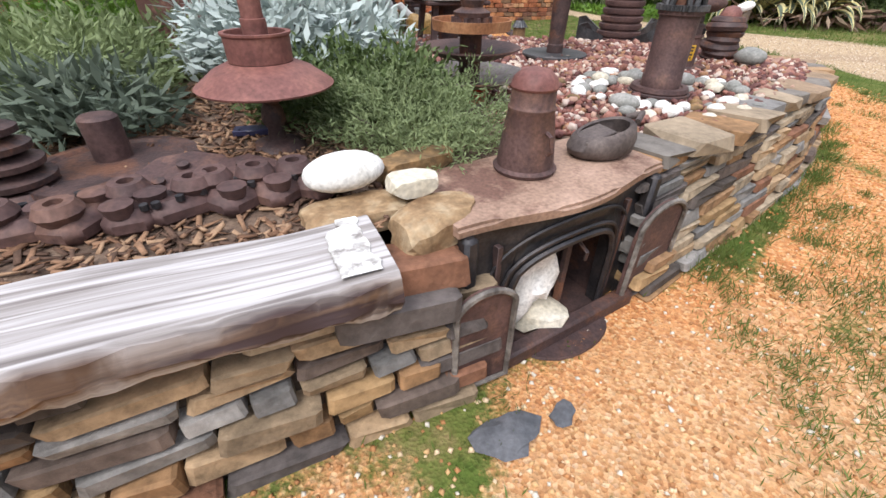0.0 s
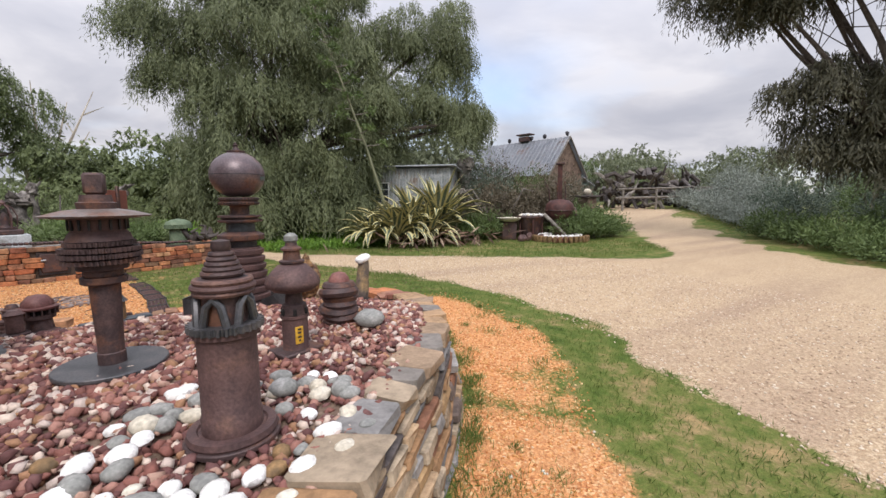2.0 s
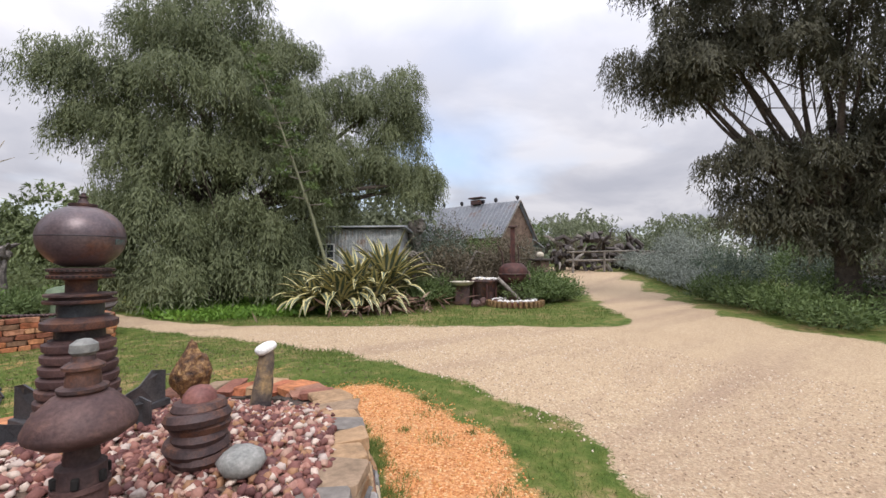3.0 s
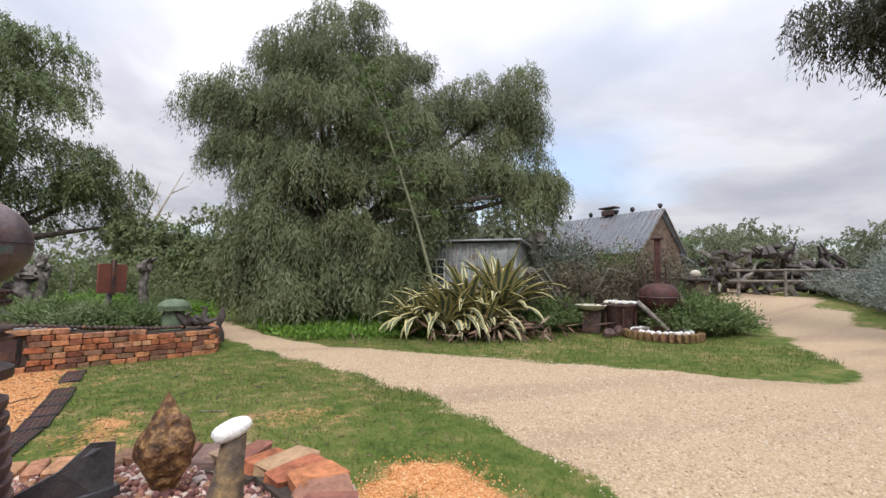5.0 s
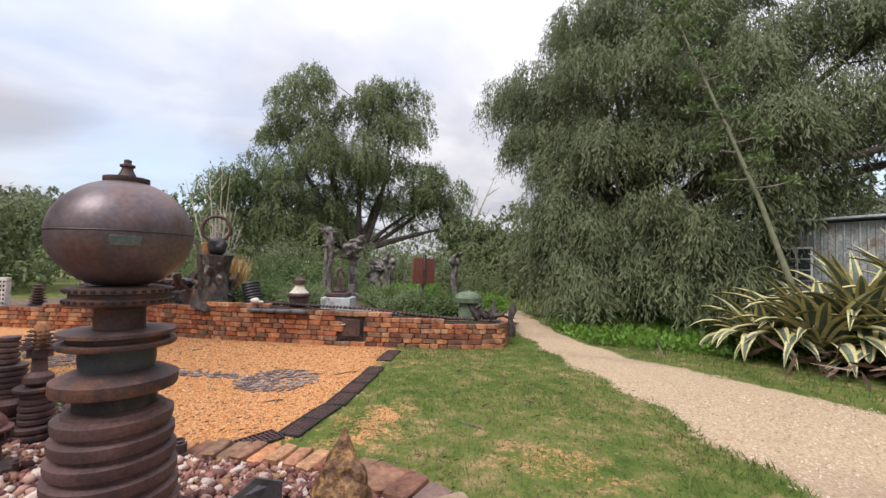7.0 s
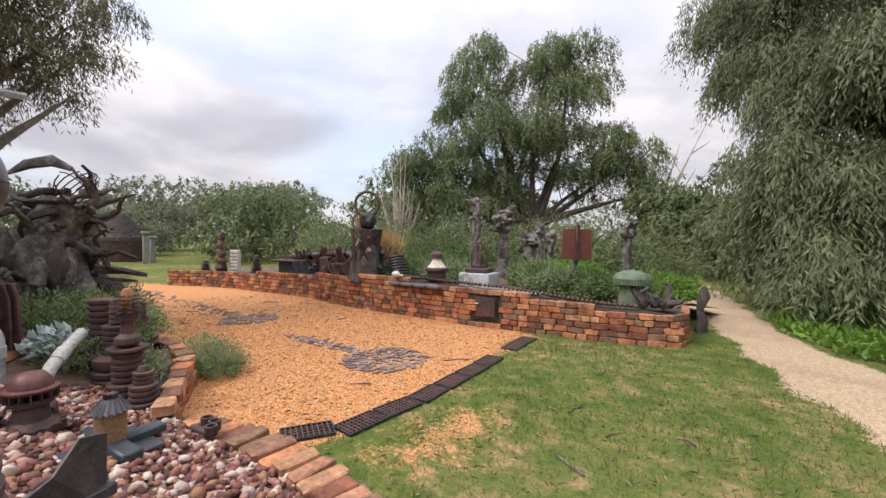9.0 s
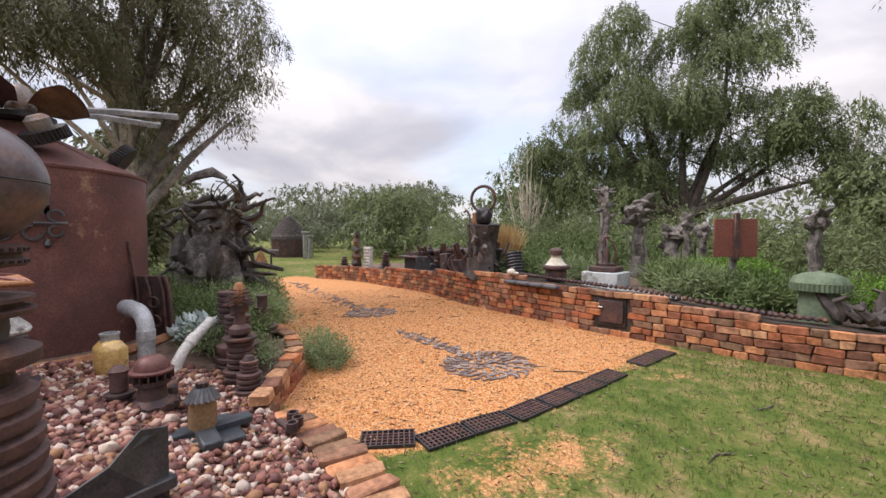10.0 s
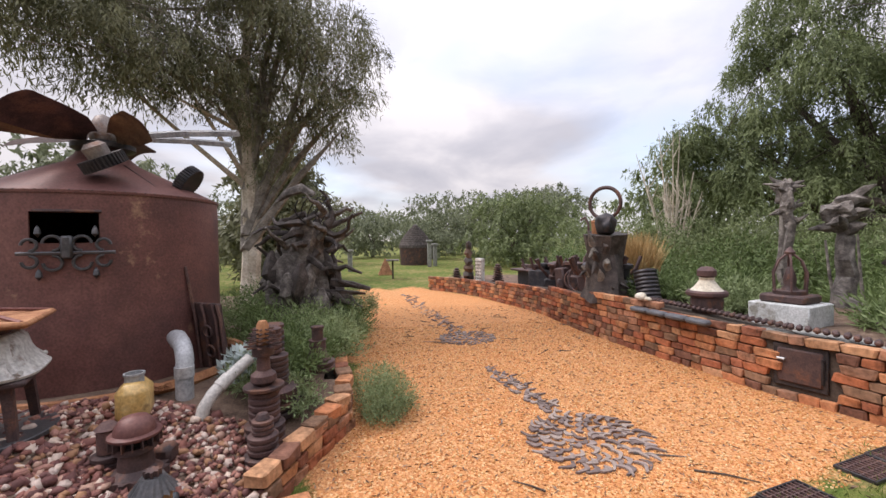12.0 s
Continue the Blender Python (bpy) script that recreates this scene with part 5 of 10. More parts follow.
stove_door(-0.08, -0.085, 0.02, 0.225, 0.41, -6)
stove_door(0.76, -0.075, 0.02, 0.32, 0.44, 3)
tray = thing("ash_tray", (sv_a.x + sv_u.x * 0.47 + 0.06 * sv_u.y, sv_a.y + sv_u.y * 0.47 - 0.06 * sv_u.x, 0.0), "rusted round iron tray lying before the stove", "tray", rz=sv_ang)
part("plate", lathe([(0.20, 0.0), (0.215, 0.006), (0.21, 0.016), (0.19, 0.014), (0.0, 0.012)], 26, 0.01, 1.0, 0.62), M["rust_dark"], tray)
quartz = thing("quartz_rock", (sv_a.x + sv_u.x * 0.34 - 0.02, sv_a.y + sv_u.y * 0.34 + 0.06, 0.0), "large white quartz rock inside the stove opening", "rock")
part("body", rock(0.20, 0.18, 0.43, 3, 3, 0.42), M["white_stone"], quartz)
part("foot_stone", rock(0.3, 0.2, 0.12, 4, 2, 0.2, at=(0.05, 0.0, 0)), M["cream_stone"], quartz)


def on_bed(x, y, dz=0.0):
    return (x, y, float(bed_z(x, y)) + dz)


# things standing on the stove
pot = thing("iron_flue_cap", (1.11, 2.37, 0.612), "tapered brown iron flue with domed top and handle on the stove", "flue")
part("body", lathe([(0.105, 0), (0.11, 0.012), (0.098, 0.022), (0.088, 0.12), (0.075, 0.2), (0.078, 0.205), (0.078, 0.213), (0.072, 0.22), (0.071, 0.27)], 28), M["rust_brown"], pot)
part("dome", lathe([(0.073, 0.268), (0.076, 0.275), (0.068, 0.30), (0.045, 0.322), (0.0, 0.332)], 28), M["rust_red"], pot)
part("handle", tube([(0.05, -0.075, 0.15), (0.06, -0.10, 0.145), (0.07, -0.10, 0.10), (0.06, -0.085, 0.085)], 0.008, 6), M["rust_brown"], pot)
kettle = thing("iron_vessel", (1.40, 2.55, 0.612), "battered low dark iron vessel lying on the stove top", "vessel", rz=28)
bm = lathe([(0.085, 0.0), (0.105, 0.015), (0.112, 0.05), (0.10, 0.088), (0.085, 0.1), (0.078, 0.094), (0.09, 0.05), (0.07, 0.02), (0.0, 0.016)], 30, 0.012, 1.25, 0.85)
for v in bm.verts:
    v.co.z *= 1.0 + 2.2 * v.co.x if v.co.z > 0.03 else 1.0
part("body", bm, M["iron_vessel"], kettle)
part("lip", tube([(0.12, -0.03, 0.115), (0.165, 0.0, 0.13), (0.12, 0.03, 0.115)], [0.012, 0.016, 0.012], 8), M["iron_vessel"], kettle)
part("lid_flap", box(0.13, 0.10, 0.012, (-0.045, 0.0, 0.072), 0.004, Matrix.Rotation(radians(-14), 4, "Y")), M["iron_vessel"], kettle)

# weathered sleeper on the wall
sl = thing("timber_sleeper", (0.72, 1.86, 0.485), "weathered silver-grey hardwood slab with a white paint patch on the wall", "timber", rz=math.degrees(math.atan2(-0.51, -0.86)))
bm = bmesh.new()
secs = []
for i in range(101):
    x = 2.05 * i / 100
    w0 = -0.14 + 0.02 * noise.noise(Vector((x * 2.2, 0, 0)))
    w1 = 0.165 + 0.02 * noise.noise(Vector((x * 3.1, 4, 0)))
    top = 0.135 + 0.01 * noise.noise(Vector((x * 2, 9, 1)))
    rag = 0.016 * noise.noise(Vector((x * 9, 3, 5))) + 0.010 * noise.noise(Vector((x * 23, 1, 8)))
    dip = 0.010 * noise.noise(Vector((x * 14, 6, 2)))
    prof = [(w0, 0.02), (w0, top - 0.01), (w0 + 0.02, top), (0.0, top + 0.004), (w1 - 0.015 + rag, top - 0.004), (w1 + rag, top - 0.018 + dip), (w1 + 0.012 - rag, top - 0.075 + dip), (w1 - 0.025 + rag, 0.005)]
    secs.append([bm.verts.new((x, py + 0.008 * noise.noise(Vector((x * 5, py * 9, pz * 9))), pz)) for py, pz in prof])
for a, b in zip(secs, secs[1:]):
    for k in range(8):
        bm.faces.new((a[k], b[k], b[(k + 1) % 8], a[(k + 1) % 8]))
bm.faces.new(secs[0])
bm.faces.new(secs[-1][::-1])
bmesh.ops.recalc_face_normals(bm, faces=bm.faces)


def sleeper_mat():
    m = mat("sleeper_grain", [(0.30, 0.28, 0.27), (0.45, 0.43, 0.42), (0.58, 0.57, 0.57)], 3, 0.85, 0, 0.3, 40)
    n, l = m.node_tree.nodes, m.node_tree.links
    b = n["Principled BSDF"]
    tc = n.new("ShaderNodeTexCoord")
    mp = n.new("ShaderNodeMapping")
    mp.inputs["Scale"].default_value = (1.2, 42, 14)
    l.new(tc.outputs["Object"], mp.inputs[0])
    t = n.new("ShaderNodeTexNoise")
    t.inputs["Scale"].default_value, t.inputs["Detail"].default_value = 1.0, 8
    t.inputs["Distortion"].default_value = 0.6
    l.new(mp.outputs[0], t.inputs["Vector"])
    r = n.new("ShaderNodeValToRGB")
    r.color_ramp.elements[0].position, r.color_ramp.elements[0].color = 0.34, (0.15, 0.13, 0.125, 1)
    r.color_ramp.elements[1].position, r.color_ramp.elements[1].color = 0.60, (0.50, 0.48, 0.485, 1)
    r.color_ramp.elements.new(0.44).color = (0.27, 0.245, 0.235, 1)
    l.new(t.outputs["Fac"], r.inputs[0])
    sp = n.new("ShaderNodeSeparateXYZ")
    l.new(tc.outputs["Object"], sp.inputs[0])
    mr = n.new("ShaderNodeMapRange")
    mr.inputs["From Min"].default_value, mr.inputs["From Max"].default_value = 0.15, 0.172
    l.new(sp.outputs[1], mr.inputs[0])
    mx = n.new("ShaderNodeMix")
    mx.data_type = "RGBA"
    l.new(mr.outputs[0], mx.inputs["Factor"])
    l.new(r.outputs[0], mx.inputs["A"])
    brown = n.new("ShaderNodeValToRGB")
    brown.color_ramp.elements[0].position, brown.color_ramp.elements[0].color = 0.4, (0.05, 0.03, 0.03, 1)
    brown.color_ramp.elements[1].position, brown.color_ramp.elements[1].color = 0.65, (0.24, 0.15, 0.09, 1)
    l.new(t.outputs["Fac"], brown.inputs[0])
    l.new(brown.outputs[0], mx.inputs["B"])
    l.new(mx.outputs["Result"], b.inputs["Base Color"])
    bp = n.new("ShaderNodeBump")
    bp.inputs["Strength"].default_value, bp.inputs["Distance"].default_value = 0.7, 0.01
    l.new(t.outputs["Fac"], bp.inputs["Height"])
    l.new(bp.outputs[0], b.inputs["Normal"])
    return m


part("slab", bm, sleeper_mat(), sl, angle=24)
random.seed(3)
bm = bmesh.new()
lo, hi = [], []
for i in range(15):
    y = -0.115 + 0.255 * i / 14
    x0 = 0.035 + 0.02 * noise.noise(Vector((y * 24, 2, 0)))
    x1 = 0.13 + 0.03 * noise.noise(Vector((y * 22, 7, 0))) - (0.04 if i < 3 else 0.0)
    lo.append([bm.verts.new((x0, y, 0.137)), bm.verts.new((x1, y, 0.137))])
    hi.append([bm.verts.new((x0 + 0.002, y, 0.1412)), bm.verts.new((x1 - 0.002, y, 0.1412))])
for i in range(14):
    bm.faces.new((hi[i][0], hi[i][1], hi[i + 1][1], hi[i + 1][0]))
    for s in (0, 1):
        bm.faces.new((lo[i][s], hi[i][s], hi[i + 1][s], lo[i + 1][s]))
bmesh.ops.recalc_face_normals(bm, faces=bm.faces)
part("paint_patch", bm, mat("worn_white_paint", [(0.22, 0.20, 0.19), (0.62, 0.61, 0.59), (0.74, 0.74, 0.72)], 22, 0.7, 0, 0.3, 60), sl, "worn patch of white paint")

# stones on the wall top by the stove
egg = thing("egg_stone", (0.55, 2.12, 0.615), "smooth white egg-shaped stone on the wall", "stone", rz=35)
part("body", rock(0.25, 0.15, 0.12, 11, 3, 0.04), M["white_stone"], egg)
for x, y, z, sx, sy, sz, mt, lab, rr in [(0.76, 2.11, 0.625, 0.14, 0.09, 0.055, "cream_stone", "small cream stone block on the wall", 30), (0.85, 2.03, 0.535, 0.27, 0.16, 0.09, "ochre_stone", "ochre wedge stone on the wall beside the stove", 44), (0.73, 2.32, 0.57, 0.26, 0.11, 0.09, "brown_stone", "brown stone behind the stove", 38), (0.62, 2.04, 0.54, 0.34, 0.15, 0.07, "ochre_stone", "flat brown stone under the egg stone", 33)]:
    s = thing("wall_top_stone", (x, y, z), lab, "stone", "stones by the stove", rz=rr)
    bm = rock(sx * 1.15, sy * 1.2, sz, x * 31, 3, 0.16, 0.0)
    for v in bm.verts:
        v.co.z = sz * 0.5 + max(-0.5, min(0.5, (v.co.z - sz * 0.5) / sz * 1.5)) * sz
        v.co.x = max(-sx * 0.52, min(sx * 0.5, v.co.x * 1.15)) + 0.25 * (v.co.z - sz / 2)
        v.co.y = max(-sy * 0.5, min(sy * 0.52, v.co.y * 1.15))
    part("body", bm, M[mt], s, angle=25)
for x, y, r, a in [(1.10, 1.73, 0.12, 0.4), (1.28, 1.82, 0.045, 1.2)]:
    s = thing("slate_piece", (x, y, ground_z(x, y) + 0.002), "dark flat slate piece lying in the gravel", "slate", "slates in the gravel")
    part("body", rock(r * 2, r * 1.3, 0.02, x * 9, 2, 0.5, rz=a), M["slate"], s)

# ---- left end of the bed: lamp shade post, castings, plants ----
lamp = thing("lampshade_post", on_bed(0.16, 2.50, -0.02), "rusty pink iron lampshade on a turned post", "garden ornament")
part("base", lathe([(0.10, 0), (0.105, 0.02), (0.09, 0.045), (0.05, 0.06)], 20), M["rust_dark"], lamp)
part("post", lathe([(0.035, 0.05), (0.03, 0.10), (0.045, 0.13), (0.04, 0.17), (0.028, 0.19), (0.045, 0.215), (0.05, 0.245), (0.03, 0.27), (0.03, 0.30)], 18), M["rust_dark"], lamp)
part("shade", lathe([(0.238, 0.255), (0.241, 0.262), (0.17, 0.315), (0.115, 0.338), (0.108, 0.338), (0.16, 0.308), (0.228, 0.258)], 40), M["rust_red"], lamp, "faded red rusted conical shade")
part("collar", lathe([(0.10, 0.336), (0.108, 0.34), (0.11, 0.42), (0.116, 0.425), (0.116, 0.432), (0.10, 0.432), (0.095, 0.36)], 32), M["rust_red"], lamp)
part("chimney_pipe", lathe([(0.042, 0.34), (0.042, 0.47), (0.036, 0.472), (0.036, 0.54), (0.03, 0.54), (0.03, 0.4)], 18), M["rust_red"], lamp)
part("pipe_ring", ring(0.03, 0.011, (0, 0, 0.548), 18, 6), M["galv"], lamp)
random.seed(12)
for k in range(13):
    t = k / 12
    x, y = 0.42 - 1.25 * t, 2.03 - 0.72 * t + 0.12
    c = thing("rusty_casting", on_bed(x, y, -0.01), "lumpy rusted iron casting with bolt holes on the wall edge", "iron casting", "castings along the sleeper", rz=random.uniform(0, 360))
    bm = box(0.13, 0.09, 0.06, (0, 0, 0.0), 0.02)
    lathe([(0.03, 0.05), (0.04, 0.07), (0.03, 0.09), (0.015, 0.09), (0.015, 0.07)], 12, off=(0.03, 0, 0), bm=bm)
    lathe([(0.022, 0.05), (0.028, 0.075), (0.012, 0.08)], 10, off=(-0.04, 0.01, 0), bm=bm)
    part("body", bm, M["rust_brown"], c)
    c.scale = (1.5, 1.45, 1.3)
    for q in range(3):
        part("bolt_head", lathe([(0.008, 0.055), (0.008, 0.068), (0, 0.07)], 8, off=(-0.045 + 0.04 * q, -0.03, 0)), M["iron_black"], c)
for x, y, r in [(0.02, 2.12, 0.16), (0.20, 2.16, 0.13)]:
    c = thing("iron_boss_plate", on_bed(x, y, 0.0), "flat rusted iron plate with holes leaning on the soil", "iron casting", rz=30, rx=14)
    part("plate", lathe(disc(r, 0.0, 0.03), 9, 0.08), M["rust_brown"], c)
    for q in range(4):
        part("stud", lathe([(0.018, 0.028), (0.02, 0.045), (0.01, 0.048)], 9, off=(0.07 * math.cos(q * 1.6), 0.07 * math.sin(q * 1.6), 0)), M["rust_dark"], c)
wheel = thing("flat_wheel_base", on_bed(-0.30, 2.22, 0.0), "round rusted iron base plate with an upright stub", "iron casting")
part("plate", lathe([(0.26, 0), (0.27, 0.015), (0.265, 0.035), (0.22, 0.04), (0.21, 0.028), (0.06, 0.03)], 32), M["rust_dark"], wheel)
part("stub", lathe([(0.06, 0.028), (0.06, 0.17), (0.05, 0.18), (0.0, 0.18)], 18, off=(-0.05, 0.05, 0)), M["rust_brown"], wheel)


def insulator(loc, h, r, label, name="insulator_stack", mt="rust_dark", rz=0.0):
    t = thing(name, loc, label, "garden ornament", rz=rz)
    part("base", lathe([(r * 1.25, 0), (r * 1.3, 0.02), (r, 0.05)], 22), M[mt], t)
    k = max(3, int(h / 0.07))
    for i in range(k):
        z = 0.05 + (h - 0.1) * i / k
        s = 1 - 0.45 * i / k
        part("ring", lathe([(r * 0.55 * s, z), (r * s, z + 0.012), (r * 1.02 * s, z + 0.03), (r * 0.6 * s, z + 0.045), (r * 0.5 * s, z + (h - 0.1) / k)], 20), M[mt], t)
    part("cap", lathe([(r * 0.4, h - 0.05), (r * 0.42, h - 0.02), (r * 0.2, h), (0, h)], 16), M[mt], t)
    return t


insulator(on_bed(-0.47, 2.02, -0.01), 0.30, 0.11, "stack of rusted iron rings and flanges on the soil")
insulator(on_bed(-0.62, 1.82, -0.01), 0.34, 0.10, "stack of rusted iron rings and flanges on the soil")
tile = thing("dark_tile", on_bed(0.02, 2.62, 0.01), "dark purple-blue glazed tile lying on the mulch", "tile", rz=20)
part("slab", box(0.2, 0.07, 0.025, bevel=0.004), M["purple_tile"], tile)

# bark chips over the soil at this end
P = scatter(5200, -1.6, 0.7, 1.6, 3.6, lambda x, y: sd_poly(x, y, BED_OUT) > 0.05)
chip_v = [(-1, -0.3, 0), (1, -0.25, 0.1), (1, 0.25, 0), (-1, 0.3, 0.12), (-1, -0.3, 0.25), (1, -0.25, 0.3), (1, 0.25, 0.25), (-1, 0.3, 0.35)]
chip_f = [(0, 3, 2, 1), (4, 5, 6, 7), (0, 1, 5, 4), (1, 2, 6, 5), (2, 3, 7, 6), (3, 0, 4, 7)]
tagged(copies_object("bark_chips", chip_v, chip_f, pieces(P, bed_z(P[:, 0], P[:, 1]) + 0.006), frames(len(P), 0.022, (0.5, 1)), M["chips"], smooth=False), "brown bark mulch chips on the soil", "mulch", kind="stuff")

bush("green_herb", on_bed(0.66, 2.62), [(0, 0, 0.08, 0.30, 0.22, 0.14), (-0.2, 0.12, 0.08, 0.22, 0.2, 0.14), (0.22, 0.12, 0.07, 0.18, 0.2, 0.14), (0.1, -0.16, 0.05, 0.2, 0.12, 0.1)], M["herb"], "soft grey-green herb spreading behind the stove", 900, 16, 0.12, 0.03, 0.006, 0.0, 0.012)
bush("green_herb", on_bed(0.20, 2.92), [(0, 0, 0.08, 0.32, 0.25, 0.16), (0.35, 0.05, 0.08, 0.25, 0.22, 0.16)], M["bushy"], "low dark green leafy ground cover", 650, 12, 0.12, 0.045, 0.018, 0.1, 0.02)
bush("silver_plant", on_bed(-0.02, 3.35), [(-0.1, 0, 0.22, 0.34, 0.32, 0.26), (-0.4, 0.1, 0.2, 0.28, 0.28, 0.22), (0.22, 0.3, 0.17, 0.2, 0.2, 0.18)], M["silver"], "silver-white leafed dusty miller plant", 800, 8, 0.12, 0.085, 0.03, 0.0, 0.03)
bush("silver_plant", on_bed(-0.62, 2.55), [(0, 0, 0.1, 0.2, 0.2, 0.14)], M["sage"], "small grey-green rosette plant in the mulch", 140, 8, 0.1, 0.1, 0.025, 0.0, 0.02)
bush("silver_plant", on_bed(-1.2, 2.6), [(0, 0, 0.15, 0.4, 0.35, 0.18), (0.2, 0.35, 0.2, 0.35, 0.3, 0.22)], M["herb"], "grey-green bushy plant in the mulch", 800, 10, 0.11, 0.06, 0.016, 0.0, 0.02)
for x, y, s, mt in [(-1.7, 3.4, 0.9, "bushy"), (-2.6, 4.6, 1.0, "lime"), (-1.3, 4.0, 0.8, "herb"), (-2.4, 2.8, 0.9, "bushy"), (-3.6, 3.6, 1.2, "bushy"), (-2.0, 1.4, 0.8, "lime"), (-0.9, 1.55, 0.35, "lime"), (-0.4, 4.05, 0.5, "bushy")]:
    bush("garden_shrub", on_bed(x, y), [(0, 0, 0.14 * s, 0.6 * s, 0.55 * s, 0.24 * s), (0.3 * s, 0.2 * s, 0.18 * s, 0.35 * s, 0.35 * s, 0.2 * s)], M[mt], "leafy green garden shrub in the raised bed", int(420 * s), 10, 0.14, 0.07, 0.028, 0.1, 0.03)

# curled iron ribbon and white pipe lying by the tank
rib = thing("curled_iron_strip", on_bed(-0.02, 3.75, -0.02), "curled rusty iron strip standing on end", "garden ornament", rz=20)
bm = bmesh.new()
prev = None
for i in range(40):
    a = i / 39
    th = a * 7.0
    w = Vector((0.06 * math.cos(th), 0.06 * math.sin(th), 0))
    c = Vector((0.08 * math.sin(th * 0.8), 0.05 * math.cos(th * 0.8), 0.62 * a))
    cur = (bm.verts.new(c - w), bm.verts.new(c + w))
    if prev:
        bm.faces.new((prev[0], prev[1], cur[1], cur[0]))
    prev = cur
bmesh.ops.solidify(bm, geom=bm.faces[:], thickness=0.008)
part("strip", bm, M["rust_dark"], rib)
wp = thing("white_ground_pipe", on_bed(0.12, 3.95, 0.05), "weathered white plastic pipe lying in the plants", "pipe", rz=25)
part("pipe", tube([(-0.35, 0, 0), (0, 0.0, 0.0), (0.3, 0.01, 0.0)], 0.045, 14), M["pvc"], wp)
part("socket", tube([(-0.02, 0, 0), (0.06, 0, 0)], 0.053, 14), M["pvc"], wp)

# plough disc stack with a red pot beneath
ds = thing("disc_stack", on_bed(0.86, 3.28, -0.01), "grey plough discs and rusty tray stacked on a pot", "garden ornament")
part("red_pot", lathe([(0.07, 0), (0.09, 0.02), (0.1, 0.12), (0.09, 0.125)], 20), mat("red_enamel", [(0.35, 0.03, 0.02), (0.45, 0.05, 0.03)], 8, 0.35, 0, 0.1), ds, "red enamelled pot")
for z, r, mt, lab in [(0.12, 0.30, "disc_grey", "wide pale grey dished disc"), (0.24, 0.25, "rust_brown", "brown dished plough disc")]:
    part("plough_disc", lathe([(0.06, z), (r * 0.6, z + 0.012), (r, z + 0.055), (r, z + 0.062), (r * 0.6, z + 0.022), (0.06, z + 0.012)], 40), M[mt], ds, lab)
part("spindle", lathe([(0.055, 0.1), (0.055, 0.36), (0.07, 0.38)], 16), M["rust_dark"], ds)
part("tray", lathe([(0.1, 0.37), (0.19, 0.375), (0.195, 0.42), (0.185, 0.42), (0.18, 0.385)], 30), M["rust_orange"], ds, "shallow rusty tray")
bm = gear(0.10, 0.385, 0.43, 10, 0.02)
lathe([(0.085, 0.43), (0.09, 0.45), (0.05, 0.47), (0.06, 0.50), (0.03, 0.53), (0, 0.535)], 20, bm=bm)
part("crown", bm, M["rust_dark"], ds)

# ---- sculptures on the pink pebbles ----
cr = thing("gear_crown_column", on_bed(1.93, 3.58, 0.028), "brown iron column with gear crown and coiled cone on a round base", "garden ornament")
part("base_plate", lathe(disc(0.165, 0.0, 0.022), 36), M["rust_dark"], cr)
part("base_plate", lathe([(0.15, 0.02), (0.155, 0.03), (0.15, 0.05), (0.12, 0.052), (0.115, 0.045)], 36), M["rust_brown"], cr)
part("column", lathe([(0.104, 0.04), (0.104, 0.10), (0.1, 0.105), (0.1, 0.395), (0.112, 0.4), (0.112, 0.42)], 32), M["rust_brown"], cr)
for i in range(12):
    a = 2 * math.pi * i / 12
    # solid black blocks paint the shade of slots; nothing is cut
    part("slot", box(0.012, 0.02, 0.03, (0.0925 * math.cos(a), 0.0925 * math.sin(a), 0.27), 0.002, Matrix.Rotation(a, 4, "Z")), M["shade_fill"], cr)
part("gear", gear(0.128, 0.42, 0.445, 30, 0.012), M["iron_grey"], cr)
for i in range(5):
    a = 2 * math.pi * i / 5
    p0 = Vector((0.095 * math.cos(a), 0.095 * math.sin(a), 0.44))
    p1 = Vector((0.095 * math.cos(a + 0.9), 0.095 * math.sin(a + 0.9), 0.44))
    md = (p0 + p1) / 2
    part("arc", tube([p0, p0.lerp(md, 0.4) + Vector((0, 0, 0.075)), md + Vector((0, 0, 0.10)), p1.lerp(md, 0.4) + Vector((0, 0, 0.075)), p1], 0.014, 7), M["iron_grey"], cr)
part("core", lathe([(0.075, 0.44), (0.075, 0.54), (0.09, 0.545)], 24), M["rust_dark"], cr)
for i, (r, z) in enumerate([(0.092, 0.555), (0.098, 0.575), (0.09, 0.595), (0.062, 0.62), (0.054, 0.637), (0.047, 0.654), (0.04, 0.671), (0.033, 0.688)]):
    part("coil", ring(r, 0.011, (0, 0, z), 26, 7), M["rust_dark" if i > 2 else "rust_brown"], cr)
part("cone", lathe([(0.085, 0.55), (0.085, 0.6), (0.06, 0.61), (0.028, 0.70), (0.034, 0.71), (0.03, 0.735), (0, 0.742)], 20), M["rust_dark"], cr)

pm = thing("pot_column", on_bed(2.34, 4.38, 0.02), "rusty column with swollen pot head and yellow label", "garden ornament", rz=20)
part("base", box(0.26, 0.2, 0.03, bevel=0.008), M["rust_dark"], pm)
part("column", lathe([(0.075, 0.03), (0.072, 0.04), (0.072, 0.21), (0.08, 0.215), (0.08, 0.23)], 24), M["rust_brown"], pm)
part("label", box(0.05, 0.006, 0.10, (-0.02, -0.070, 0.07), 0.001), M["yellow_paint"], pm, "worn yellow painted label")
for zz in (0.085, 0.105, 0.13, 0.15):
    part("label_mark", box(0.012 + 0.01 * (zz > 0.1), 0.002, 0.010, (-0.02, -0.0742, zz), 0.0005), M["iron_black"], pm)
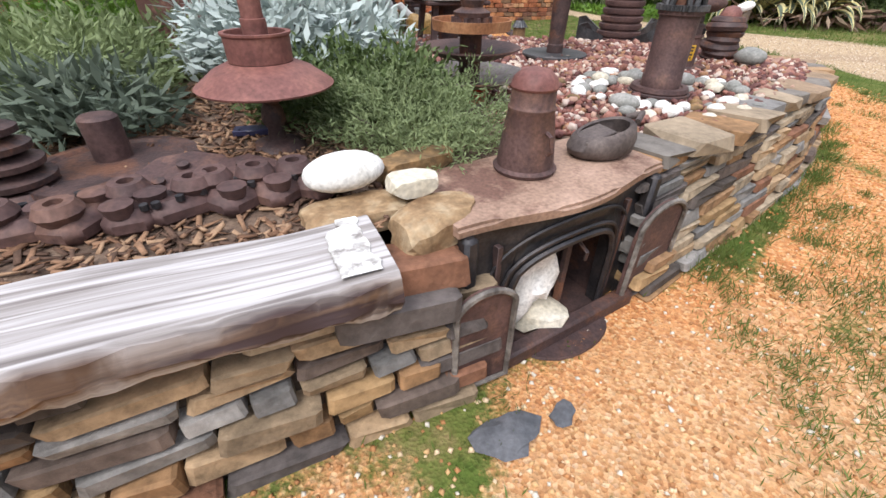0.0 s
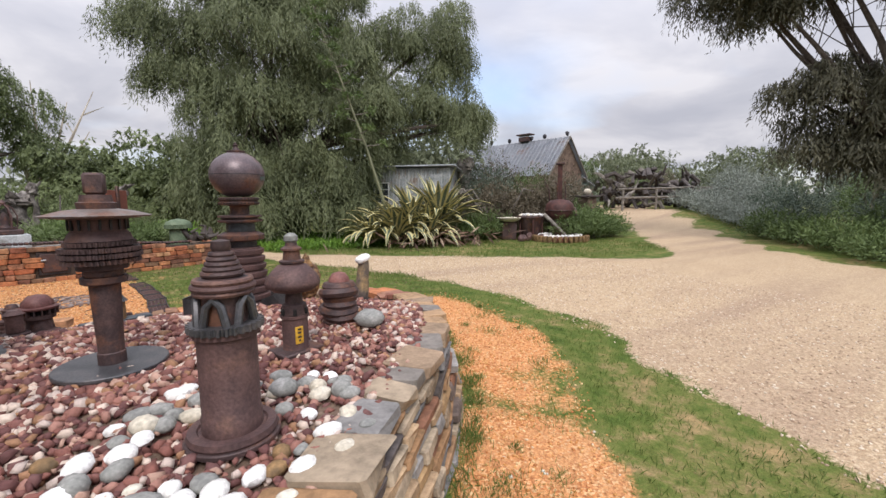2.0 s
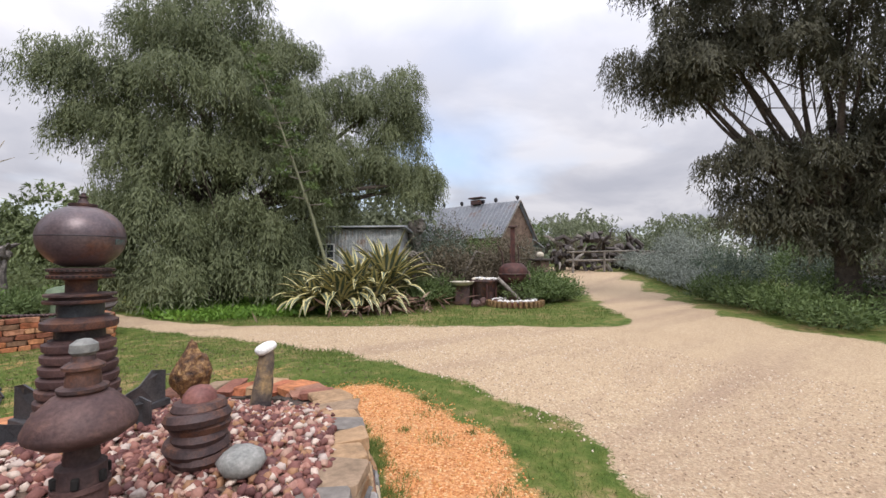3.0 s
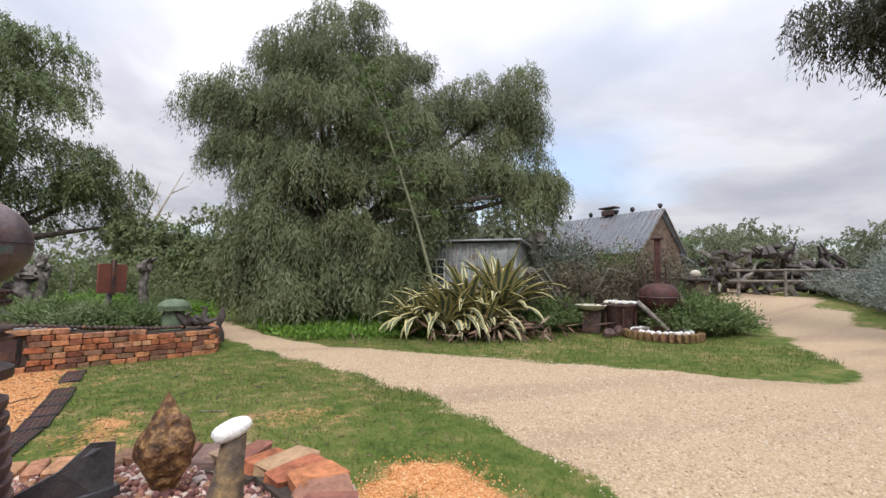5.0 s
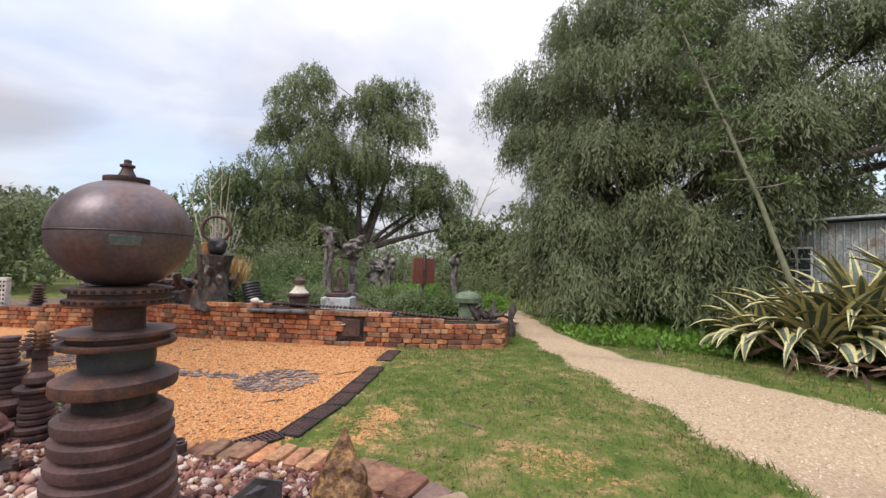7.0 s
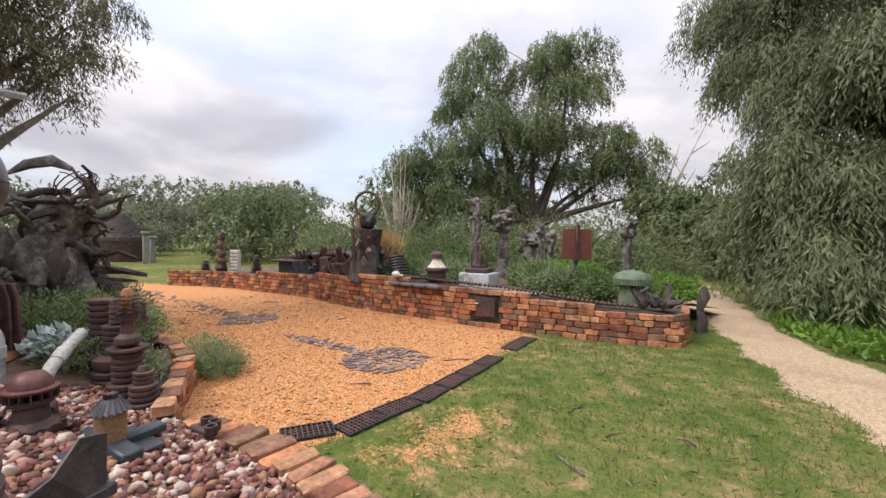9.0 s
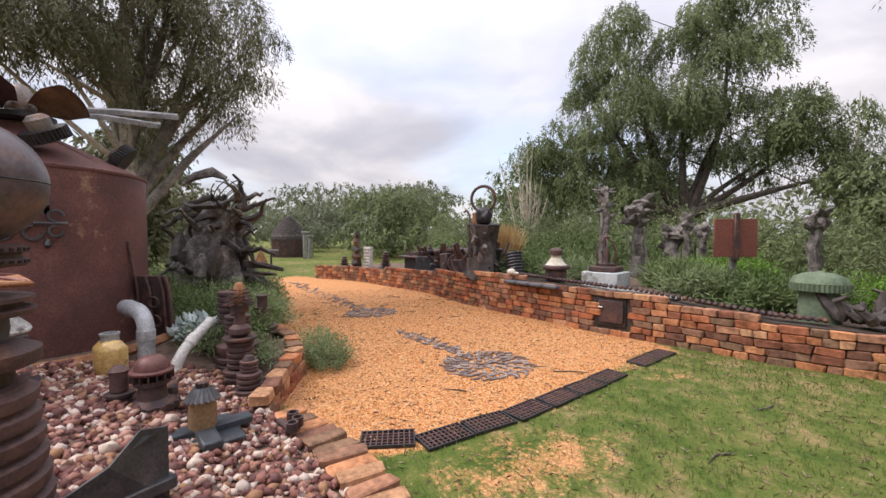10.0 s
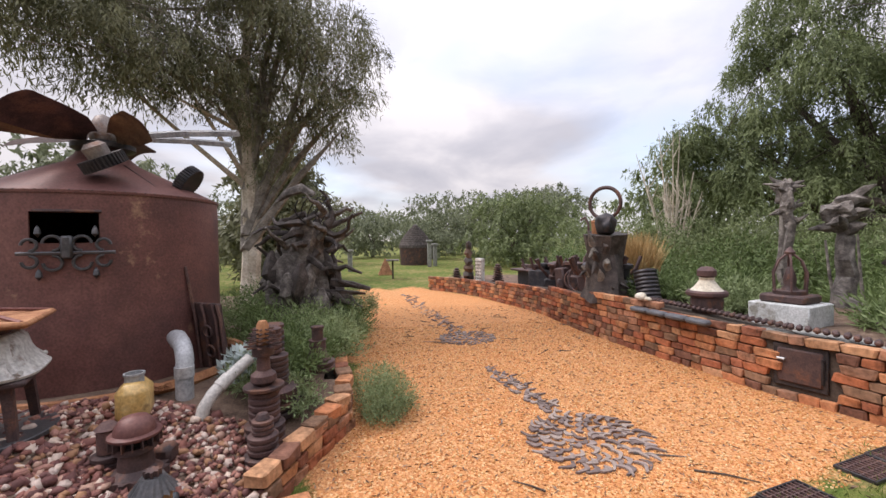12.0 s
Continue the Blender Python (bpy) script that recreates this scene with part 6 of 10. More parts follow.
for i in range(6):
    a = math.pi * i / 3
    # the opening's inner shade is a near-black block set in the column
    part("window", box(0.03, 0.02, 0.035, (0.066 * math.cos(a), 0.066 * math.sin(a), 0.235), 0.003, Matrix.Rotation(a, 4, "Z")), M["shade_fill"], pm)
part("neck", lathe([(0.07, 0.228), (0.068, 0.29), (0.05, 0.30), (0.046, 0.36), (0.07, 0.365)], 24), M["rust_dark"], pm)
part("pot_head", lathe([(0.06, 0.36), (0.11, 0.372), (0.148, 0.40), (0.152, 0.415), (0.152, 0.422), (0.135, 0.462), (0.085, 0.515), (0.06, 0.528)], 34), M["rust_brown"], pm)
part("finial", lathe([(0.062, 0.526), (0.07, 0.535), (0.07, 0.545), (0.05, 0.552), (0.045, 0.60), (0.058, 0.605), (0.058, 0.615), (0.035, 0.63), (0.03, 0.65)], 22), M["rust_dark"], pm)
part("knob", lathe([(0.028, 0.645), (0.04, 0.66), (0.038, 0.685), (0.02, 0.70), (0, 0.704)], 16), M["grey_stone"], pm)

co = thing("coiled_rust_stack", on_bed(2.74, 4.78, 0.0), "stack of clustered dark rust rings with a domed top", "garden ornament")
for i in range(7):
    part("ring", ring(0.085 + 0.012 * ((i * 7) % 3), 0.034, (0.008 * math.sin(i * 2.1), 0.008 * math.cos(i * 3.3), 0.03 + 0.042 * i), 16, 7, Matrix.Rotation(0.12 * math.sin(i), 4, "X")), M["rust_dark"], co)
part("core", lathe([(0.08, 0), (0.08, 0.3)], 14), M["rust_dark"], co)
part("dome", lathe([(0.075, 0.3), (0.07, 0.34), (0.045, 0.372), (0, 0.385)], 20), M["rust_red"], co)

sp = thing("sphere_column", on_bed(2.26, 5.98, -0.02), "tall ribbed iron column crowned by a dark steel sphere", "garden ornament")
Z0 = float(bed_z(2.26, 5.98)) - 0.02
RB = 1.08 - Z0
prof = []
for i in range(9):
    z = RB * i / 9
    r = 0.225 - 0.055 * i / 9
    prof += [(r, z), (r + 0.004, z + RB * 0.03), (r + 0.004, z + RB * 0.065), (r - 0.022, z + RB * 0.082), (r - 0.024, z + RB * 0.1)]
part("ribbed_base", lathe(prof + [(0.13, RB)], 44), M["rust_brown"], sp)
zz = lambda v: v - Z0
part("neck", lathe([(0.125, zz(1.08)), (0.125, zz(1.135)), (0.12, zz(1.14))], 32), M["iron_black"], sp)
part("flange", lathe([(0.12, zz(1.13)), (0.186, zz(1.142)), (0.19, zz(1.15)), (0.19, zz(1.185)), (0.15, zz(1.205)), (0.115, zz(1.215))], 44), M["rust_dark"], sp)
part("drum", lathe([(0.112, zz(1.21)), (0.118, zz(1.25)), (0.115, zz(1.29)), (0.125, zz(1.295))], 36), M["plate_blue"], sp)
part("flange", lathe([(0.12, zz(1.29)), (0.176, zz(1.297)), (0.18, zz(1.303)), (0.18, zz(1.315)), (0.15, zz(1.32)), (0.15, zz(1.335)), (0.178, zz(1.34)), (0.178, zz(1.352)), (0.08, zz(1.36))], 44), M["rust_dark"], sp)
part("neck", lathe([(0.078, zz(1.355)), (0.078, zz(1.43)), (0.1, zz(1.45))], 28), M["rust_dark"], sp)
part("collar", lathe([(0.10, zz(1.44)), (0.16, zz(1.447)), (0.165, zz(1.453)), (0.165, zz(1.468)), (0.15, zz(1.472)), (0.15, zz(1.486)), (0.165, zz(1.49)), (0.165, zz(1.506)), (0.14, zz(1.512))], 44), M["rust_dark"], sp)
for i in range(36):
    a = 2 * math.pi * i / 36
    for z in (1.4605, 1.498):
        # each hole is a near-black block, its shade put into the colour
        part("hole", box(0.006, 0.014, 0.009, (0.1645 * math.cos(a), 0.1645 * math.sin(a), zz(z) - 0.0045), 0.001, Matrix.Rotation(a, 4, "Z")), M["shade_fill"], sp)
ball = [(0.222 * math.sin(math.pi * (0.12 + 0.88 * i / 26)), zz(1.703) - 0.200 * math.cos(math.pi * (0.12 + 0.88 * i / 26))) for i in range(26)] + [(0.0, zz(1.901))]
part("sphere", lathe(ball, 56), M["sphere_steel"], sp, "dark steel sphere with a seam")
part("seam", ring(0.2215, 0.003, (0, 0, zz(1.705)), 56, 6), M["iron_black"], sp)
part("verdigris_patch", box(0.004, 0.085, 0.034, (0.2155 * math.cos(-0.55), 0.2155 * math.sin(-0.55), zz(1.655)), 0.001, Matrix.Rotation(-0.55, 4, "Z") @ Matrix.Rotation(0.12, 4, "Y")), mat("verdigris", [(0.06, 0.09, 0.085), (0.10, 0.15, 0.135)], 12, 0.6, 0, 0.2, stain=(0.115, 0.08, 0.075), stain_scale=12, stain_at=(0.48, 0.58)), sp)
part("finial", lathe([(0.068, zz(1.892)), (0.072, zz(1.898)), (0.072, zz(1.912)), (0.03, zz(1.918)), (0.018, zz(1.945)), (0.018, zz(1.952)), (0.024, zz(1.955)), (0.024, zz(1.962)), (0.012, zz(1.966)), (0.012, zz(1.98)), (0, zz(1.985))], 24), M["rust_dark"], sp)
fins = thing("iron_fins", on_bed(2.26, 5.98, -0.03), "four dark grey bent iron plates set round the column foot", "iron plates")
for k in range(4):
    bm = bmesh.new()
    out = [(0.20, -0.05), (0.58, -0.05), (0.58, 0.26), (0.48, 0.28), (0.36, 0.20), (0.20, 0.14)]
    f = [bm.verts.new((x, 0.05 * (x > 0.45), z)) for x, z in out]
    b = [bm.verts.new((x, 0.05 * (x > 0.45) + 0.012, z)) for x, z in out]
    bm.faces.new(f)
    bm.faces.new(b[::-1])
    for i in range(6):
        j = (i + 1) % 6
        bm.faces.new((f[j], f[i], b[i], b[j]))
    o = part("fin", bm, M["iron_grey"], fins, smooth=False)
    o.matrix_basis = pose(0, 0, 0, 0, 0, 30 + 90 * k)
    o = part("foot_bar", box(0.4, 0.07, 0.05, (0.4, 0.05, 0), 0.006), M["iron_grey"], fins)
    o.matrix_basis = pose(0, 0, 0, 0, 0, 30 + 90 * k)

lc = thing("lantern_column", on_bed(1.46, 4.65, 0.03), "lantern of stacked gears and a pale disc roof on a pipe post", "garden ornament")
part("base_disc", lathe(disc(0.25, 0, 0.022), 40), M["iron_grey"], lc)
part("post", lathe([(0.062, 0.02), (0.062, 0.08), (0.057, 0.085), (0.068, 0.44), (0.09, 0.45)], 26), M["rust_dark"], lc)
for z, r in [(0.45, 0.10), (0.485, 0.085), (0.52, 0.11)]:
    part("collar", lathe(disc(r, z, z + 0.035), 28), M["rust_dark"], lc)
for i, r in enumerate((0.165, 0.175, 0.172, 0.15)):
    part("gear", gear(r, 0.555 + 0.03 * i, 0.577 + 0.03 * i, 44, 0.01), M["rust_dark"], lc)
part("drum", lathe([(0.14, 0.67), (0.13, 0.70), (0.115, 0.72), (0.12, 0.78)], 30), M["rust_brown"], lc)
for i in range(18):
    a = 2 * math.pi * i / 18
    part("vent_bar", box(0.008, 0.012, 0.055, (0.122 * math.cos(a), 0.122 * math.sin(a), 0.725), 0.002, Matrix.Rotation(a, 4, "Z")), M["iron_black"], lc)
part("roof", lathe([(0.1, 0.775), (0.225, 0.79), (0.23, 0.797), (0.14, 0.822), (0.085, 0.83)], 40), M["disc_grey"], lc, "pale rusty disc roof")
part("cap", lathe([(0.08, 0.828), (0.085, 0.86), (0.07, 0.865), (0.065, 0.90)], 24), M["rust_dark"], lc)
part("finial", box(0.09, 0.07, 0.11, (0, 0, 0.9), 0.012), M["rust_dark"], lc)

pg = thing("pagoda_lantern", on_bed(0.56, 5.22, 0.0), "pagoda-like lantern with rusty roof, white enamel body and four legs", "garden ornament", rz=25)
part("base_disc", lathe(disc(0.36, 0, 0.03), 36), M["iron_grey"], pg)
part("burner", lathe([(0.09, 0.02), (0.09, 0.22), (0.12, 0.25), (0.12, 0.33)], 22), M["rust_dark"], pg)
for i in range(4):
    a = math.pi / 4 + math.pi / 2 * i
    part("leg", tube([(0.30 * math.cos(a), 0.30 * math.sin(a), 0.02), (0.26 * math.cos(a), 0.26 * math.sin(a), 0.34)], [0.03, 0.036], 4), M["rust_dark"], pg)
part("shelf", box(0.56, 0.56, 0.035, (0, 0, 0.33), 0.01), M["rust_dark"], pg)
bm = bmesh.new()
secs = []
for s, z in [(0.31, 0.37), (0.315, 0.385), (0.27, 0.43), (0.235, 0.50), (0.22, 0.56), (0.19, 0.60)]:
    secs.append([bm.verts.new((s * math.copysign(abs(math.cos(a)) ** 0.55, math.cos(a)), s * math.copysign(abs(math.sin(a)) ** 0.55, math.sin(a)), z)) for a in (2 * math.pi * i / 32 for i in range(32))])
for a, b in zip(secs, secs[1:]):
    for k in range(32):
        bm.faces.new((a[k], a[(k + 1) % 32], b[(k + 1) % 32], b[k]))
bm.faces.new(secs[0][::-1])
bm.faces.new(secs[-1])
part("enamel_body", bm, M["white_enamel"], pg, "flared white enamel body")
for i in range(4):
    a = math.pi / 4 + math.pi / 2 * i
    part("scroll_foot", tube([(0.25 * math.cos(a), 0.25 * math.sin(a), 0.56), (0.28 * math.cos(a), 0.28 * math.sin(a), 0.46), (0.34 * math.cos(a), 0.34 * math.sin(a), 0.40), (0.37 * math.cos(a), 0.37 * math.sin(a), 0.41)], [0.02, 0.022, 0.024, 0.014], 7), M["white_enamel"], pg)
part("neck", lathe([(0.17, 0.59), (0.17, 0.66)], 24), M["rust_dark"], pg)
bm = bmesh.new()
for s, z in [(0.36, 0.655), (0.37, 0.675), (0.20, 0.70)]:
    pass
part("roof", box(0.62, 0.62, 0.035, (0, 0, 0.655), 0.014), M["rust_orange"], pg, "flat rust-orange square roof")
for i in range(4):
    o = part("roof_rib", tube([(0.12, 0.0, 0.73), (0.39, 0, 0.685)], 0.012, 6), M["rust_red"], pg)
    o.matrix_basis = pose(0, 0, 0, 0, 0, 45 + 90 * i)
part("dome", lathe([(0.12, 0.688), (0.115, 0.72), (0.08, 0.76), (0.0, 0.775)], 24), M["rust_red"], pg)

# ornaments at the north end of the bed
dv = thing("domed_vent", on_bed(0.84, 6.22, 0.0), "rust-red domed vent with slotted collar on a flanged foot", "garden ornament")
part("foot", gear(0.15, 0.0, 0.04, 14, 0.02), M["rust_dark"], dv)
part("body", lathe([(0.12, 0.04), (0.085, 0.07), (0.075, 0.15), (0.1, 0.16), (0.1, 0.19)], 26), M["rust_dark"], dv)
for i in range(16):
    a = 2 * math.pi * i / 16
    part("slat", box(0.04, 0.006, 0.05, (0.10 * math.cos(a), 0.10 * math.sin(a), 0.185), 0.001, Matrix.Rotation(a, 4, "Z")), M["rust_dark"], dv)
# near-black core paints the shade behind the slats
part("core", lathe([(0.07, 0.18), (0.07, 0.25)], 18), M["shade_fill"], dv)
part("dome", lathe([(0.112, 0.228), (0.122, 0.238), (0.122, 0.248), (0.098, 0.256), (0.092, 0.29), (0.06, 0.33), (0.0, 0.345)], 34), M["dome_maroon"], dv)
part("pump_casting", box(0.12, 0.09, 0.10, (-0.16, 0.07, 0), 0.02), M["rust_dark"], dv)

cy = thing("crown_cylinder", on_bed(1.27, 6.53, 0.0), "ochre cylinder with fluted iron crown on a blue-grey star base", "garden ornament", rz=15)
bm = bmesh.new()
for k in range(4):
    box(0.22, 0.10, 0.05, (0.15 * math.cos(k * math.pi / 2), 0.15 * math.sin(k * math.pi / 2), 0.012), 0.01, Matrix.Rotation(k * math.pi / 2, 4, "Z"), bm)
box(0.40, 0.36, 0.02, (0, 0, 0), 0.005, bm=bm)
part("star_base", bm, M["plate_blue"], cy, "blue-grey ribbed plate")
part("cylinder", lathe([(0.072, 0.015), (0.072, 0.225)], 30), mat("ochre_iron", [(0.20, 0.12, 0.06), (0.27, 0.17, 0.085)], 8, 0.7, 0.1, 0.2), cy, "ochre-brown cylinder")
bm = bmesh.new()
lo, hi = [], []
for i in range(36):
    a = 2 * math.pi * i / 36
    r = 0.098 if i % 2 else 0.085
    lo.append(bm.verts.new((r * math.cos(a), r * math.sin(a), 0.222 - 0.008 * (i % 2))))
    hi.append(bm.verts.new((0.045 * math.cos(a), 0.045 * math.sin(a), 0.285)))
for i in range(36):
    bm.faces.new((lo[i], lo[(i + 1) % 36], hi[(i + 1) % 36], hi[i]))
bm.faces.new(lo[::-1])
bm.faces.new(hi)
part("crown", bm, M["iron_grey"], cy, smooth=False)
part("knob", gear(0.035, 0.284, 0.31, 8, 0.012), M["rust_dark"], cy)

jug = thing("clay_jug", on_bed(0.20, 5.86, -0.02), "mottled amber glazed square jug with a metal ring neck", "jug", rz=20)
bm = box(0.29, 0.19, 0.27, bevel=0.055)
bmesh.ops.bevel(bm, geom=[e for e in bm.edges], offset=0.008, segments=1, affect="EDGES")
part("body", bm, M["jug"], jug, angle=60)
part("neck", lathe([(0.055, 0.25), (0.055, 0.30), (0.062, 0.305), (0.062, 0.32), (0.05, 0.32), (0.05, 0.27)], 22), M["galv"], jug)
el = thing("elbow_pipe", on_bed(-0.13, 6.02, -0.04), "grey galvanised elbow pipe bending to the rusty tank", "pipe", rz=0)
bend = [(0.0, 0.0, 0.0), (0, 0, 0.26)] + [(-0.02 - 0.15 * (1 - math.cos(a)), -0.10 * (1 - math.cos(a)), 0.26 + 0.17 * math.sin(a)) for a in (0.3, 0.6, 0.9, 1.2, 1.45)] + [(-0.3, -0.2, 0.44)]
part("pipe", tube(bend, 0.062, 18), M["galv"], el)
part("joint", tube([(0, 0, 0.20), (0, 0, 0.28)], 0.068, 18), M["galv"], el)
part("joint", tube([(-0.2, -0.12, 0.42), (-0.27, -0.17, 0.44)], 0.067, 18), M["galv"], el)
w2 = thing("white_bent_pipe", on_bed(0.16, 6.25, -0.03), "dirty white plastic pipe with bend rising from the pebbles", "pipe")
part("pipe", tube([(0, 0, 0), (-0.01, 0.02, 0.10), (-0.06, 0.06, 0.18), (-0.14, 0.12, 0.25), (-0.30, 0.24, 0.36)], 0.043, 16), M["pvc"], w2)
part("joint", tube([(-0.10, 0.09, 0.215), (-0.16, 0.135, 0.265)], 0.049, 16), M["pvc"], w2)
bur = thing("pipe_bundle", on_bed(-0.12, 5.78, 0.0), "bundle of short rusty rods behind the jug", "iron rods", rz=60)
for k in range(7):
    part("rod", tube([(-0.1, 0.02 * (k % 4), 0.04 + 0.022 * (k // 4)), (0.12, 0.02 * (k % 4), 0.05 + 0.022 * (k // 4))], 0.011, 6), M["rust_orange"], bur)


def stack_column(loc, segs, label, name="ring_column", rz=0.0):
    t = thing(name, loc, label, "garden ornament", rz=rz)
    for nm, prof, mt in segs:
        part(nm, lathe(prof, 26), M[mt], t)
    return t


def ribs(r, z0, n, step, d=0.012):
    p = []
    for i in range(n):
        z = z0 + i * step
        p += [(r - d, z), (r, z + step * 0.2), (r, z + step * 0.7), (r - d, z + step * 0.85)]
    return p


tw = stack_column(on_bed(0.30, 6.72, -0.02), [("foot", ribs(0.13, 0, 3, 0.05), "rust_dark"), ("body", ribs(0.10, 0.15, 5, 0.045), "rust_brown"), ("ledge", disc(0.13, 0.375, 0.40), "rust_dark"), ("bulb", [(0.05, 0.40), (0.085, 0.43), (0.08, 0.47), (0.045, 0.50), (0.04, 0.60), (0.05, 0.61)], "rust_brown"), ("drum", [(0.07, 0.60), (0.072, 0.66), (0.05, 0.67)], "rust_dark")], "tall rusty column of ribbed rings, bulb and spiked plates", "spiked_column")
for i in range(5):
    o = part("spike_plate", gear(0.12 - 0.012 * i, 0.66 + 0.028 * i, 0.668 + 0.028 * i, 9, 0.05), M["rust_dark"], tw)
part("tip", lathe([(0.04, 0.66), (0.04, 0.80), (0.025, 0.83), (0, 0.835)], 14), M["rust_orange"], tw)
stack_column(on_bed(-0.02, 6.70, -0.02), [("foot", ribs(0.18, 0, 2, 0.06), "rust_dark"), ("dish", [(0.15, 0.12), (0.17, 0.15), (0.17, 0.2), (0.1, 0.23)], "rust_brown"), ("body", ribs(0.105, 0.22, 6, 0.04), "rust_dark"), ("top", ribs(0.06, 0.46, 5, 0.04), "rust_brown")], "rusty column of wide dish and stacked rings")
stack_column(on_bed(-0.30, 6.62, -0.02), [("foot", ribs(0.14, 0, 3, 0.05), "rust_dark"), ("body", ribs(0.09, 0.15, 8, 0.05), "rust_dark")], "dark column of stacked rusty rings")
stack_column(on_bed(0.55, 6.78, -0.01), [("foot", ribs(0.115, 0, 2, 0.035), "rust_dark"), ("cone", ribs(0.09, 0.07, 3, 0.04) + ribs(0.065, 0.19, 3, 0.03), "rust_brown"), ("tip", [(0.045, 0.28), (0.03, 0.31), (0, 0.315)], "rust_dark")], "small rusty cone of rings beside the bricks", "ring_cone")
stack_column(on_bed(-0.62, 6.92, -0.03), [("foot", ribs(0.15, 0, 2, 0.045), "rust_brown"), ("body", [(0.11, 0.09), (0.085, 0.14), (0.075, 0.16), (0.07, 0.26), (0.08, 0.27)], "rust_brown"), ("mouth", [(0.05, 0.26), (0.05, 0.37), (0.058, 0.375), (0.058, 0.39), (0.04, 0.39)], "rust_dark")], "rusty valve body with open pipe mouth on bricks", "valve_body")
stack_column(on_bed(0.75, 6.03, -0.01), [("foot", ribs(0.08, 0, 2, 0.04), "rust_dark"), ("body", [(0.05, 0.08), (0.05, 0.2), (0.06, 0.21), (0.03, 0.24)], "rust_brown")], "small rusty ring post in the pebbles", "ring_post")
nut = thing("twin_cup_casting", (1.22, 6.98, 0.31), "rusty casting with two cups lying on the brick edging", "iron casting", rz=20)
part("bar", box(0.2, 0.05, 0.04, bevel=0.012), M["rust_dark"], nut)
for x, y in ((-0.05, 0.07), (0.04, 0.06), (0.09, 0.0)):
    part("cup", lathe([(0.036, 0), (0.038, 0.06), (0.026, 0.06), (0.026, 0.02)], 14, off=(x, y, 0.01)), M["rust_dark"], nut)

# ring of cobbles round the gear column
random.seed(77)
for k in range(30):
    a, r_ = k * 2.399, 0.24 + 0.27 * math.sqrt((k + 0.5) / 30)
    mt = ("white_stone", "grey_stone", "white_stone", "cream_stone", "grey_stone")[k % 5]
    c = thing("cobble", on_bed(1.93 + r_ * math.cos(a), 3.58 + r_ * math.sin(a), 0.006), {"white_stone": "rounded white cobble on the pink pebbles", "grey_stone": "rounded grey cobble on the pink pebbles"}.get(mt, "rounded tan cobble on the pink pebbles"), "stone", "cobbles round the iron column", rz=random.uniform(0, 360))
    w = random.uniform(0.07, 0.12)
    part("body", rock(w, w * 0.75, w * 0.55, 700 + k, 2, 0.12), M[mt], c)
# standing stones and cobbles
bs = thing("standing_stone", on_bed(2.93, 6.45, -0.03), "jagged brown standing stone in the pebbles", "stone")
bm = rock(0.21, 0.15, 0.52, 23, 4, 0.2)
for v in bm.verts:
    h_ = v.co.z / 0.52
    k_ = 0.62 + 0.75 * math.sin(math.pi * min(1.0, h_ * 0.95)) ** 0.8 * (1.0 if h_ < 0.62 else 1.0 - 0.5 * (h_ - 0.62) / 0.38)
    v.co.x, v.co.y = v.co.x * k_ + 0.03 * (h_ - 0.5), v.co.y * k_
    v.co += v.normal * 0.012 * noise.noise(v.co * 26)
part("body", bm, M["gold_rock"], bs, smooth=False)
cs = thing("post_stone", on_bed(3.30, 5.78, -0.03), "mottled upright stone post capped by a tilted white stone", "stone")
bm = bmesh.new()
rows_ = []
for i in range(12):
    h_ = i / 11
    rows_.append([bm.verts.new((0.02 - 0.05 * (1 - h_) + (0.085 - 0.035 * h_) * math.cos(2 * math.pi * j / 14) * (1 + 0.18 * noise.noise(Vector((j % 14, h_ * 3, 2)))), (0.07 - 0.025 * h_) * math.sin(2 * math.pi * j / 14) * (1 + 0.18 * noise.noise(Vector((j % 14, h_ * 3, 7)))), 0.47 * h_)) for j in range(14)])
for p_, q_ in zip(rows_, rows_[1:]):
    for j in range(14):
        bm.faces.new((p_[j], p_[(j + 1) % 14], q_[(j + 1) % 14], q_[j]))
bm.faces.new(rows_[0][::-1])
bm.faces.new(rows_[-1])
part("body", bm, mat("mottled_stone", [(0.05, 0.042, 0.042), (0.13, 0.10, 0.075), (0.36, 0.24, 0.11)], 7, 0.8, 0, 0.6, 40, bump_dist=0.02), cs)
part("white_cap", rock(0.17, 0.12, 0.085, 31, 3, 0.08), M["white_stone"], cs, "smooth white stone").matrix_basis = pose(0.02, 0, 0.455, 0, -16, 20)
rng_c = random.Random(4)
cob = []
for k in range(46):
    a = rng_c.uniform(0, 2 * math.pi)
    r = rng_c.uniform(0.23, 0.56)
    cob.append((1.93 + r * math.cos(a), 3.55 + r * math.sin(a), rng_c.uniform(0.05, 0.10), rng_c.choice(["white_stone", "white_stone", "grey_stone", "grey_stone", "cream_stone", "brown_stone"])))
cob += [(2.36, 3.86, 0.15, "white_stone"), (2.16, 3.84, 0.12, "grey_stone"), (2.42, 3.66, 0.14, "grey_stone"), (2.06, 3.90, 0.12, "white_stone"), (2.87, 4.55, 0.2, "grey_stone"), (3.0, 5.55, 0.1, "rust_orange"), (1.6, 3.42, 0.14, "white_stone"), (1.66, 3.25, 0.13, "grey_stone")]
done = []
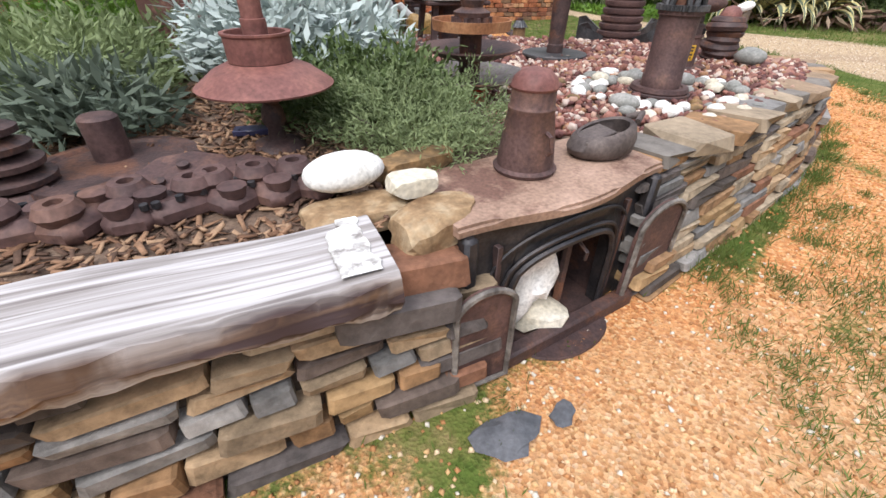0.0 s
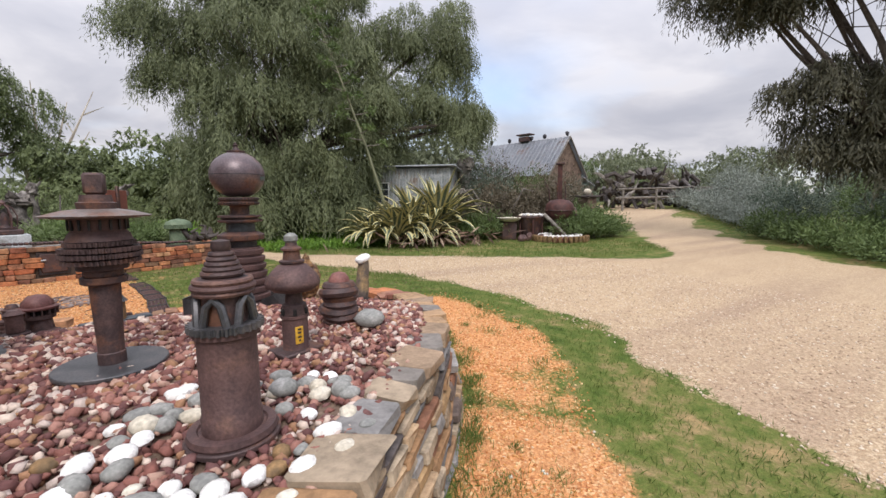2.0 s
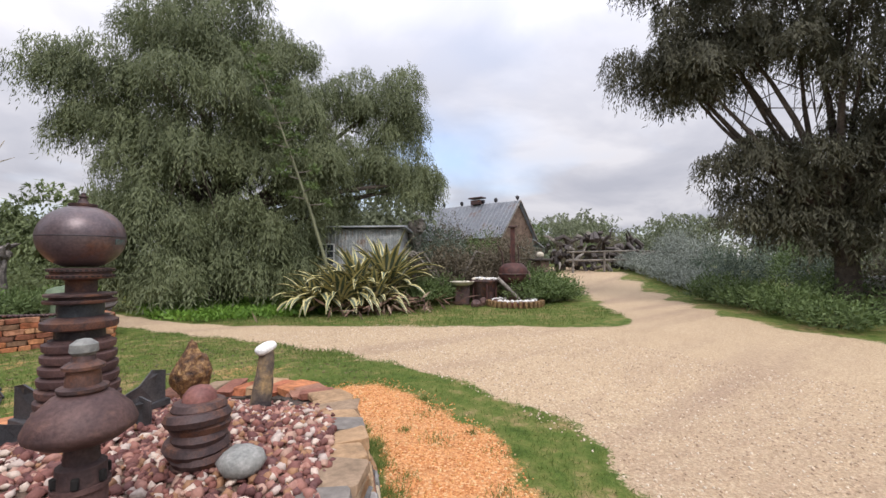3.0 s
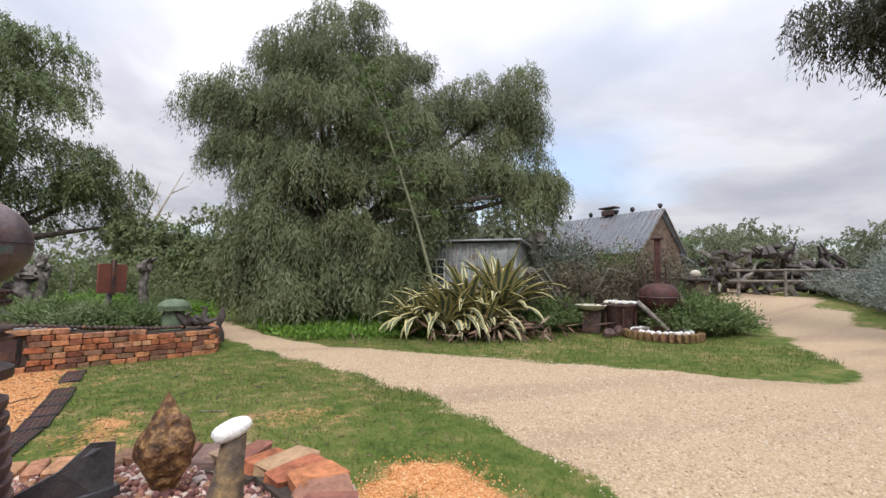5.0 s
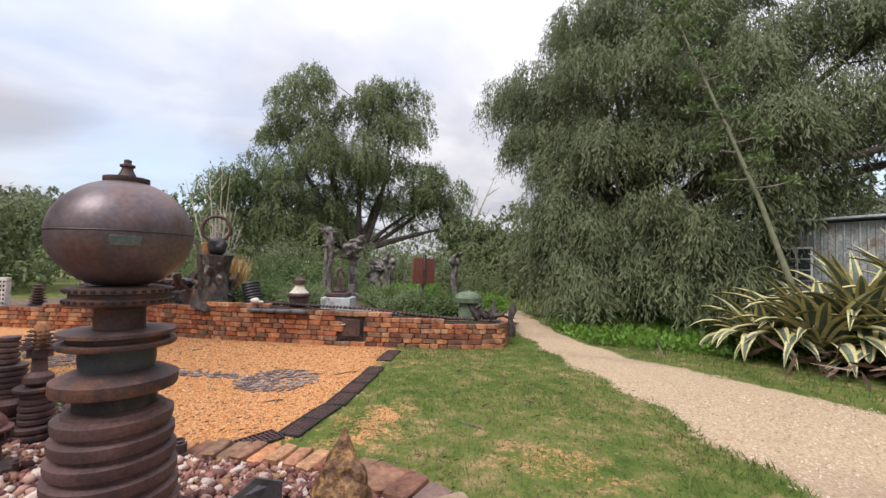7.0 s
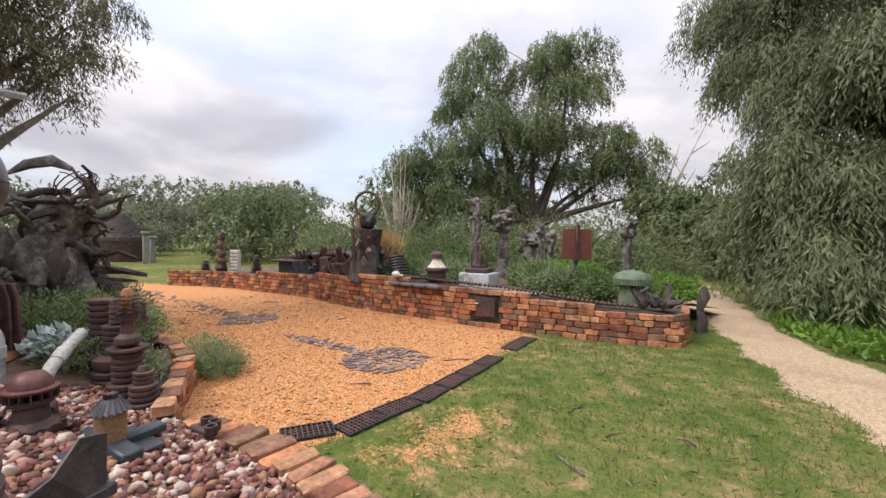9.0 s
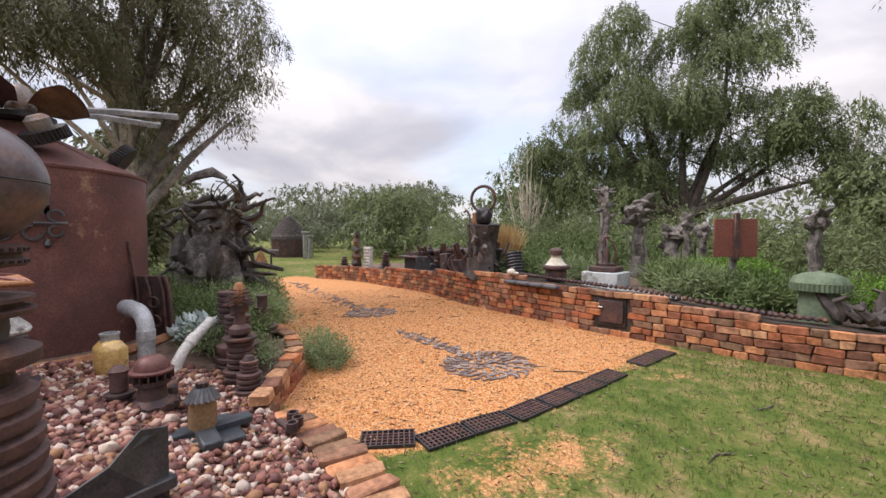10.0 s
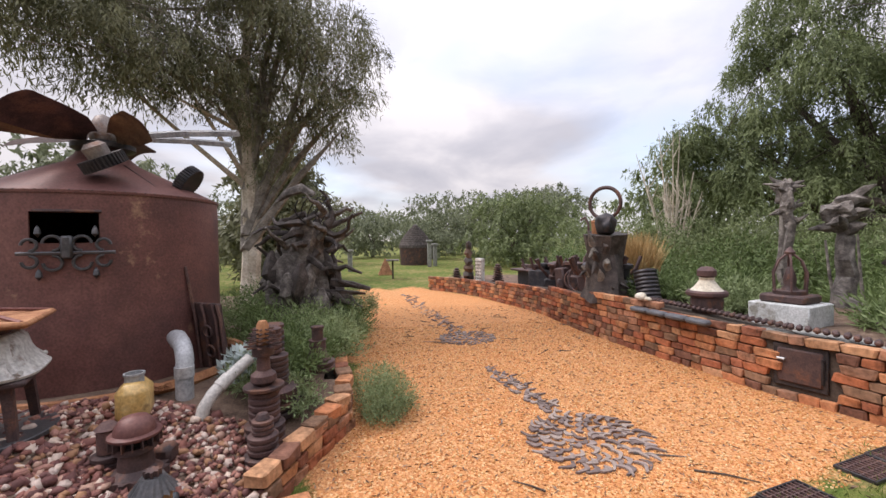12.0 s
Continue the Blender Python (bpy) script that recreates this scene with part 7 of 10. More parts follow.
for x, y, s, mt in cob:
    if any(math.hypot(x - u, y - v) < 0.42 * (s + w) for u, v, w in done) or math.hypot(x - 1.93, y - 3.58) < 0.17 + s / 2 or sd_poly(np.array(x), np.array(y), PEBBLES) < 0.05:
        continue
    done.append((x, y, s))
    c = thing("cobble", on_bed(x, y, 0.008), {"white_stone": "rounded white cobble on the pink pebbles", "grey_stone": "rounded grey cobble on the pink pebbles"}.get(mt, "rounded tan cobble on the pink pebbles"), "stone", "cobbles round the iron column")
    part("body", rock(s * rng_c.uniform(1.0, 1.35), s, s * rng_c.uniform(0.55, 0.8), x * 17 + y, 2, 0.08, rz=rng_c.uniform(0, 3)), M[mt], c)

# ---- the rusty tank ----
TX, TY, TR = -1.02, 4.95, 0.93
tank = thing("water_tank", (TX, TY, float(bed_z(TX, TY)) - 0.12), "large rusty riveted iron tank with conical roof and a cut window", "tank")
TZ = float(bed_z(TX, TY)) - 0.12
A0, A1 = math.radians(7), math.radians(31)
bm = bmesh.new()
SEG = 72
levels = [0.0, 1.70 - TZ, 1.93 - TZ, 2.08 - TZ]
for li in range(3):
    for i in range(SEG):
        a, b = 2 * math.pi * i / SEG, 2 * math.pi * (i + 1) / SEG
        if li == 1 and A0 <= (a + b) / 2 <= A1:
            continue
        bm.faces.new([bm.verts.new((TR * math.cos(t), TR * math.sin(t), levels[z])) for t, z in ((a, li), (b, li), (b, li + 1), (a, li + 1))])
bmesh.ops.remove_doubles(bm, verts=bm.verts, dist=1e-5)
bmesh.ops.solidify(bm, geom=bm.faces[:], thickness=0.012)
part("shell", bm, M["tank_rust"], tank)
part("roof", lathe([(TR + 0.01, 2.07 - TZ), (TR + 0.012, 2.09 - TZ), (0.28, 2.42 - TZ), (0.2, 2.5 - TZ), (0.19, 2.52 - TZ), (0, 2.53 - TZ)], SEG), M["tank_rust"], tank)
for i in range(90):
    a = 2 * math.pi * i / 90
    part("rivet", lathe([(0.011, 0), (0.009, 0.006), (0, 0.009)], 6, off=((TR + 0.004) * math.cos(a), (TR + 0.004) * math.sin(a), 2.087 - TZ)), M["rust_dark"], tank)
part("window_hood", tube([(TR * math.cos(t) * 1.01, TR * math.sin(t) * 1.01, 1.935 - TZ) for t in np.linspace(A0, A1, 8)], 0.012, 6), M["rust_dark"], tank)
for s in np.linspace(0.25, 0.9, 24):
    for ang in (1.02, 2.6, -0.6):
        r = TR - s * (TR - 0.28) * 1.0
        part("seam_rivet", lathe([(0.012, 0), (0, 0.008)], 6, off=(r * math.cos(ang), r * math.sin(ang), 2.092 - TZ + (TR - r) / (TR - 0.28) * 0.33)), M["rust_dark"], tank)
grille = thing("scroll_grille", (TX + (TR + 0.02) * math.cos(0.33), TY + (TR + 0.02) * math.sin(0.33), 1.50), "grey wrought-iron scroll bracket under the tank window", "wrought iron", rz=math.degrees(0.33) + 90)
part("bar", tube([(-0.2, 0, 0.12), (0.2, 0, 0.12)], 0.01, 6), M["iron_grey"], grille)
part("clasp", box(0.05, 0.05, 0.12, (0, 0, 0.09), 0.01), M["iron_grey"], grille)
for sx in (-1, 1):
    for sz in (-1, 1):
        for rr, cx in ((0.038, 0.06), (0.03, 0.15)):
            m4 = Matrix.Rotation(radians(90), 4, "X") @ Matrix.Scale(sz, 4, (0, 1, 0))
            part("scroll", ring(rr, 0.008, (sx * cx, 0, 0.12 + sz * (rr + 0.012)), 18, 6, m4, None, 0 if sx > 0 else -90, 270 if sx > 0 else 180), M["iron_grey"], grille)
    for sz in (-1, 1):
        part("leaf_tip", lathe([(0.0, 0), (0.016, 0.02), (0.012, 0.045), (0, 0.065)], 8, off=(sx * 0.115, 0, 0.20 if sz > 0 else -0.02)), M["iron_grey"], grille)

grille.scale = (1.4, 1.4, 1.4)
grille.location.z = 1.46
fan = thing("windmill_head", (TX + 0.05, TY + 0.05, 2.53), "windmill hub with broad brown blades mounted on the tank roof", "windmill", rz=8)
part("hub", lathe([(0.2, 0.0), (0.24, 0.02), (0.24, 0.06), (0.12, 0.08), (0.1, 0.1)], 28), M["iron_black"], fan)
part("nose", lathe([(0.1, 0.1), (0.11, 0.15), (0.1, 0.24), (0.06, 0.32), (0.0, 0.35)], 22), M["disc_grey"], fan, "grey metal nose cone")
for k, (ang, L, mt, tw_, wd) in enumerate([(-62, 1.25, "blade_tan", 16, 0.17), (-12, 0.9, "rust_brown", 36, 0.17), (44, 0.62, "blade_tan", -46, 0.15), (78, 1.2, "galv", -8, 0.06), (104, 1.05, "galv", -12, 0.055), (185, 1.1, "rust_brown", -24, 0.16), (240, 1.1, "rust_brown", -24, 0.16)]):
    bm = bmesh.new()
    pr = [(0.12, wd * 0.35), (0.2, wd * 0.6), (0.32, wd * 0.9), (L * 0.6, wd), (L - 0.05, wd * 1.02), (L - 0.015, wd * 0.96), (L, wd * 0.85)]
    fr = [[bm.verts.new((x, w * j / 3, 0.05 * math.cos(1.3 * j / 3) + 0.02 * math.sin(x * 3))) for j in range(-3, 4)] for x, w in pr]
    for a, b in zip(fr, fr[1:]):
        for j in range(6):
            bm.faces.new((a[j], b[j], b[j + 1], a[j + 1]))
    bmesh.ops.solidify(bm, geom=bm.faces[:], thickness=0.006)
    o = part("blade", bm, M[mt], fan, "broad sheet-metal blade")
    o.matrix_basis = pose(0, 0, 0.10, 0, 0, ang) @ pose(0, 0, 0, tw_, -3, 0)
for dx, dy, dz, r, lab in [(0.62, 0.42, -0.16, 0.16, "spiral ribbed gear on the tank roof"), (0.05, 0.80, -0.22, 0.15, "round black wheel hub on the tank roof")]:
    gw = thing("roof_gear", (TX + dx, TY + dy, 2.53 + dz - 0.07), lab, "gear", rx=55 if dx < 0.1 else 18, ry=25 if dx > 0.1 else 0)
    part("gear", gear(r, 0.0, 0.09, 34, 0.015), M["iron_black"], gw)
    part("hub", lathe([(0.07, 0.088), (0.06, 0.13), (0.03, 0.135)], 18), M["rust_dark"], gw)
    if dx > 0.1:
        part("motor", lathe([(0.08, 0.09), (0.085, 0.17), (0.05, 0.2), (0.0, 0.2)], 18), M["disc_grey"], gw)
lean = thing("leaning_gate", (-0.72, 6.02, float(bed_z(-0.7, 6.0)) - 0.02), "rusty iron gate leaning against the tank", "gate", rz=60, rx=8)
part("board", box(0.34, 0.03, 0.62, (0, 0, 0), 0.006), M["rust_dark"], lean)
for x in (-0.15, -0.03, 0.1, 0.16):
    part("rod", tube([(x, -0.03, 0.0), (x + 0.03, -0.035, 0.5), (x, -0.03, 0.95 if x < -0.1 else 0.62)], 0.014, 6), M["rust_brown"], lean)
for z in (0.2, 0.38):
    part("ring", ring(0.05, 0.01, (0.03, -0.05, z), 16, 6, Matrix.Rotation(radians(90), 4, "X")), M["rust_dark"], lean)
ps = thing("plinth_slab", (TX + 0.1, TY + 0.15, float(bed_z(0.1, 5.5)) - 0.14), "low rust-orange edging ring round the tank foot", "edging")
part("ring", ring(TR + 0.10, 0.05, (0, 0, 0.12), 48, 6), M["rust_orange"], ps)

# stump sculpture with twisted roots and wire
ss = thing("stump_sculpture", (-2.85, 6.35, float(bed_z(-2.85, 6.35)) - 0.02), "dark weathered stump sculpture with twisted roots and wire loops", "sculpture")
random.seed(21)
bm = tube([(0, 0, 0), (-0.05, -0.08, 0.4), (-0.1, -0.12, 0.8), (-0.02, 0.02, 1.15), (0.06, 0.14, 1.5)], [0.42, 0.40, 0.40, 0.30, 0.16], 18, None, 0.22)
part("trunk", bm, M["dead_wood"], ss)
for k in range(16):
    a = random.uniform(0, 6.28)
    p0 = Vector((0.36 * math.cos(a), 0.40 * math.sin(a), random.uniform(0.0, 0.7)))
    p1 = p0 + Vector((random.uniform(-.12, .12), random.uniform(-.15, .15), random.uniform(0.3, 0.6)))
    part("bulge", tube([p0, p0.lerp(p1, 0.35) + Vector((0.05 * math.cos(a), 0.05 * math.sin(a), 0)), p0.lerp(p1, 0.7), p1], [0.05, 0.12, 0.10, 0.03], 8, None, 0.25), M["root_dark" if k % 3 else "dead_wood"], ss)
for k in range(44):
    a, z = random.uniform(0, 6.28), random.uniform(0.35, 1.65)
    d = Vector((math.cos(a), math.sin(a), random.uniform(-0.5, 0.6)))
    p = Vector((0.22 * math.cos(a), 0.10 + 0.24 * math.sin(a), z))
    pts, rad = [p], [0.055]
    for j in range(5):
        d = (d + Vector((random.uniform(-.9, .9), random.uniform(-.9, .9), random.uniform(-.8, .7)))).normalized()
        pts.append(pts[-1] + d * 0.12)
        rad.append(0.055 - 0.008 * (j + 1))
    part("root", tube(pts, rad, 7, None, 0.25), M["dead_wood" if k % 5 == 0 else "root_dark"], ss)
for k in range(6):
    part("wire", tube([(0.05 + 0.26 * math.cos(t) * (1 + 0.2 * k), 0.22 + 0.2 * math.sin(t + k), 1.62 + 0.22 * math.sin(t * 1.0 + 0.6 * k)) for t in np.linspace(0, 5.2, 16)], 0.008, 5), M["iron_black"], ss)
part("crest", tube([(-0.1, -0.36, 1.80), (-0.06, -0.2, 1.92), (0.0, 0.02, 1.98), (0.05, 0.2, 1.90)], [0.02, 0.06, 0.075, 0.03], 9, None, 0.12), M["dead_wood"], ss)
part("branch", tube([(0.05, 0.4, 0.65), (0.08, 0.7, 0.62), (0.1, 0.95, 0.55)], [0.06, 0.045, 0.03], 7, None, 0.2), M["root_dark"], ss)
for x, y, s, mt in [(-1.5, 6.75, 0.75, "herb"), (-2.2, 6.9, 0.7, "herb"), (-1.2, 6.4, 0.6, "bushy"), (-3.4, 6.8, 0.8, "herb"), (-4.2, 6.5, 0.9, "bushy"), (-3.4, 5.6, 1.2, "bushy"), (-1.9, 6.1, 0.8, "bushy"), (-4.8, 5.6, 1.1, "herb"), (-0.95, 6.75, 0.55, "bushy"), (-1.75, 6.55, 0.8, "bushy"), (-2.3, 6.5, 0.9, "herb"), (-2.6, 7.0, 0.7, "bushy"), (-1.3, 6.95, 0.6, "herb"), (-2.4, 5.7, 1.2, "bushy"), (-4.0, 7.0, 0.8, "herb"), (-0.1, 6.78, 0.32, "herb"), (-0.55, 6.72, 0.45, "bushy"), (-0.3, 6.45, 0.35, "herb")]:
    bush("grey_herb_shrub", on_bed(x, y, -0.03), [(0, 0, 0.2 * s, 0.45 * s, 0.4 * s, 0.3 * s), (0.25 * s, 0.1, 0.15 * s, 0.3 * s, 0.3 * s, 0.24 * s)], M[mt], "bushy grey-green herb shrub at the bed edge", int(420 * s), 11, 0.14, 0.05, 0.013, 0.05, 0.02)
bush("wall_foot_shrub", (-0.45, 7.55, ground_z(-0.45, 7.55)), [(0, 0, 0.10, 0.30, 0.22, 0.16), (0.2, -0.05, 0.08, 0.2, 0.16, 0.13), (-0.28, -0.1, 0.12, 0.2, 0.2, 0.16)], M["herb"], "clump of grey-green herb at the wall foot", 700, 12, 0.10, 0.035, 0.008, 0.0, 0.015)
sv2 = bush("silver_plant", on_bed(-0.45, 6.35, -0.02), [(0, 0, 0.08, 0.15, 0.14, 0.09)], M["silver"], "pale blue-green broad-leaved plant by the tank", 50, 5, 0.06, 0.11, 0.06, 0.0, 0.03)

# ---- court: drain grates, iron sun patterns, sticks ----
GRATE_LINE = [(1.33, 7.42, 0), (1.52, 7.95, 0), (1.44, 8.7, 0), (1.30, 9.4, 0), (1.10, 10.2, 0), (0.86, 11.1, 0)]


def build_grate():
    g = thing("drain_grate", (0, 0, 0), "dark iron grid drain grate set in the gravel edge", "grate", "grates along the court")
    bm = bmesh.new()
    for y in (-0.10, 0.10):
        box(0.36, 0.012, 0.022, (0, y, 0), 0.002, bm=bm)
    for x in (-0.175, 0.175):
        box(0.012, 0.2, 0.022, (x, 0, 0), 0.002, bm=bm)
    part("frame", bm, M["iron_black"], g)
    for k in range(9):
        part("bar", box(0.009, 0.19, 0.016, (-0.144 + 0.036 * k, 0, 0.004), 0.001), M["rust_brown"], g)
    for k in range(4):
        part("cross_bar", box(0.34, 0.008, 0.014, (0, -0.06 + 0.04 * k, 0.004), 0.001), M["rust_brown"], g)
    # added black sheet paints the shade below the bars
    shade_pl = box(0.35, 0.19, 0.004, (0, 0, -0.002), 0.001)
    part("bed_plate", shade_pl, M["shade_fill"], g)
    return g


total = poly_len(GRATE_LINE)
gr = build_grate()
first = True
for k in range(10):
    if k == 7:
        continue
    p, d = along(GRATE_LINE, total * (k + 0.5) / 10)
    m = pose(p.x, p.y, ground_z(p.x, p.y) + 0.002, 0, 0, math.degrees(math.atan2(d.y, d.x)) + random.uniform(-4, 4))
    if first:
        gr.matrix_basis = m
        first = False
    else:
        copy_thing(gr, m)


def curl_mesh(name, L, w):
    """A flat curved iron offcut."""
    bm = bmesh.new()
    n = 6
    rows = []
    for i in range(n + 1):
        t = i / n
        x = L * t
        y = 0.25 * L * math.sin(t * math.pi * 1.3)
        ww = w * (0.5 + 0.7 * math.sin(math.pi * (0.15 + 0.8 * t)))
        rows.append([bm.verts.new(v) for v in ((x, y - ww, 0), (x, y - ww, 0.012), (x, y + ww, 0.012), (x, y + ww, 0))])
    for a, b in zip(rows, rows[1:]):
        for k in range(4):
            bm.faces.new((a[k], a[(k + 1) % 4], b[(k + 1) % 4], b[k]))
    bm.faces.new(rows[0])
    bm.faces.new(rows[-1][::-1])
    bmesh.ops.recalc_face_normals(bm, faces=bm.faces)
    me = bpy.data.meshes.new(name)
    bm.to_mesh(me)
    bm.free()
    me.materials.append(M["star_iron"])
    return me


CURLS = [curl_mesh("iron_piece", 0.11, 0.017), curl_mesh("iron_piece", 0.13, 0.014), curl_mesh("iron_piece", 0.085, 0.02)]


def sun_pattern(x, y, R, rings, label):
    t = thing("iron_sun_inlay", (x, y, ground_z(x, y) + 0.003), label, "ground ornament", "iron suns in the court")
    rnd = random.Random(int(x * 100))
    for k in range(rings):
        r = R * (k + 0.25) / rings
        n = max(5, int(2 * math.pi * r / 0.07))
        for i in range(n):
            a = 2 * math.pi * (i + 0.5 * (k % 2)) / n
            o = new("iron_piece", rnd.choice(CURLS))
            o.matrix_basis = pose(r * math.cos(a), r * math.sin(a), rnd.uniform(-0.004, 0.008), 0, 0, math.degrees(a) + rnd.uniform(-30, 30))
            o.parent = t
    return t


def iron_trail(pts, w, label, n):
    t = thing("iron_trail_inlay", (pts[0][0], pts[0][1], ground_z(*pts[0]) + 0.003), label, "ground ornament", "iron suns in the court")
    rnd = random.Random(5)
    poly = [(a, b, 0) for a, b in pts]
    L = poly_len(poly)
    for i in range(n):
        p, d = along(poly, L * (i + 0.5) / n * 0.999)
        o = new("iron_piece", rnd.choice(CURLS))
        s = rnd.uniform(-w, w)
        o.matrix_basis = pose(p.x - d.y * s - pts[0][0], p.y + d.x * s - pts[0][1], rnd.uniform(-0.004, 0.008), 0, 0, math.degrees(math.atan2(d.y, d.x)) + rnd.uniform(-50, 50))
        o.parent = t
    return t


sun_pattern(0.34, 9.02, 0.44, 5, "large sun pattern of grey iron offcuts in the gravel")
sun_pattern(-2.95, 8.72, 0.42, 4, "sun pattern of grey iron offcuts in the gravel")
iron_trail([(-0.15, 8.98), (-0.75, 8.85), (-1.45, 8.72)], 0.10, "trail of grey iron offcuts in the gravel", 46)
iron_trail([(-3.4, 8.65), (-4.8, 8.45), (-6.2, 8.25), (-8.3, 8.05)], 0.16, "trail of grey iron offcuts in the gravel", 90)
rnd = random.Random(8)
for k in range(26):
    x, y = (rnd.uniform(-5, 0.9), rnd.uniform(7.9, 10.6)) if k < 20 else (rnd.uniform(2.0, 4.2), rnd.uniform(8.2, 10.6))
    s = thing("fallen_stick", (x, y, ground_z(x, y) + 0.006), "thin fallen stick lying on the ground", "stick", "fallen sticks", rz=rnd.uniform(0, 360))
    L = rnd.uniform(0.08, 0.35)
    part("body", tube([(0, 0, 0.002), (L * 0.5, rnd.uniform(-.03, .03), 0.006), (L, rnd.uniform(-.04, .04), 0.003)], [0.007, 0.006, 0.003], 5), M["bark_dark" if k % 3 else "dead_wood"], s)

# ---- things on the north bed ----
def on2(x, y, dz=0.0):
    return (x, y, float(bed2_z(x, y)) + dz)


od = thing("oven_door", (-0.04, 11.225, 0.295), "small dark iron oven door set in the brick wall", "oven door", rz=math.degrees(math.atan2(0.15, 0.37)))
part("frame", box(0.40, 0.05, 0.385, (0, 0.0, 0), 0.006), M["iron_black"], od)
part("panel", box(0.33, 0.03, 0.31, (0, -0.025, 0.04), 0.012), M["rust_dark"], od)
part("latch", tube([(-0.16, -0.05, 0.25), (-0.10, -0.055, 0.25)], 0.012, 6), M["galv"], od)
part("hinge", tube([(0.165, -0.035, 0.08), (0.165, -0.035, 0.3)], 0.012, 6), M["iron_black"], od)

ped = thing("concrete_plinth", on2(-0.72, 11.85, -0.03), "pale blue-grey painted plinth block on the bed", "plinth", rz=18)
part("block", box(0.56, 0.5, 0.27, bevel=0.012), M["concrete"], ped)
PZ = float(bed2_z(-0.72, 11.85)) + 0.24
lan = thing("cage_lantern", (-0.72, 11.85, PZ), "rusty cage lantern with tall finial standing on the plinth", "lantern", rz=18)
part("base", box(0.42, 0.36, 0.09, bevel=0.02), M["rust_dark"], lan)
part("base_ring", lathe(disc(0.15, 0.09, 0.13), 24), M["rust_dark"], lan)
for i in range(6):
    a = math.pi * i / 3
    part("cage_bar", tube([(0.15 * math.cos(a), 0.15 * math.sin(a), 0.12), (0.16 * math.cos(a), 0.16 * math.sin(a), 0.32), (0.11 * math.cos(a), 0.11 * math.sin(a), 0.45), (0.03 * math.cos(a), 0.03 * math.sin(a), 0.52)], 0.011, 6), M["rust_brown"], lan)
part("lamp_core", lathe([(0.08, 0.13), (0.05, 0.18), (0.06, 0.24), (0.04, 0.34), (0.02, 0.38)], 16), M["rust_dark"], lan)
part("finial", lathe([(0.04, 0.50), (0.05, 0.54), (0.02, 0.58), (0, 0.60)], 14), M["rust_brown"], lan)

vp = thing("urn_pot", on2(-1.18, 11.25, 0.0), "dark iron urn with a ball-topped lid", "urn")
part("body", lathe([(0.13, 0), (0.16, 0.1), (0.17, 0.2), (0.16, 0.25)], 26), M["rust_dark"], vp)
part("rim", lathe(disc(0.215, 0.25, 0.32, 0.02), 28), M["rust_brown"], vp)
part("lid", lathe([(0.17, 0.32), (0.13, 0.36), (0.075, 0.44), (0.085, 0.47)], 26), M["cream_stone"], vp, "pale weathered lid")
part("ball", lathe([(0.05, 0.46), (0.10, 0.49), (0.10, 0.55), (0.06, 0.59), (0, 0.60)], 22), M["rust_brown"], vp)
cl = thing("spring_coil", on2(-2.15, 11.2, 0.0), "dark leaning stack of iron rings like a coil spring", "iron coil", ry=-16)
for i in range(9):
    part("ring", ring(0.13, 0.032, (0, 0, 0.04 + 0.055 * i), 18, 7), M["iron_black"], cl)
part("core", lathe([(0.11, 0), (0.11, 0.5)], 14), M["iron_black"], cl)
sk = thing("bleached_bone", (-1.76, 10.80, 0.86), "bleached white animal bone on the wall top", "bone", rz=20)
bm = rock(0.16, 0.11, 0.10, 41, 3, 0.12)
rock(0.1, 0.07, 0.05, 42, 2, 0.1, at=(0.10, 0.0, 0.0), bm=bm)
part("body", bm, M["cream_stone"], sk)
wg = thing("white_gravel_panel", on2(-1.35, 11.1, 0.0), "patch of white gravel framed by flat dark stones", "gravel panel", rz=10)
part("gravel", box(0.9, 0.42, 0.03, (0, 0, 0), 0.01), mat("white_gravel", [(0.42, 0.40, 0.37), (0.6, 0.58, 0.55)], 40, 0.9, 0, 0.8, 120), wg)
for k in range(4):
    part("edge_stone", box(0.26, 0.12, 0.06, (-0.42 + 0.28 * k, -0.28, 0), 0.02), M["slate"], wg)
for k, (x, y, a) in enumerate([(-0.35, 11.25, 15), (0.1, 11.55, 15), (0.45, 11.7, 10), (-0.15, 11.45, 18)]):
    sl2 = thing("flat_slab", on2(x, y, 0.0), "flat grey slab on the bed behind the wall", "slab", "slabs on the north bed", rz=a)
    part("body", rock(0.42, 0.26, 0.05, 50 + k, 2, 0.1), M["grey_stone"], sl2)


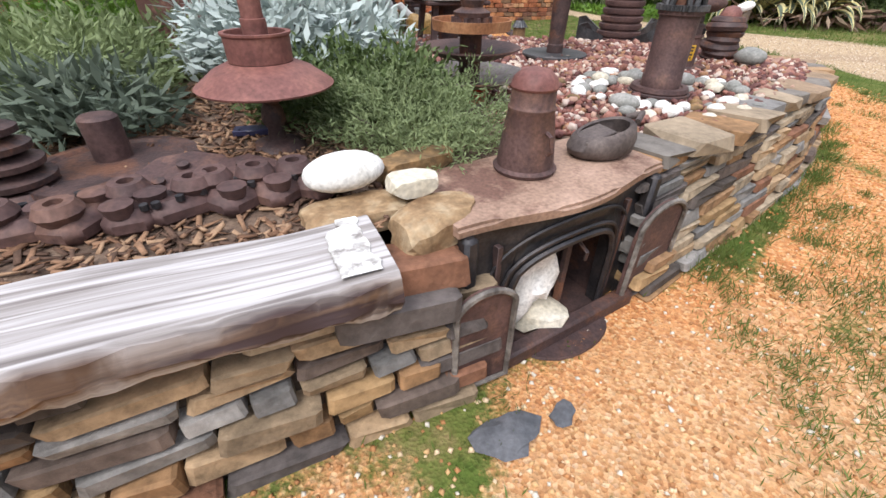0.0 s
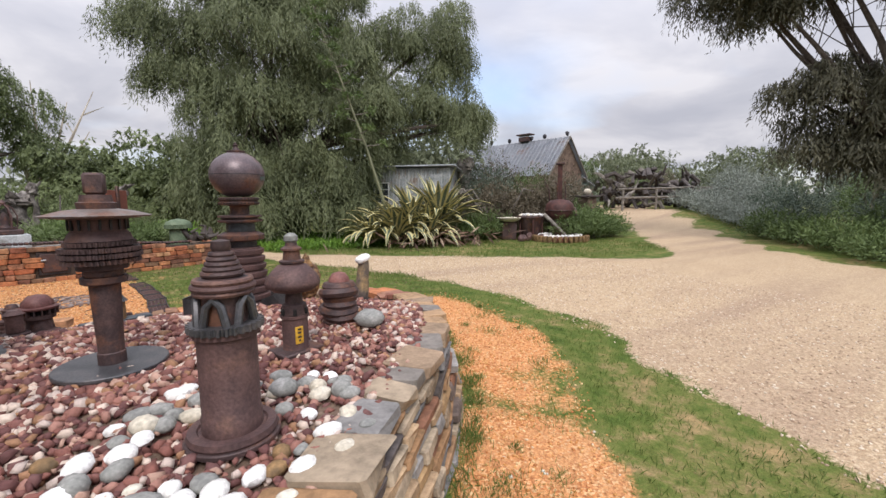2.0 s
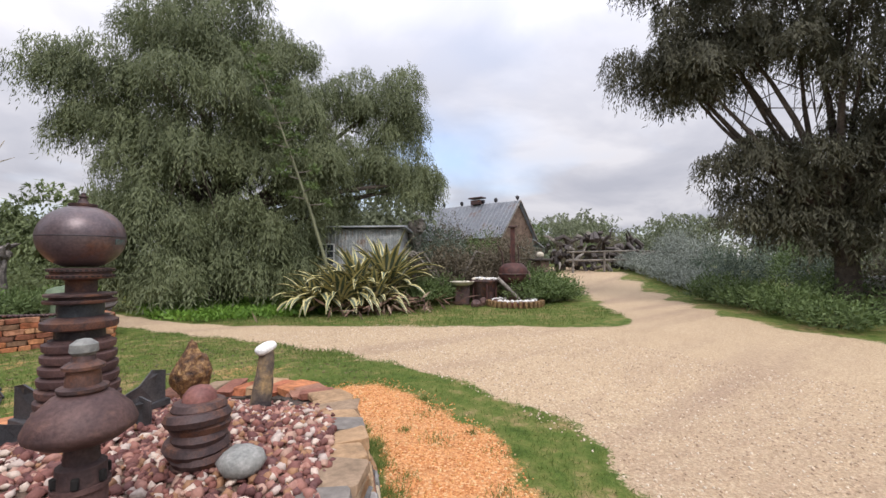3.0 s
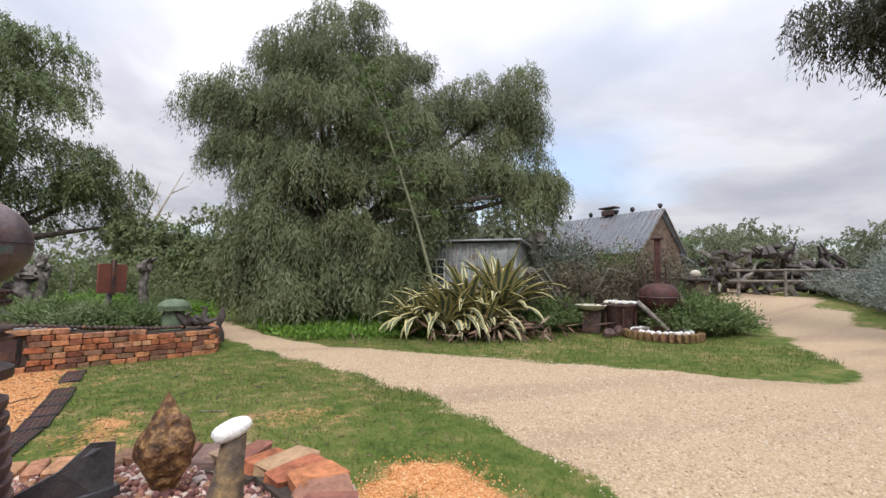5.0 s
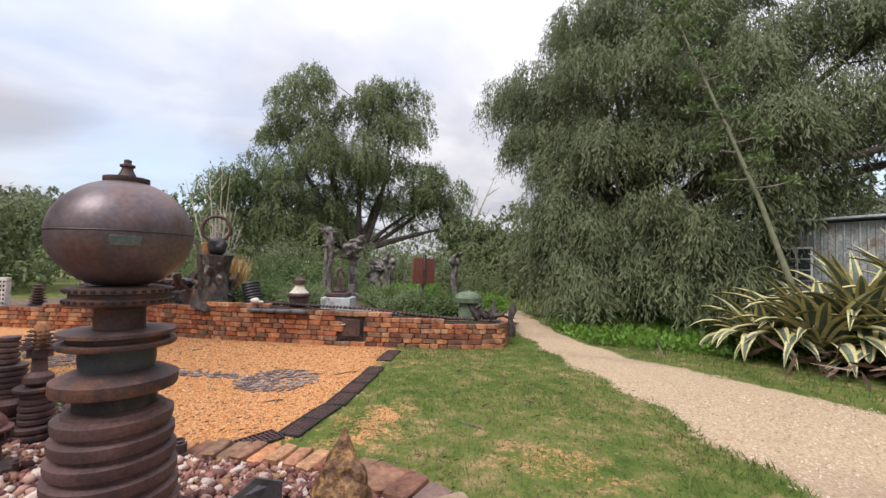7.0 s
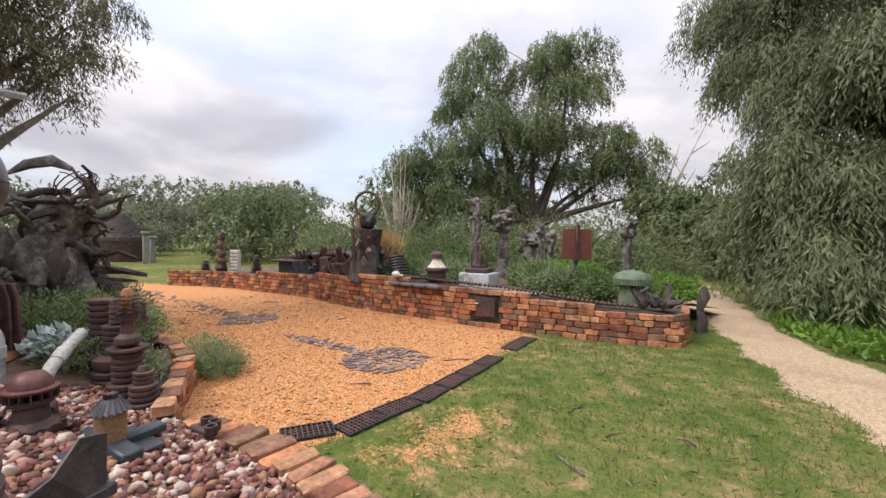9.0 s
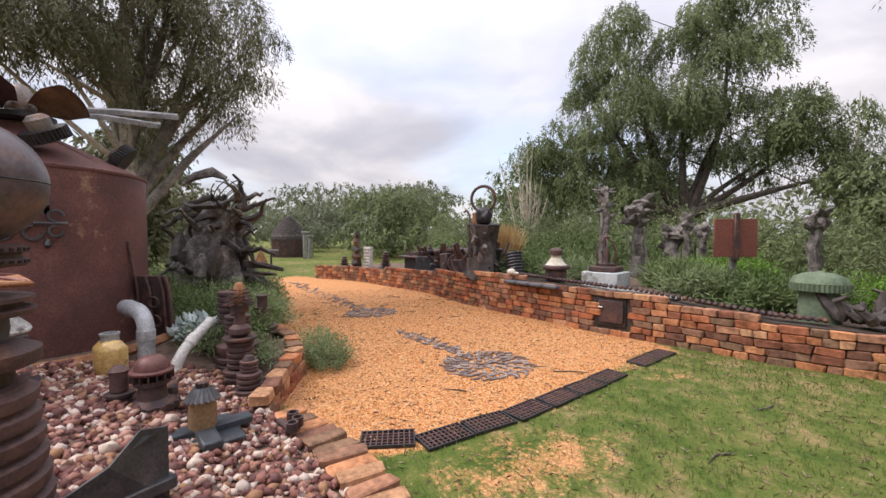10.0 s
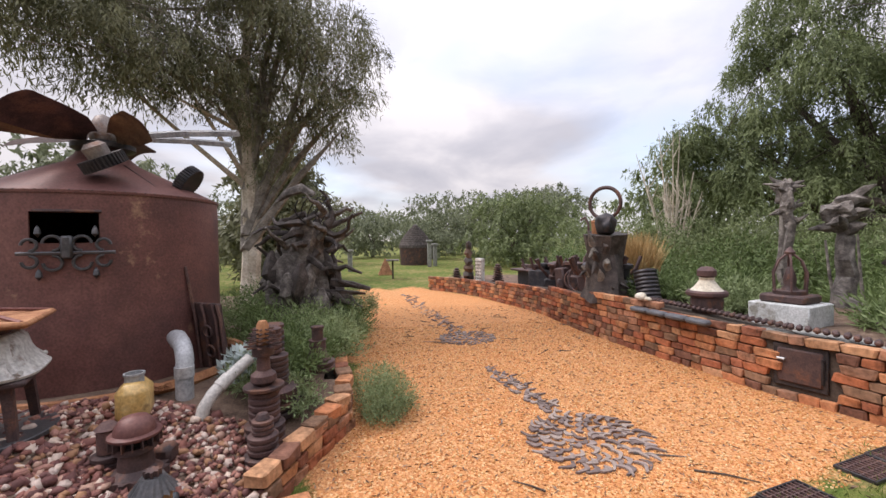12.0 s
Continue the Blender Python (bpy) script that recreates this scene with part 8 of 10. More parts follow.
def dead_tree(loc, h, r, label, seedv, arms, mt="dead_wood", lean_=(0, 0)):
    random.seed(seedv)
    t = thing("driftwood_post", loc, label, "driftwood")
    n = 6
    part("stem", tube([(lean_[0] * i / n + random.uniform(-.5, .5) * r, lean_[1] * i / n + random.uniform(-.5, .5) * r, h * 0.93 * i / n) for i in range(n + 1)], [r * (0.85 - 0.35 * i / n + 0.25 * (i == 0)) for i in range(n + 1)], 11, None, 0.3), M[mt], t)
    top = Vector((lean_[0], lean_[1], h * 0.9))
    part("knot", rock(r * 2.2, r * 1.9, h * 0.2, seedv, 3, 0.5, at=(top.x, top.y, h * 0.78)), M[mt], t, smooth=False)
    for k in range(arms):
        a, z = random.uniform(0, 6.28), random.uniform(0.72, 0.98) * h
        d = Vector((math.cos(a), math.sin(a), random.uniform(-0.3, 0.9)))
        p = Vector((lean_[0] * z / h, lean_[1] * z / h, z))
        d2 = (d + Vector((random.uniform(-.9, .9), random.uniform(-.9, .9), random.uniform(-.8, .6)))).normalized()
        q = random.uniform(0.4, 1.0)
        part("snag", tube([p - d * 0.02, p + d * r * 0.8, p + d * r * 1.2 + d2 * 0.05 * q, p + d * r * 1.3 + d2 * 0.16 * q], [r * 0.5, r * 0.42, r * 0.26, 0.008], 7, None, 0.35), M[mt], t)
    return t


dead_tree(on2(-1.75, 12.9, -0.05), 1.75, 0.09, "tall grey driftwood post with a knotted head", 31, 16)
dead_tree(on2(-1.62, 12.8, -0.05), 1.5, 0.08, "slim grey driftwood post with a knotted head", 32, 3)
dead_tree(on2(-1.45, 13.4, -0.05), 1.45, 0.16, "jagged grey stump with pointed snags", 33, 12)
dead_tree(on2(-1.0, 13.9, -0.05), 1.0, 0.2, "low grey forked stump in the grass", 34, 8)
dead_tree(on2(-0.75, 13.8, -0.05), 1.25, 0.08, "pointed grey snag in the grass", 35, 2)
dead_tree(on2(-1.2, 15.0, -0.05), 1.35, 0.12, "grey dead stump behind the bed", 36, 3)
dead_tree(on2(0.6, 15.0, -0.1), 1.6, 0.13, "bleached split stump with one stiff arm", 37, 5)
for k in range(6):
    s = thing("timber_stake", on2(-2.0 + 0.3 * k, 14.0 + 0.1 * (k % 3), -0.05), "thin grey upright stake behind the stumps", "stake", "stakes in the bed")
    part("body", tube([(0, 0, 0), (0.03 * (k - 3), 0, 0.5), (0.05 * (k - 3), 0, 1.0 + 0.1 * (k % 2))], [0.022, 0.02, 0.014], 6), M["dead_wood"], s)
sg = thing("rusty_sign", on2(0.70, 12.62, -0.02), "plain rust-red metal sign on a grey post", "sign", rz=math.degrees(math.atan2(0.44, 0.27)) )
part("post", box(0.07, 0.07, 1.0, bevel=0.006), M["dead_wood"], sg)
part("board", box(0.53, 0.03, 0.50, (0, -0.05, 0.60), 0.004), M["sign_rust"], sg)
part("bracket", box(0.07, 0.05, 0.62, (0, -0.075, 0.56), 0.01), M["rust_dark"], sg)
ms = thing("green_bollard", on2(1.76, 12.3, -0.02), "squat green-grey bollard with a fluted mushroom cap", "bollard")
part("body", lathe([(0.19, 0), (0.185, 0.05), (0.17, 0.3), (0.16, 0.36)], 28), M["green_paint"], ms)
part("cap", gear(0.255, 0.36, 0.44, 40, 0.012), M["green_paint"], ms)
part("dome", lathe([(0.25, 0.44), (0.22, 0.50), (0.12, 0.545), (0.05, 0.55), (0, 0.57)], 30), M["green_paint"], ms)
rs = thing("root_sculpture", (2.12, 12.18, 0.66), "tangle of black roots and driftwood on the wall end", "driftwood")
random.seed(77)
for k in range(14):
    a = random.uniform(0, 6.28)
    p = Vector((random.uniform(-0.25, 0.2), random.uniform(-0.1, 0.12), 0.03))
    d = Vector((math.cos(a), math.sin(a) * 0.5, random.uniform(0.0, 1.0)))
    part("root", tube([p, p + d * 0.12, p + d * 0.2 + Vector((random.uniform(-.1, .1), 0, random.uniform(-.04, .08))), p + d * 0.3], [0.05, 0.045, 0.035, 0.012], 7, None, 0.2), M["root_dark"], rs)
tt = thing("black_totem", (2.36, 13.4, ground_z(2.36, 13.4)), "black charred upright totem beyond the wall end", "totem")
part("body", tube([(0, 0, 0), (0.03, 0, 0.18), (-0.02, 0, 0.34), (0.03, 0, 0.55), (0.04, 0, 0.7)], [0.1, 0.075, 0.06, 0.08, 0.025], 9, None, 0.25), M["root_dark"], tt)
pr = thing("propeller_blade", on2(-0.62, 12.55, 0.0), "grey and rusty curved propeller blade on the grass", "propeller", rz=-30)
bm = bmesh.new()
rows = []
for i in range(9):
    t = i / 8
    w = 0.09 * math.sin(math.pi * min(1, t * 1.1 + 0.1)) + 0.01
    rows.append((bm.verts.new((-0.5 + t, -w, 0.30 - 0.28 * t + 0.05 * math.sin(3 * t))), bm.verts.new((-0.5 + t, w, 0.28 - 0.26 * t))))
for a, b in zip(rows, rows[1:]):
    bm.faces.new((a[0], b[0], b[1], a[1]))
bmesh.ops.solidify(bm, geom=bm.faces[:], thickness=0.02)
part("blade", bm, M["dead_wood"], pr)
part("hub", box(0.34, 0.14, 0.1, (0.5, 0, 0), 0.03), M["rust_dark"], pr)

# ring sculpture, wheels and scrap on the wall
rg = thing("ring_stump", on2(-2.95, 10.95, -0.02), "old stump carrying a rusty drum and big iron ring", "sculpture")
random.seed(91)
part("stump", tube([(0, 0, 0), (0.03, 0, 0.2), (0.0, 0.02, 0.45), (-0.02, 0.02, 0.7), (0.02, 0, 1.02)], [0.36, 0.27, 0.24, 0.24, 0.28], 18, None, 0.25), M["root_dark"], rg)
for k in range(18):
    a, z = random.uniform(0, 6.28), random.uniform(0.0, 0.95)
    d = Vector((math.cos(a), math.sin(a), 0))
    part("snag", tube([d * 0.2 + Vector((0, 0, z)), d * 0.28 + Vector((0, 0, z + 0.1)), d * random.uniform(0.28, 0.4) + Vector((0, 0, z + random.uniform(-0.05, 0.22)))], [0.07, 0.05, 0.012], 6, None, 0.25), M["root_dark" if k % 3 else "bark_grey"], rg)
part("drum", lathe([(0.14, 1.0), (0.145, 1.2), (0.155, 1.21), (0.14, 1.24)], 24, off=(-0.1, 0, 0)), M["rust_orange"], rg)
part("head_casting", rock(0.34, 0.26, 0.34, 92, 3, 0.25, at=(0.13, -0.05, 1.0)), M["iron_black"], rg)
part("iron_ring", ring(0.245, 0.03, (0.03, 0, 1.5), 36, 8, Matrix.Rotation(radians(38), 4, "Z") @ Matrix.Rotation(radians(90), 4, "X")), M["rust_dark"], rg)
part("hook", tube([(-0.3, -0.1, 1.0), (-0.33, -0.1, 1.2), (-0.4, -0.12, 1.3), (-0.48, -0.15, 1.26)], 0.02, 6), M["rust_brown"], rg)


def spoked_wheel(loc, R, rz, label):
    t = thing("spoked_wheel", loc, label, "wheel", "wheels on the wall", rz=rz, rx=75)
    part("rim", ring(R, 0.022, (0, 0, 0), 30, 7), M["rust_dark"], t)
    part("hub", lathe([(0.05, -0.04), (0.055, 0.04), (0.03, 0.05)], 14), M["rust_dark"], t)
    for k in range(6):
        a = math.pi * k / 3
        part("spoke", tube([(0.04 * math.cos(a), 0.04 * math.sin(a), 0), (R * math.cos(a), R * math.sin(a), 0)], 0.013, 6), M["rust_dark"], t)
    return t


spoked_wheel(on2(-3.75, 10.95, 0.27), 0.26, 30, "rusty spoked iron wheel leaning among scrap")
spoked_wheel(on2(-4.3, 11.1, 0.2), 0.2, 55, "small rusty spoked iron wheel leaning among scrap")
random.seed(55)
for k in range(34):
    x = random.uniform(-6.2, -3.0)
    y = 10.95 + random.uniform(-0.1, 0.5) + 0.12 * (x + 4.5) * 0.3
    t = thing("scrap_casting", on2(x, y, -0.01), "dark rusty machine casting heaped on the north bed", "iron casting", "scrap heap on the bed", rz=random.uniform(0, 360), rx=random.uniform(-12, 12))
    bm = box(random.uniform(.25, .55), random.uniform(.15, .3), random.uniform(.2, .45), bevel=0.03)
    lathe([(0.07, 0.1), (0.075, 0.45), (0.12, 0.47), (0.12, 0.53), (0.04, 0.55)], 14, off=(0.03, 0, 0), bm=bm)
    part("body", bm, M["rust_dark" if k % 3 else "iron_black"], t)
    part("pipe", tube([(0.05, 0, 0.15), (0.3, 0.06, 0.45), (0.36, 0.1, 0.66)], 0.03, 7), M["rust_dark"], t)
tb2 = thing("iron_box_stand", on2(-6.4, 10.95, -0.01), "dark iron box with overhanging flat top", "iron box", rz=15)
part("box", box(0.55, 0.4, 0.36, bevel=0.02), M["iron_black"], tb2)
part("top", box(0.9, 0.6, 0.05, (0, 0, 0.36), 0.015), M["rust_dark"], tb2)
part("rail", box(0.7, 0.1, 0.08, (0, 0, 0.43), 0.015), M["rust_dark"], tb2)
fg = thing("rock_figure", on2(-8.1, 9.75, -0.02), "upright brown rock heap with stacked rings at the wall end", "sculpture")
random.seed(14)
for k in range(5):
    part("rock", rock(0.36 - 0.03 * k, 0.3 - 0.03 * k, 0.3, 200 + k, 2, 0.3, at=(0.02 * k, 0, 0.2 * k)), M["house_stone" if k % 2 else "root_dark"], fg)
wb = thing("white_block", on2(-7.75, 10.0, -0.02), "pale perforated block standing on the bed", "block", rz=20)
part("body", box(0.3, 0.12, 0.62, bevel=0.01), M["white_enamel"], wb)
for i in range(4):
    for j in range(6):
        # perforations are black blocks on the face, coloured as shaded holes
        part("hole", box(0.035, 0.01, 0.045, (-0.105 + 0.07 * i, -0.058, 0.06 + 0.09 * j), 0.002), M["shade_fill"], wb)
for x, y, h in [(-7.2, 10.35, 0.5), (-8.6, 9.5, 0.35), (-6.0, 11.4, 0.6)]:
    insulator(on2(x, y, -0.02), h, 0.16, "dark stacked iron rings on the far bed")
st = thing("straw_haystack", on2(-3.75, 12.0, -0.02), "golden dry grass tussock behind the stump", "grass tussock")
P = rng.normal(scale=0.12, size=(1400, 3)) * np.array([1, 1, 0.2]) + np.array([0, 0, 0.05])
D = rng.normal(scale=0.22, size=(1400, 3)) + np.array([0, 0, 1.0])
quads_object("tussock", leaf_quads(P, D, rng.uniform(0.5, 1.1, 1400), 0.022), M["straw"], st)
for k, (x, y, s, mt) in enumerate([(-2.6, 11.6, 0.7, "bushy"), (-1.6, 11.9, 0.7, "herb"), (-0.1, 12.5, 0.7, "bushy"), (0.4, 12.3, 0.7, "herb"), (0.9, 12.4, 0.8, "bushy"), (0.2, 13.2, 0.9, "lime"), (1.1, 13.2, 0.8, "bushy"), (-0.6, 13.4, 0.7, "herb"), (-2.4, 12.5, 0.9, "bushy"), (-3.3, 12.3, 0.8, "bushy"), (-0.4, 14.2, 1.0, "lime"), (1.6, 14.0, 0.8, "lime"), (1.2, 14.8, 1.0, "bushy"), (-4.4, 12.4, 1.0, "bushy"), (-5.6, 12.6, 1.0, "herb"), (-2.0, 14.6, 1.0, "bushy"), (1.25, 12.7, 0.5, "herb"), (-7.2, 11.6, 1.0, "herb")]):
    bush("garden_shrub", on2(x, y, -0.03), [(0, 0, 0.16 * s, 0.55 * s, 0.5 * s, 0.24 * s), (0.3 * s, 0.15 * s, 0.2 * s, 0.35 * s, 0.35 * s, 0.22 * s)], M[mt], "leafy green plants growing on the north bed", int(560 * s), 9, 0.18, 0.10, 0.018, 0.0, 0.03)
for x, y, s, h in [(-10.5, 14.3, 1.8, 2.0), (-9.0, 15.4, 1.9, 2.2), (-7.4, 16.4, 1.8, 1.9), (-6.0, 17.0, 1.8, 2.2), (-4.4, 17.4, 1.8, 1.8), (-3.0, 17.8, 1.8, 2.0), (-1.6, 18.2, 1.7, 1.7), (-0.2, 18.0, 1.6, 1.6), (-5.2, 15.4, 1.4, 1.4), (-3.4, 15.6, 1.3, 1.3), (-7.0, 14.2, 1.3, 1.3), (-8.4, 12.9, 1.2, 1.1)]:
    bush("hedge_shrub", (x, y, ground_z(x, y)), [(0, 0, 0.5 * h, 0.6 * s, 0.6 * s, 0.5 * h), (0.45 * s, 0.2 * s, 0.42 * h, 0.5 * s, 0.5 * s, 0.42 * h), (-0.45 * s, 0.1 * s, 0.38 * h, 0.5 * s, 0.5 * s, 0.38 * h)], M["treeleaf" if h > 1.5 else "bushy"], "dense green shrub behind the north bed", int(520 * s), 9, 0.3, 0.11, 0.034, 0.2, 0.05)
coping = thing("rope_edging", (0.1, 11.3, 0.0), "dark ridged clay edging tiles along the wall top", "edging tiles")
L2 = poly_len(BRICK_WALL)
for k in range(62):
    p, d = along(BRICK_WALL, L2 - 5.35 + k * 0.064)
    out = Vector((d.y, -d.x, 0))
    c = p - out * 0.16
    o = new("edging_tile", bpy.data.meshes.get("edge_tile") or curl_mesh("edge_tile", 0.01, 0.01))
    if k == 0:
        bm = box(0.052, 0.12, 0.05, bevel=0.018)
        me2 = bpy.data.meshes.new("edging_piece")
        bm.to_mesh(me2)
        bm.free()
        me2.materials.append(M["rust_dark"])
    o.data = me2
    o.matrix_basis = pose(c.x - 0.1, c.y - 11.3, p.z - 0.012, 0, 12, math.degrees(math.atan2(d.y, d.x)) + 18)
    o.parent = coping

# ---- beyond the road: agave, shed, house, machine, borders ----
def agave(loc, n, L, label, seedv, bow=1.0):
    rnd = random.Random(seedv)
    t = thing("variegated_agave", loc, label, "agave plant", "agaves by the road")
    for k in range(n):
        a = k * 2.399 + rnd.uniform(-.2, .2)
        up = 0.55 + 0.75 * (k / n) + rnd.uniform(-.2, .2)
        ln = L * rnd.uniform(0.85, 1.2)
        curl = bow * rnd.uniform(1.6, 2.9) * (1.15 - 0.85 * (k / n) ** 2)
        w = 0.1 * rnd.uniform(0.75, 1.2)
        pts, r_, z_ = [], 0.05, 0.12
        for i in range(10):
            s = i / 9
            pts.append(Vector((math.cos(a) * r_, math.sin(a) * r_, max(z_, 0.02 + 0.01 * (k % 5)))))
            th = up - curl * s ** 1.6
            r_ += ln / 9 * math.cos(th)
            z_ += ln / 9 * math.sin(th)
        side = Vector((-math.sin(a), math.cos(a), 0))
        bmg, bme = bmesh.new(), bmesh.new()
        pg, pe0, pe1 = None, None, None
        for i, p in enumerate(pts):
            s = i / 9
            ww = w * (0.55 + 1.2 * s * (1 - s) * 1.6) * (1 - s ** 5) + 0.004
            lift = Vector((0, 0, 0.35 * ww))
            cg = (bmg.verts.new(p - side * ww * 0.48 + lift * 0.35), bmg.verts.new(p - Vector((0, 0, 0.012))), bmg.verts.new(p + side * ww * 0.48 + lift * 0.35))
            e0 = (bme.verts.new(p - side * ww + lift), bme.verts.new(p - side * ww * 0.48 + lift * 0.35))
            e1 = (bme.verts.new(p + side * ww * 0.48 + lift * 0.35), bme.verts.new(p + side * ww + lift))
            if pg:
                bmg.faces.new((pg[0], pg[1], cg[1], cg[0]))
                bmg.faces.new((pg[1], pg[2], cg[2], cg[1]))
                bme.faces.new((pe0[0], pe0[1], e0[1], e0[0]))
                bme.faces.new((pe1[0], pe1[1], e1[1], e1[0]))
            pg, pe0, pe1 = cg, e0, e1
        lf = part("leaf", bmg, M["agave_green"], t)
        part("margin", bme, M["agave_cream"], lf, "cream-yellow leaf margin")
    return t


M["agave_green"] = mat("agave_green", [(0.06, 0.085, 0.06), (0.095, 0.125, 0.085), (0.15, 0.18, 0.13)], 3, 0.55, 0, 0.1, 30)
M["agave_cream"] = mat("agave_cream", [(0.40, 0.35, 0.145), (0.53, 0.465, 0.21), (0.60, 0.54, 0.31)], 3, 0.55, 0, 0.1, 30)
agave((7.4, 13.4, ground_z(7.4, 13.4)), 70, 1.6, "large variegated agave with arching cream-edged leaves", 1, 0.85)
agave((9.0, 13.5, ground_z(9, 13.5) + 0.35), 70, 1.8, "large upright variegated agave with stiff cream-edged leaves", 2, 0.55)
agave((8.2, 12.9, ground_z(8.2, 12.9)), 46, 1.2, "smaller variegated agave in front of the large ones", 3, 0.8)
agave((6.7, 13.6, ground_z(6.7, 13.6)), 44, 1.2, "smaller variegated agave in front of the large ones", 4, 0.9)
agave((8.1, 13.7, ground_z(8.1, 13.7) + 0.25), 56, 1.6, "large variegated agave with arching cream-edged leaves", 5, 0.75)
dl = thing("dead_agave_leaves", (8.6, 12.6, ground_z(8.6, 12.6)), "heap of withered grey agave leaves at the plants' foot", "dead leaves")
P = rng.normal(scale=1.0, size=(260, 3)) * np.array([0.9, 0.3, 0.0]) + np.array([0, 0, 0.06])
P[:, 2] += rng.uniform(0, 0.35, 260)
quads_object("leaves", leaf_quads(P, rng.normal(size=(260, 3)) * np.array([0.6, 0.6, 0.5]) + np.array([0, -0.2, -0.3]), rng.uniform(0.3, 0.7, 260), 0.07), M["litter"], dl)
fs = thing("agave_flower_stalk", (7.3, 13.8, ground_z(7.3, 13.8)), "very tall leaning agave flower stalk with seed clusters", "flower stalk")
spts = [Vector((0, 0, 0.5)), Vector((-0.12, 0.0, 1.3)), Vector((-0.5, 0.3, 2.9)), Vector((-0.95, 0.65, 4.5)), Vector((-1.4, 0.95, 6.0)), Vector((-1.8, 1.25, 7.4))]
part("stem", tube(spts, [0.06, 0.05, 0.04, 0.033, 0.025, 0.012], 9), mat("stalk_green", [(0.12, 0.13, 0.075), (0.2, 0.2, 0.12)], 4, 0.8, 0, 0.2, 30), fs)
for k in range(26):
    t = 0.42 + 0.58 * k / 25
    i = min(4, int(t * 5))
    p = spts[i].lerp(spts[i + 1], t * 5 - i)
    a = k * 2.4
    L = 0.55 * (1 - 0.6 * (t - 0.42) / 0.58)
    tip = p + Vector((math.cos(a) * L, math.sin(a) * L, 0.1))
    br = part("branchlet", tube([p, p.lerp(tip, 0.5) + Vector((0, 0, -0.02)), tip], [0.02, 0.015, 0.01], 5), M["bark_grey"], fs)
    q = rng.normal(scale=0.09, size=(60, 3)) * np.array([1, 1, 0.5]) + np.array(tip)
    tagged(quads_object("seed_head", leaf_quads(q, rand_dirs(60) + np.array([0, 0, 0.5]), 0.13, 0.05), M["bushy"], br), kind="stuff")
shd = thing("tin_shed", (9.75, 16.3, ground_z(9.75, 16.3)), "small grey corrugated-iron shed with white-framed window", "shed", rz=-42)
part("wall", box(2.9, 2.2, 2.55, bevel=0.01), M["shed_tin"], shd)
for k in range(24):
    part("corrugation", tube([(-1.4 + 0.12 * k, -1.11, 0.02), (-1.4 + 0.12 * k, -1.11, 2.52)], 0.022, 5), M["shed_tin"], shd)
part("roof", box(3.3, 2.6, 0.05, (0, 0, 2.55), 0.01, Matrix.Rotation(radians(-2), 4, "X")), M["roof_tin"], shd)
win = part("window", box(0.55, 0.05, 0.75, (-1.1, -1.13, 1.3), 0.01), M["white_paint"], shd, "white-framed window")
for ix in range(2):
    for iz in range(3):
        part("pane", box(0.21, 0.02, 0.20, (-1.235 + 0.27 * ix, -1.165, 1.34 + 0.235 * iz), 0.002), M["glass"], win)
part("pale_sheet", box(0.45, 0.02, 1.8, (0.9, -1.145, 0.5), 0.004), M["shed_tin"], shd)
os_ = dead_tree((11.7, 15.9, ground_z(11.7, 15.9)), 3.0, 0.32, "thick shaggy brown dead trunk beside the shed", 60, 6, "bark_grey")

# stone house with iron roof
HX, HY = 22.4, 20.0
house = thing("stone_house", (HX, HY, 0.05), "brown stone house with grey iron roof and ridge ornaments", "house", rz=12)
hw, hl, eh, rh = 4.0, 10.0, 3.15, 5.25
bm = bmesh.new()
gv = [(-hw / 2, 0, 0), (hw / 2, 0, 0), (hw / 2, 0, eh), (0, 0, rh), (-hw / 2, 0, eh)]
f = [bm.verts.new(v) for v in gv]
b = [bm.verts.new((x, hl, z)) for x, y, z in gv]
bm.faces.new(f[::-1])
bm.faces.new(b)
for i in range(5):
    j = (i + 1) % 5
    bm.faces.new((f[i], f[j], b[j], b[i]))
bmesh.ops.recalc_face_normals(bm, faces=bm.faces)
part("wall", bm, M["house_stone"], house, smooth=False)
for sx in (-1, 1):
    bm = bmesh.new()
    x1, z1 = sx * (hw / 2 + 0.3), eh - 0.30
    v = [bm.verts.new(q) for q in ((0, -0.2, rh + 0.04), (x1, -0.2, z1), (x1, hl + 0.2, z1), (0, hl + 0.2, rh + 0.04))]
    bm.faces.new(v if sx > 0 else v[::-1])
    bmesh.ops.solidify(bm, geom=bm.faces[:], thickness=0.06)
    rf = part("roof", bm, M["roof_tin"], house, "grey iron roof slope", smooth=False)
    for k in range(34):
        y = -0.1 + (hl + 0.2) * k / 33
        part("roof_rib", tube([(0.0, y, rh + 0.075), (x1, y, z1 + 0.035)], 0.022, 4), M["roof_tin"], rf)
part("barge_board", tube([(-hw / 2 - 0.3, -0.22, eh - 0.3), (0, -0.22, rh + 0.03), (hw / 2 + 0.3, -0.22, eh - 0.3)], 0.05, 4), M["bark_grey"], house)
hwn = part("window", box(0.8, 0.08, 1.1, (0.3, -0.03, 1.3), 0.01), M["white_paint"], house)
part("pane", box(0.66, 0.04, 0.94, (0.3, -0.065, 1.38), 0.002), M["glass"], hwn)
part("lean_to", box(1.7, 4.0, 2.4, (hw / 2 + 0.85, 2.0, 0), 0.02), M["house_stone"], house)
part("lean_to_roof", box(2.0, 4.3, 0.06, (hw / 2 + 0.85, 2.0, 2.55), 0.01, Matrix.Rotation(radians(18), 4, "Y")), M["roof_tin"], house)
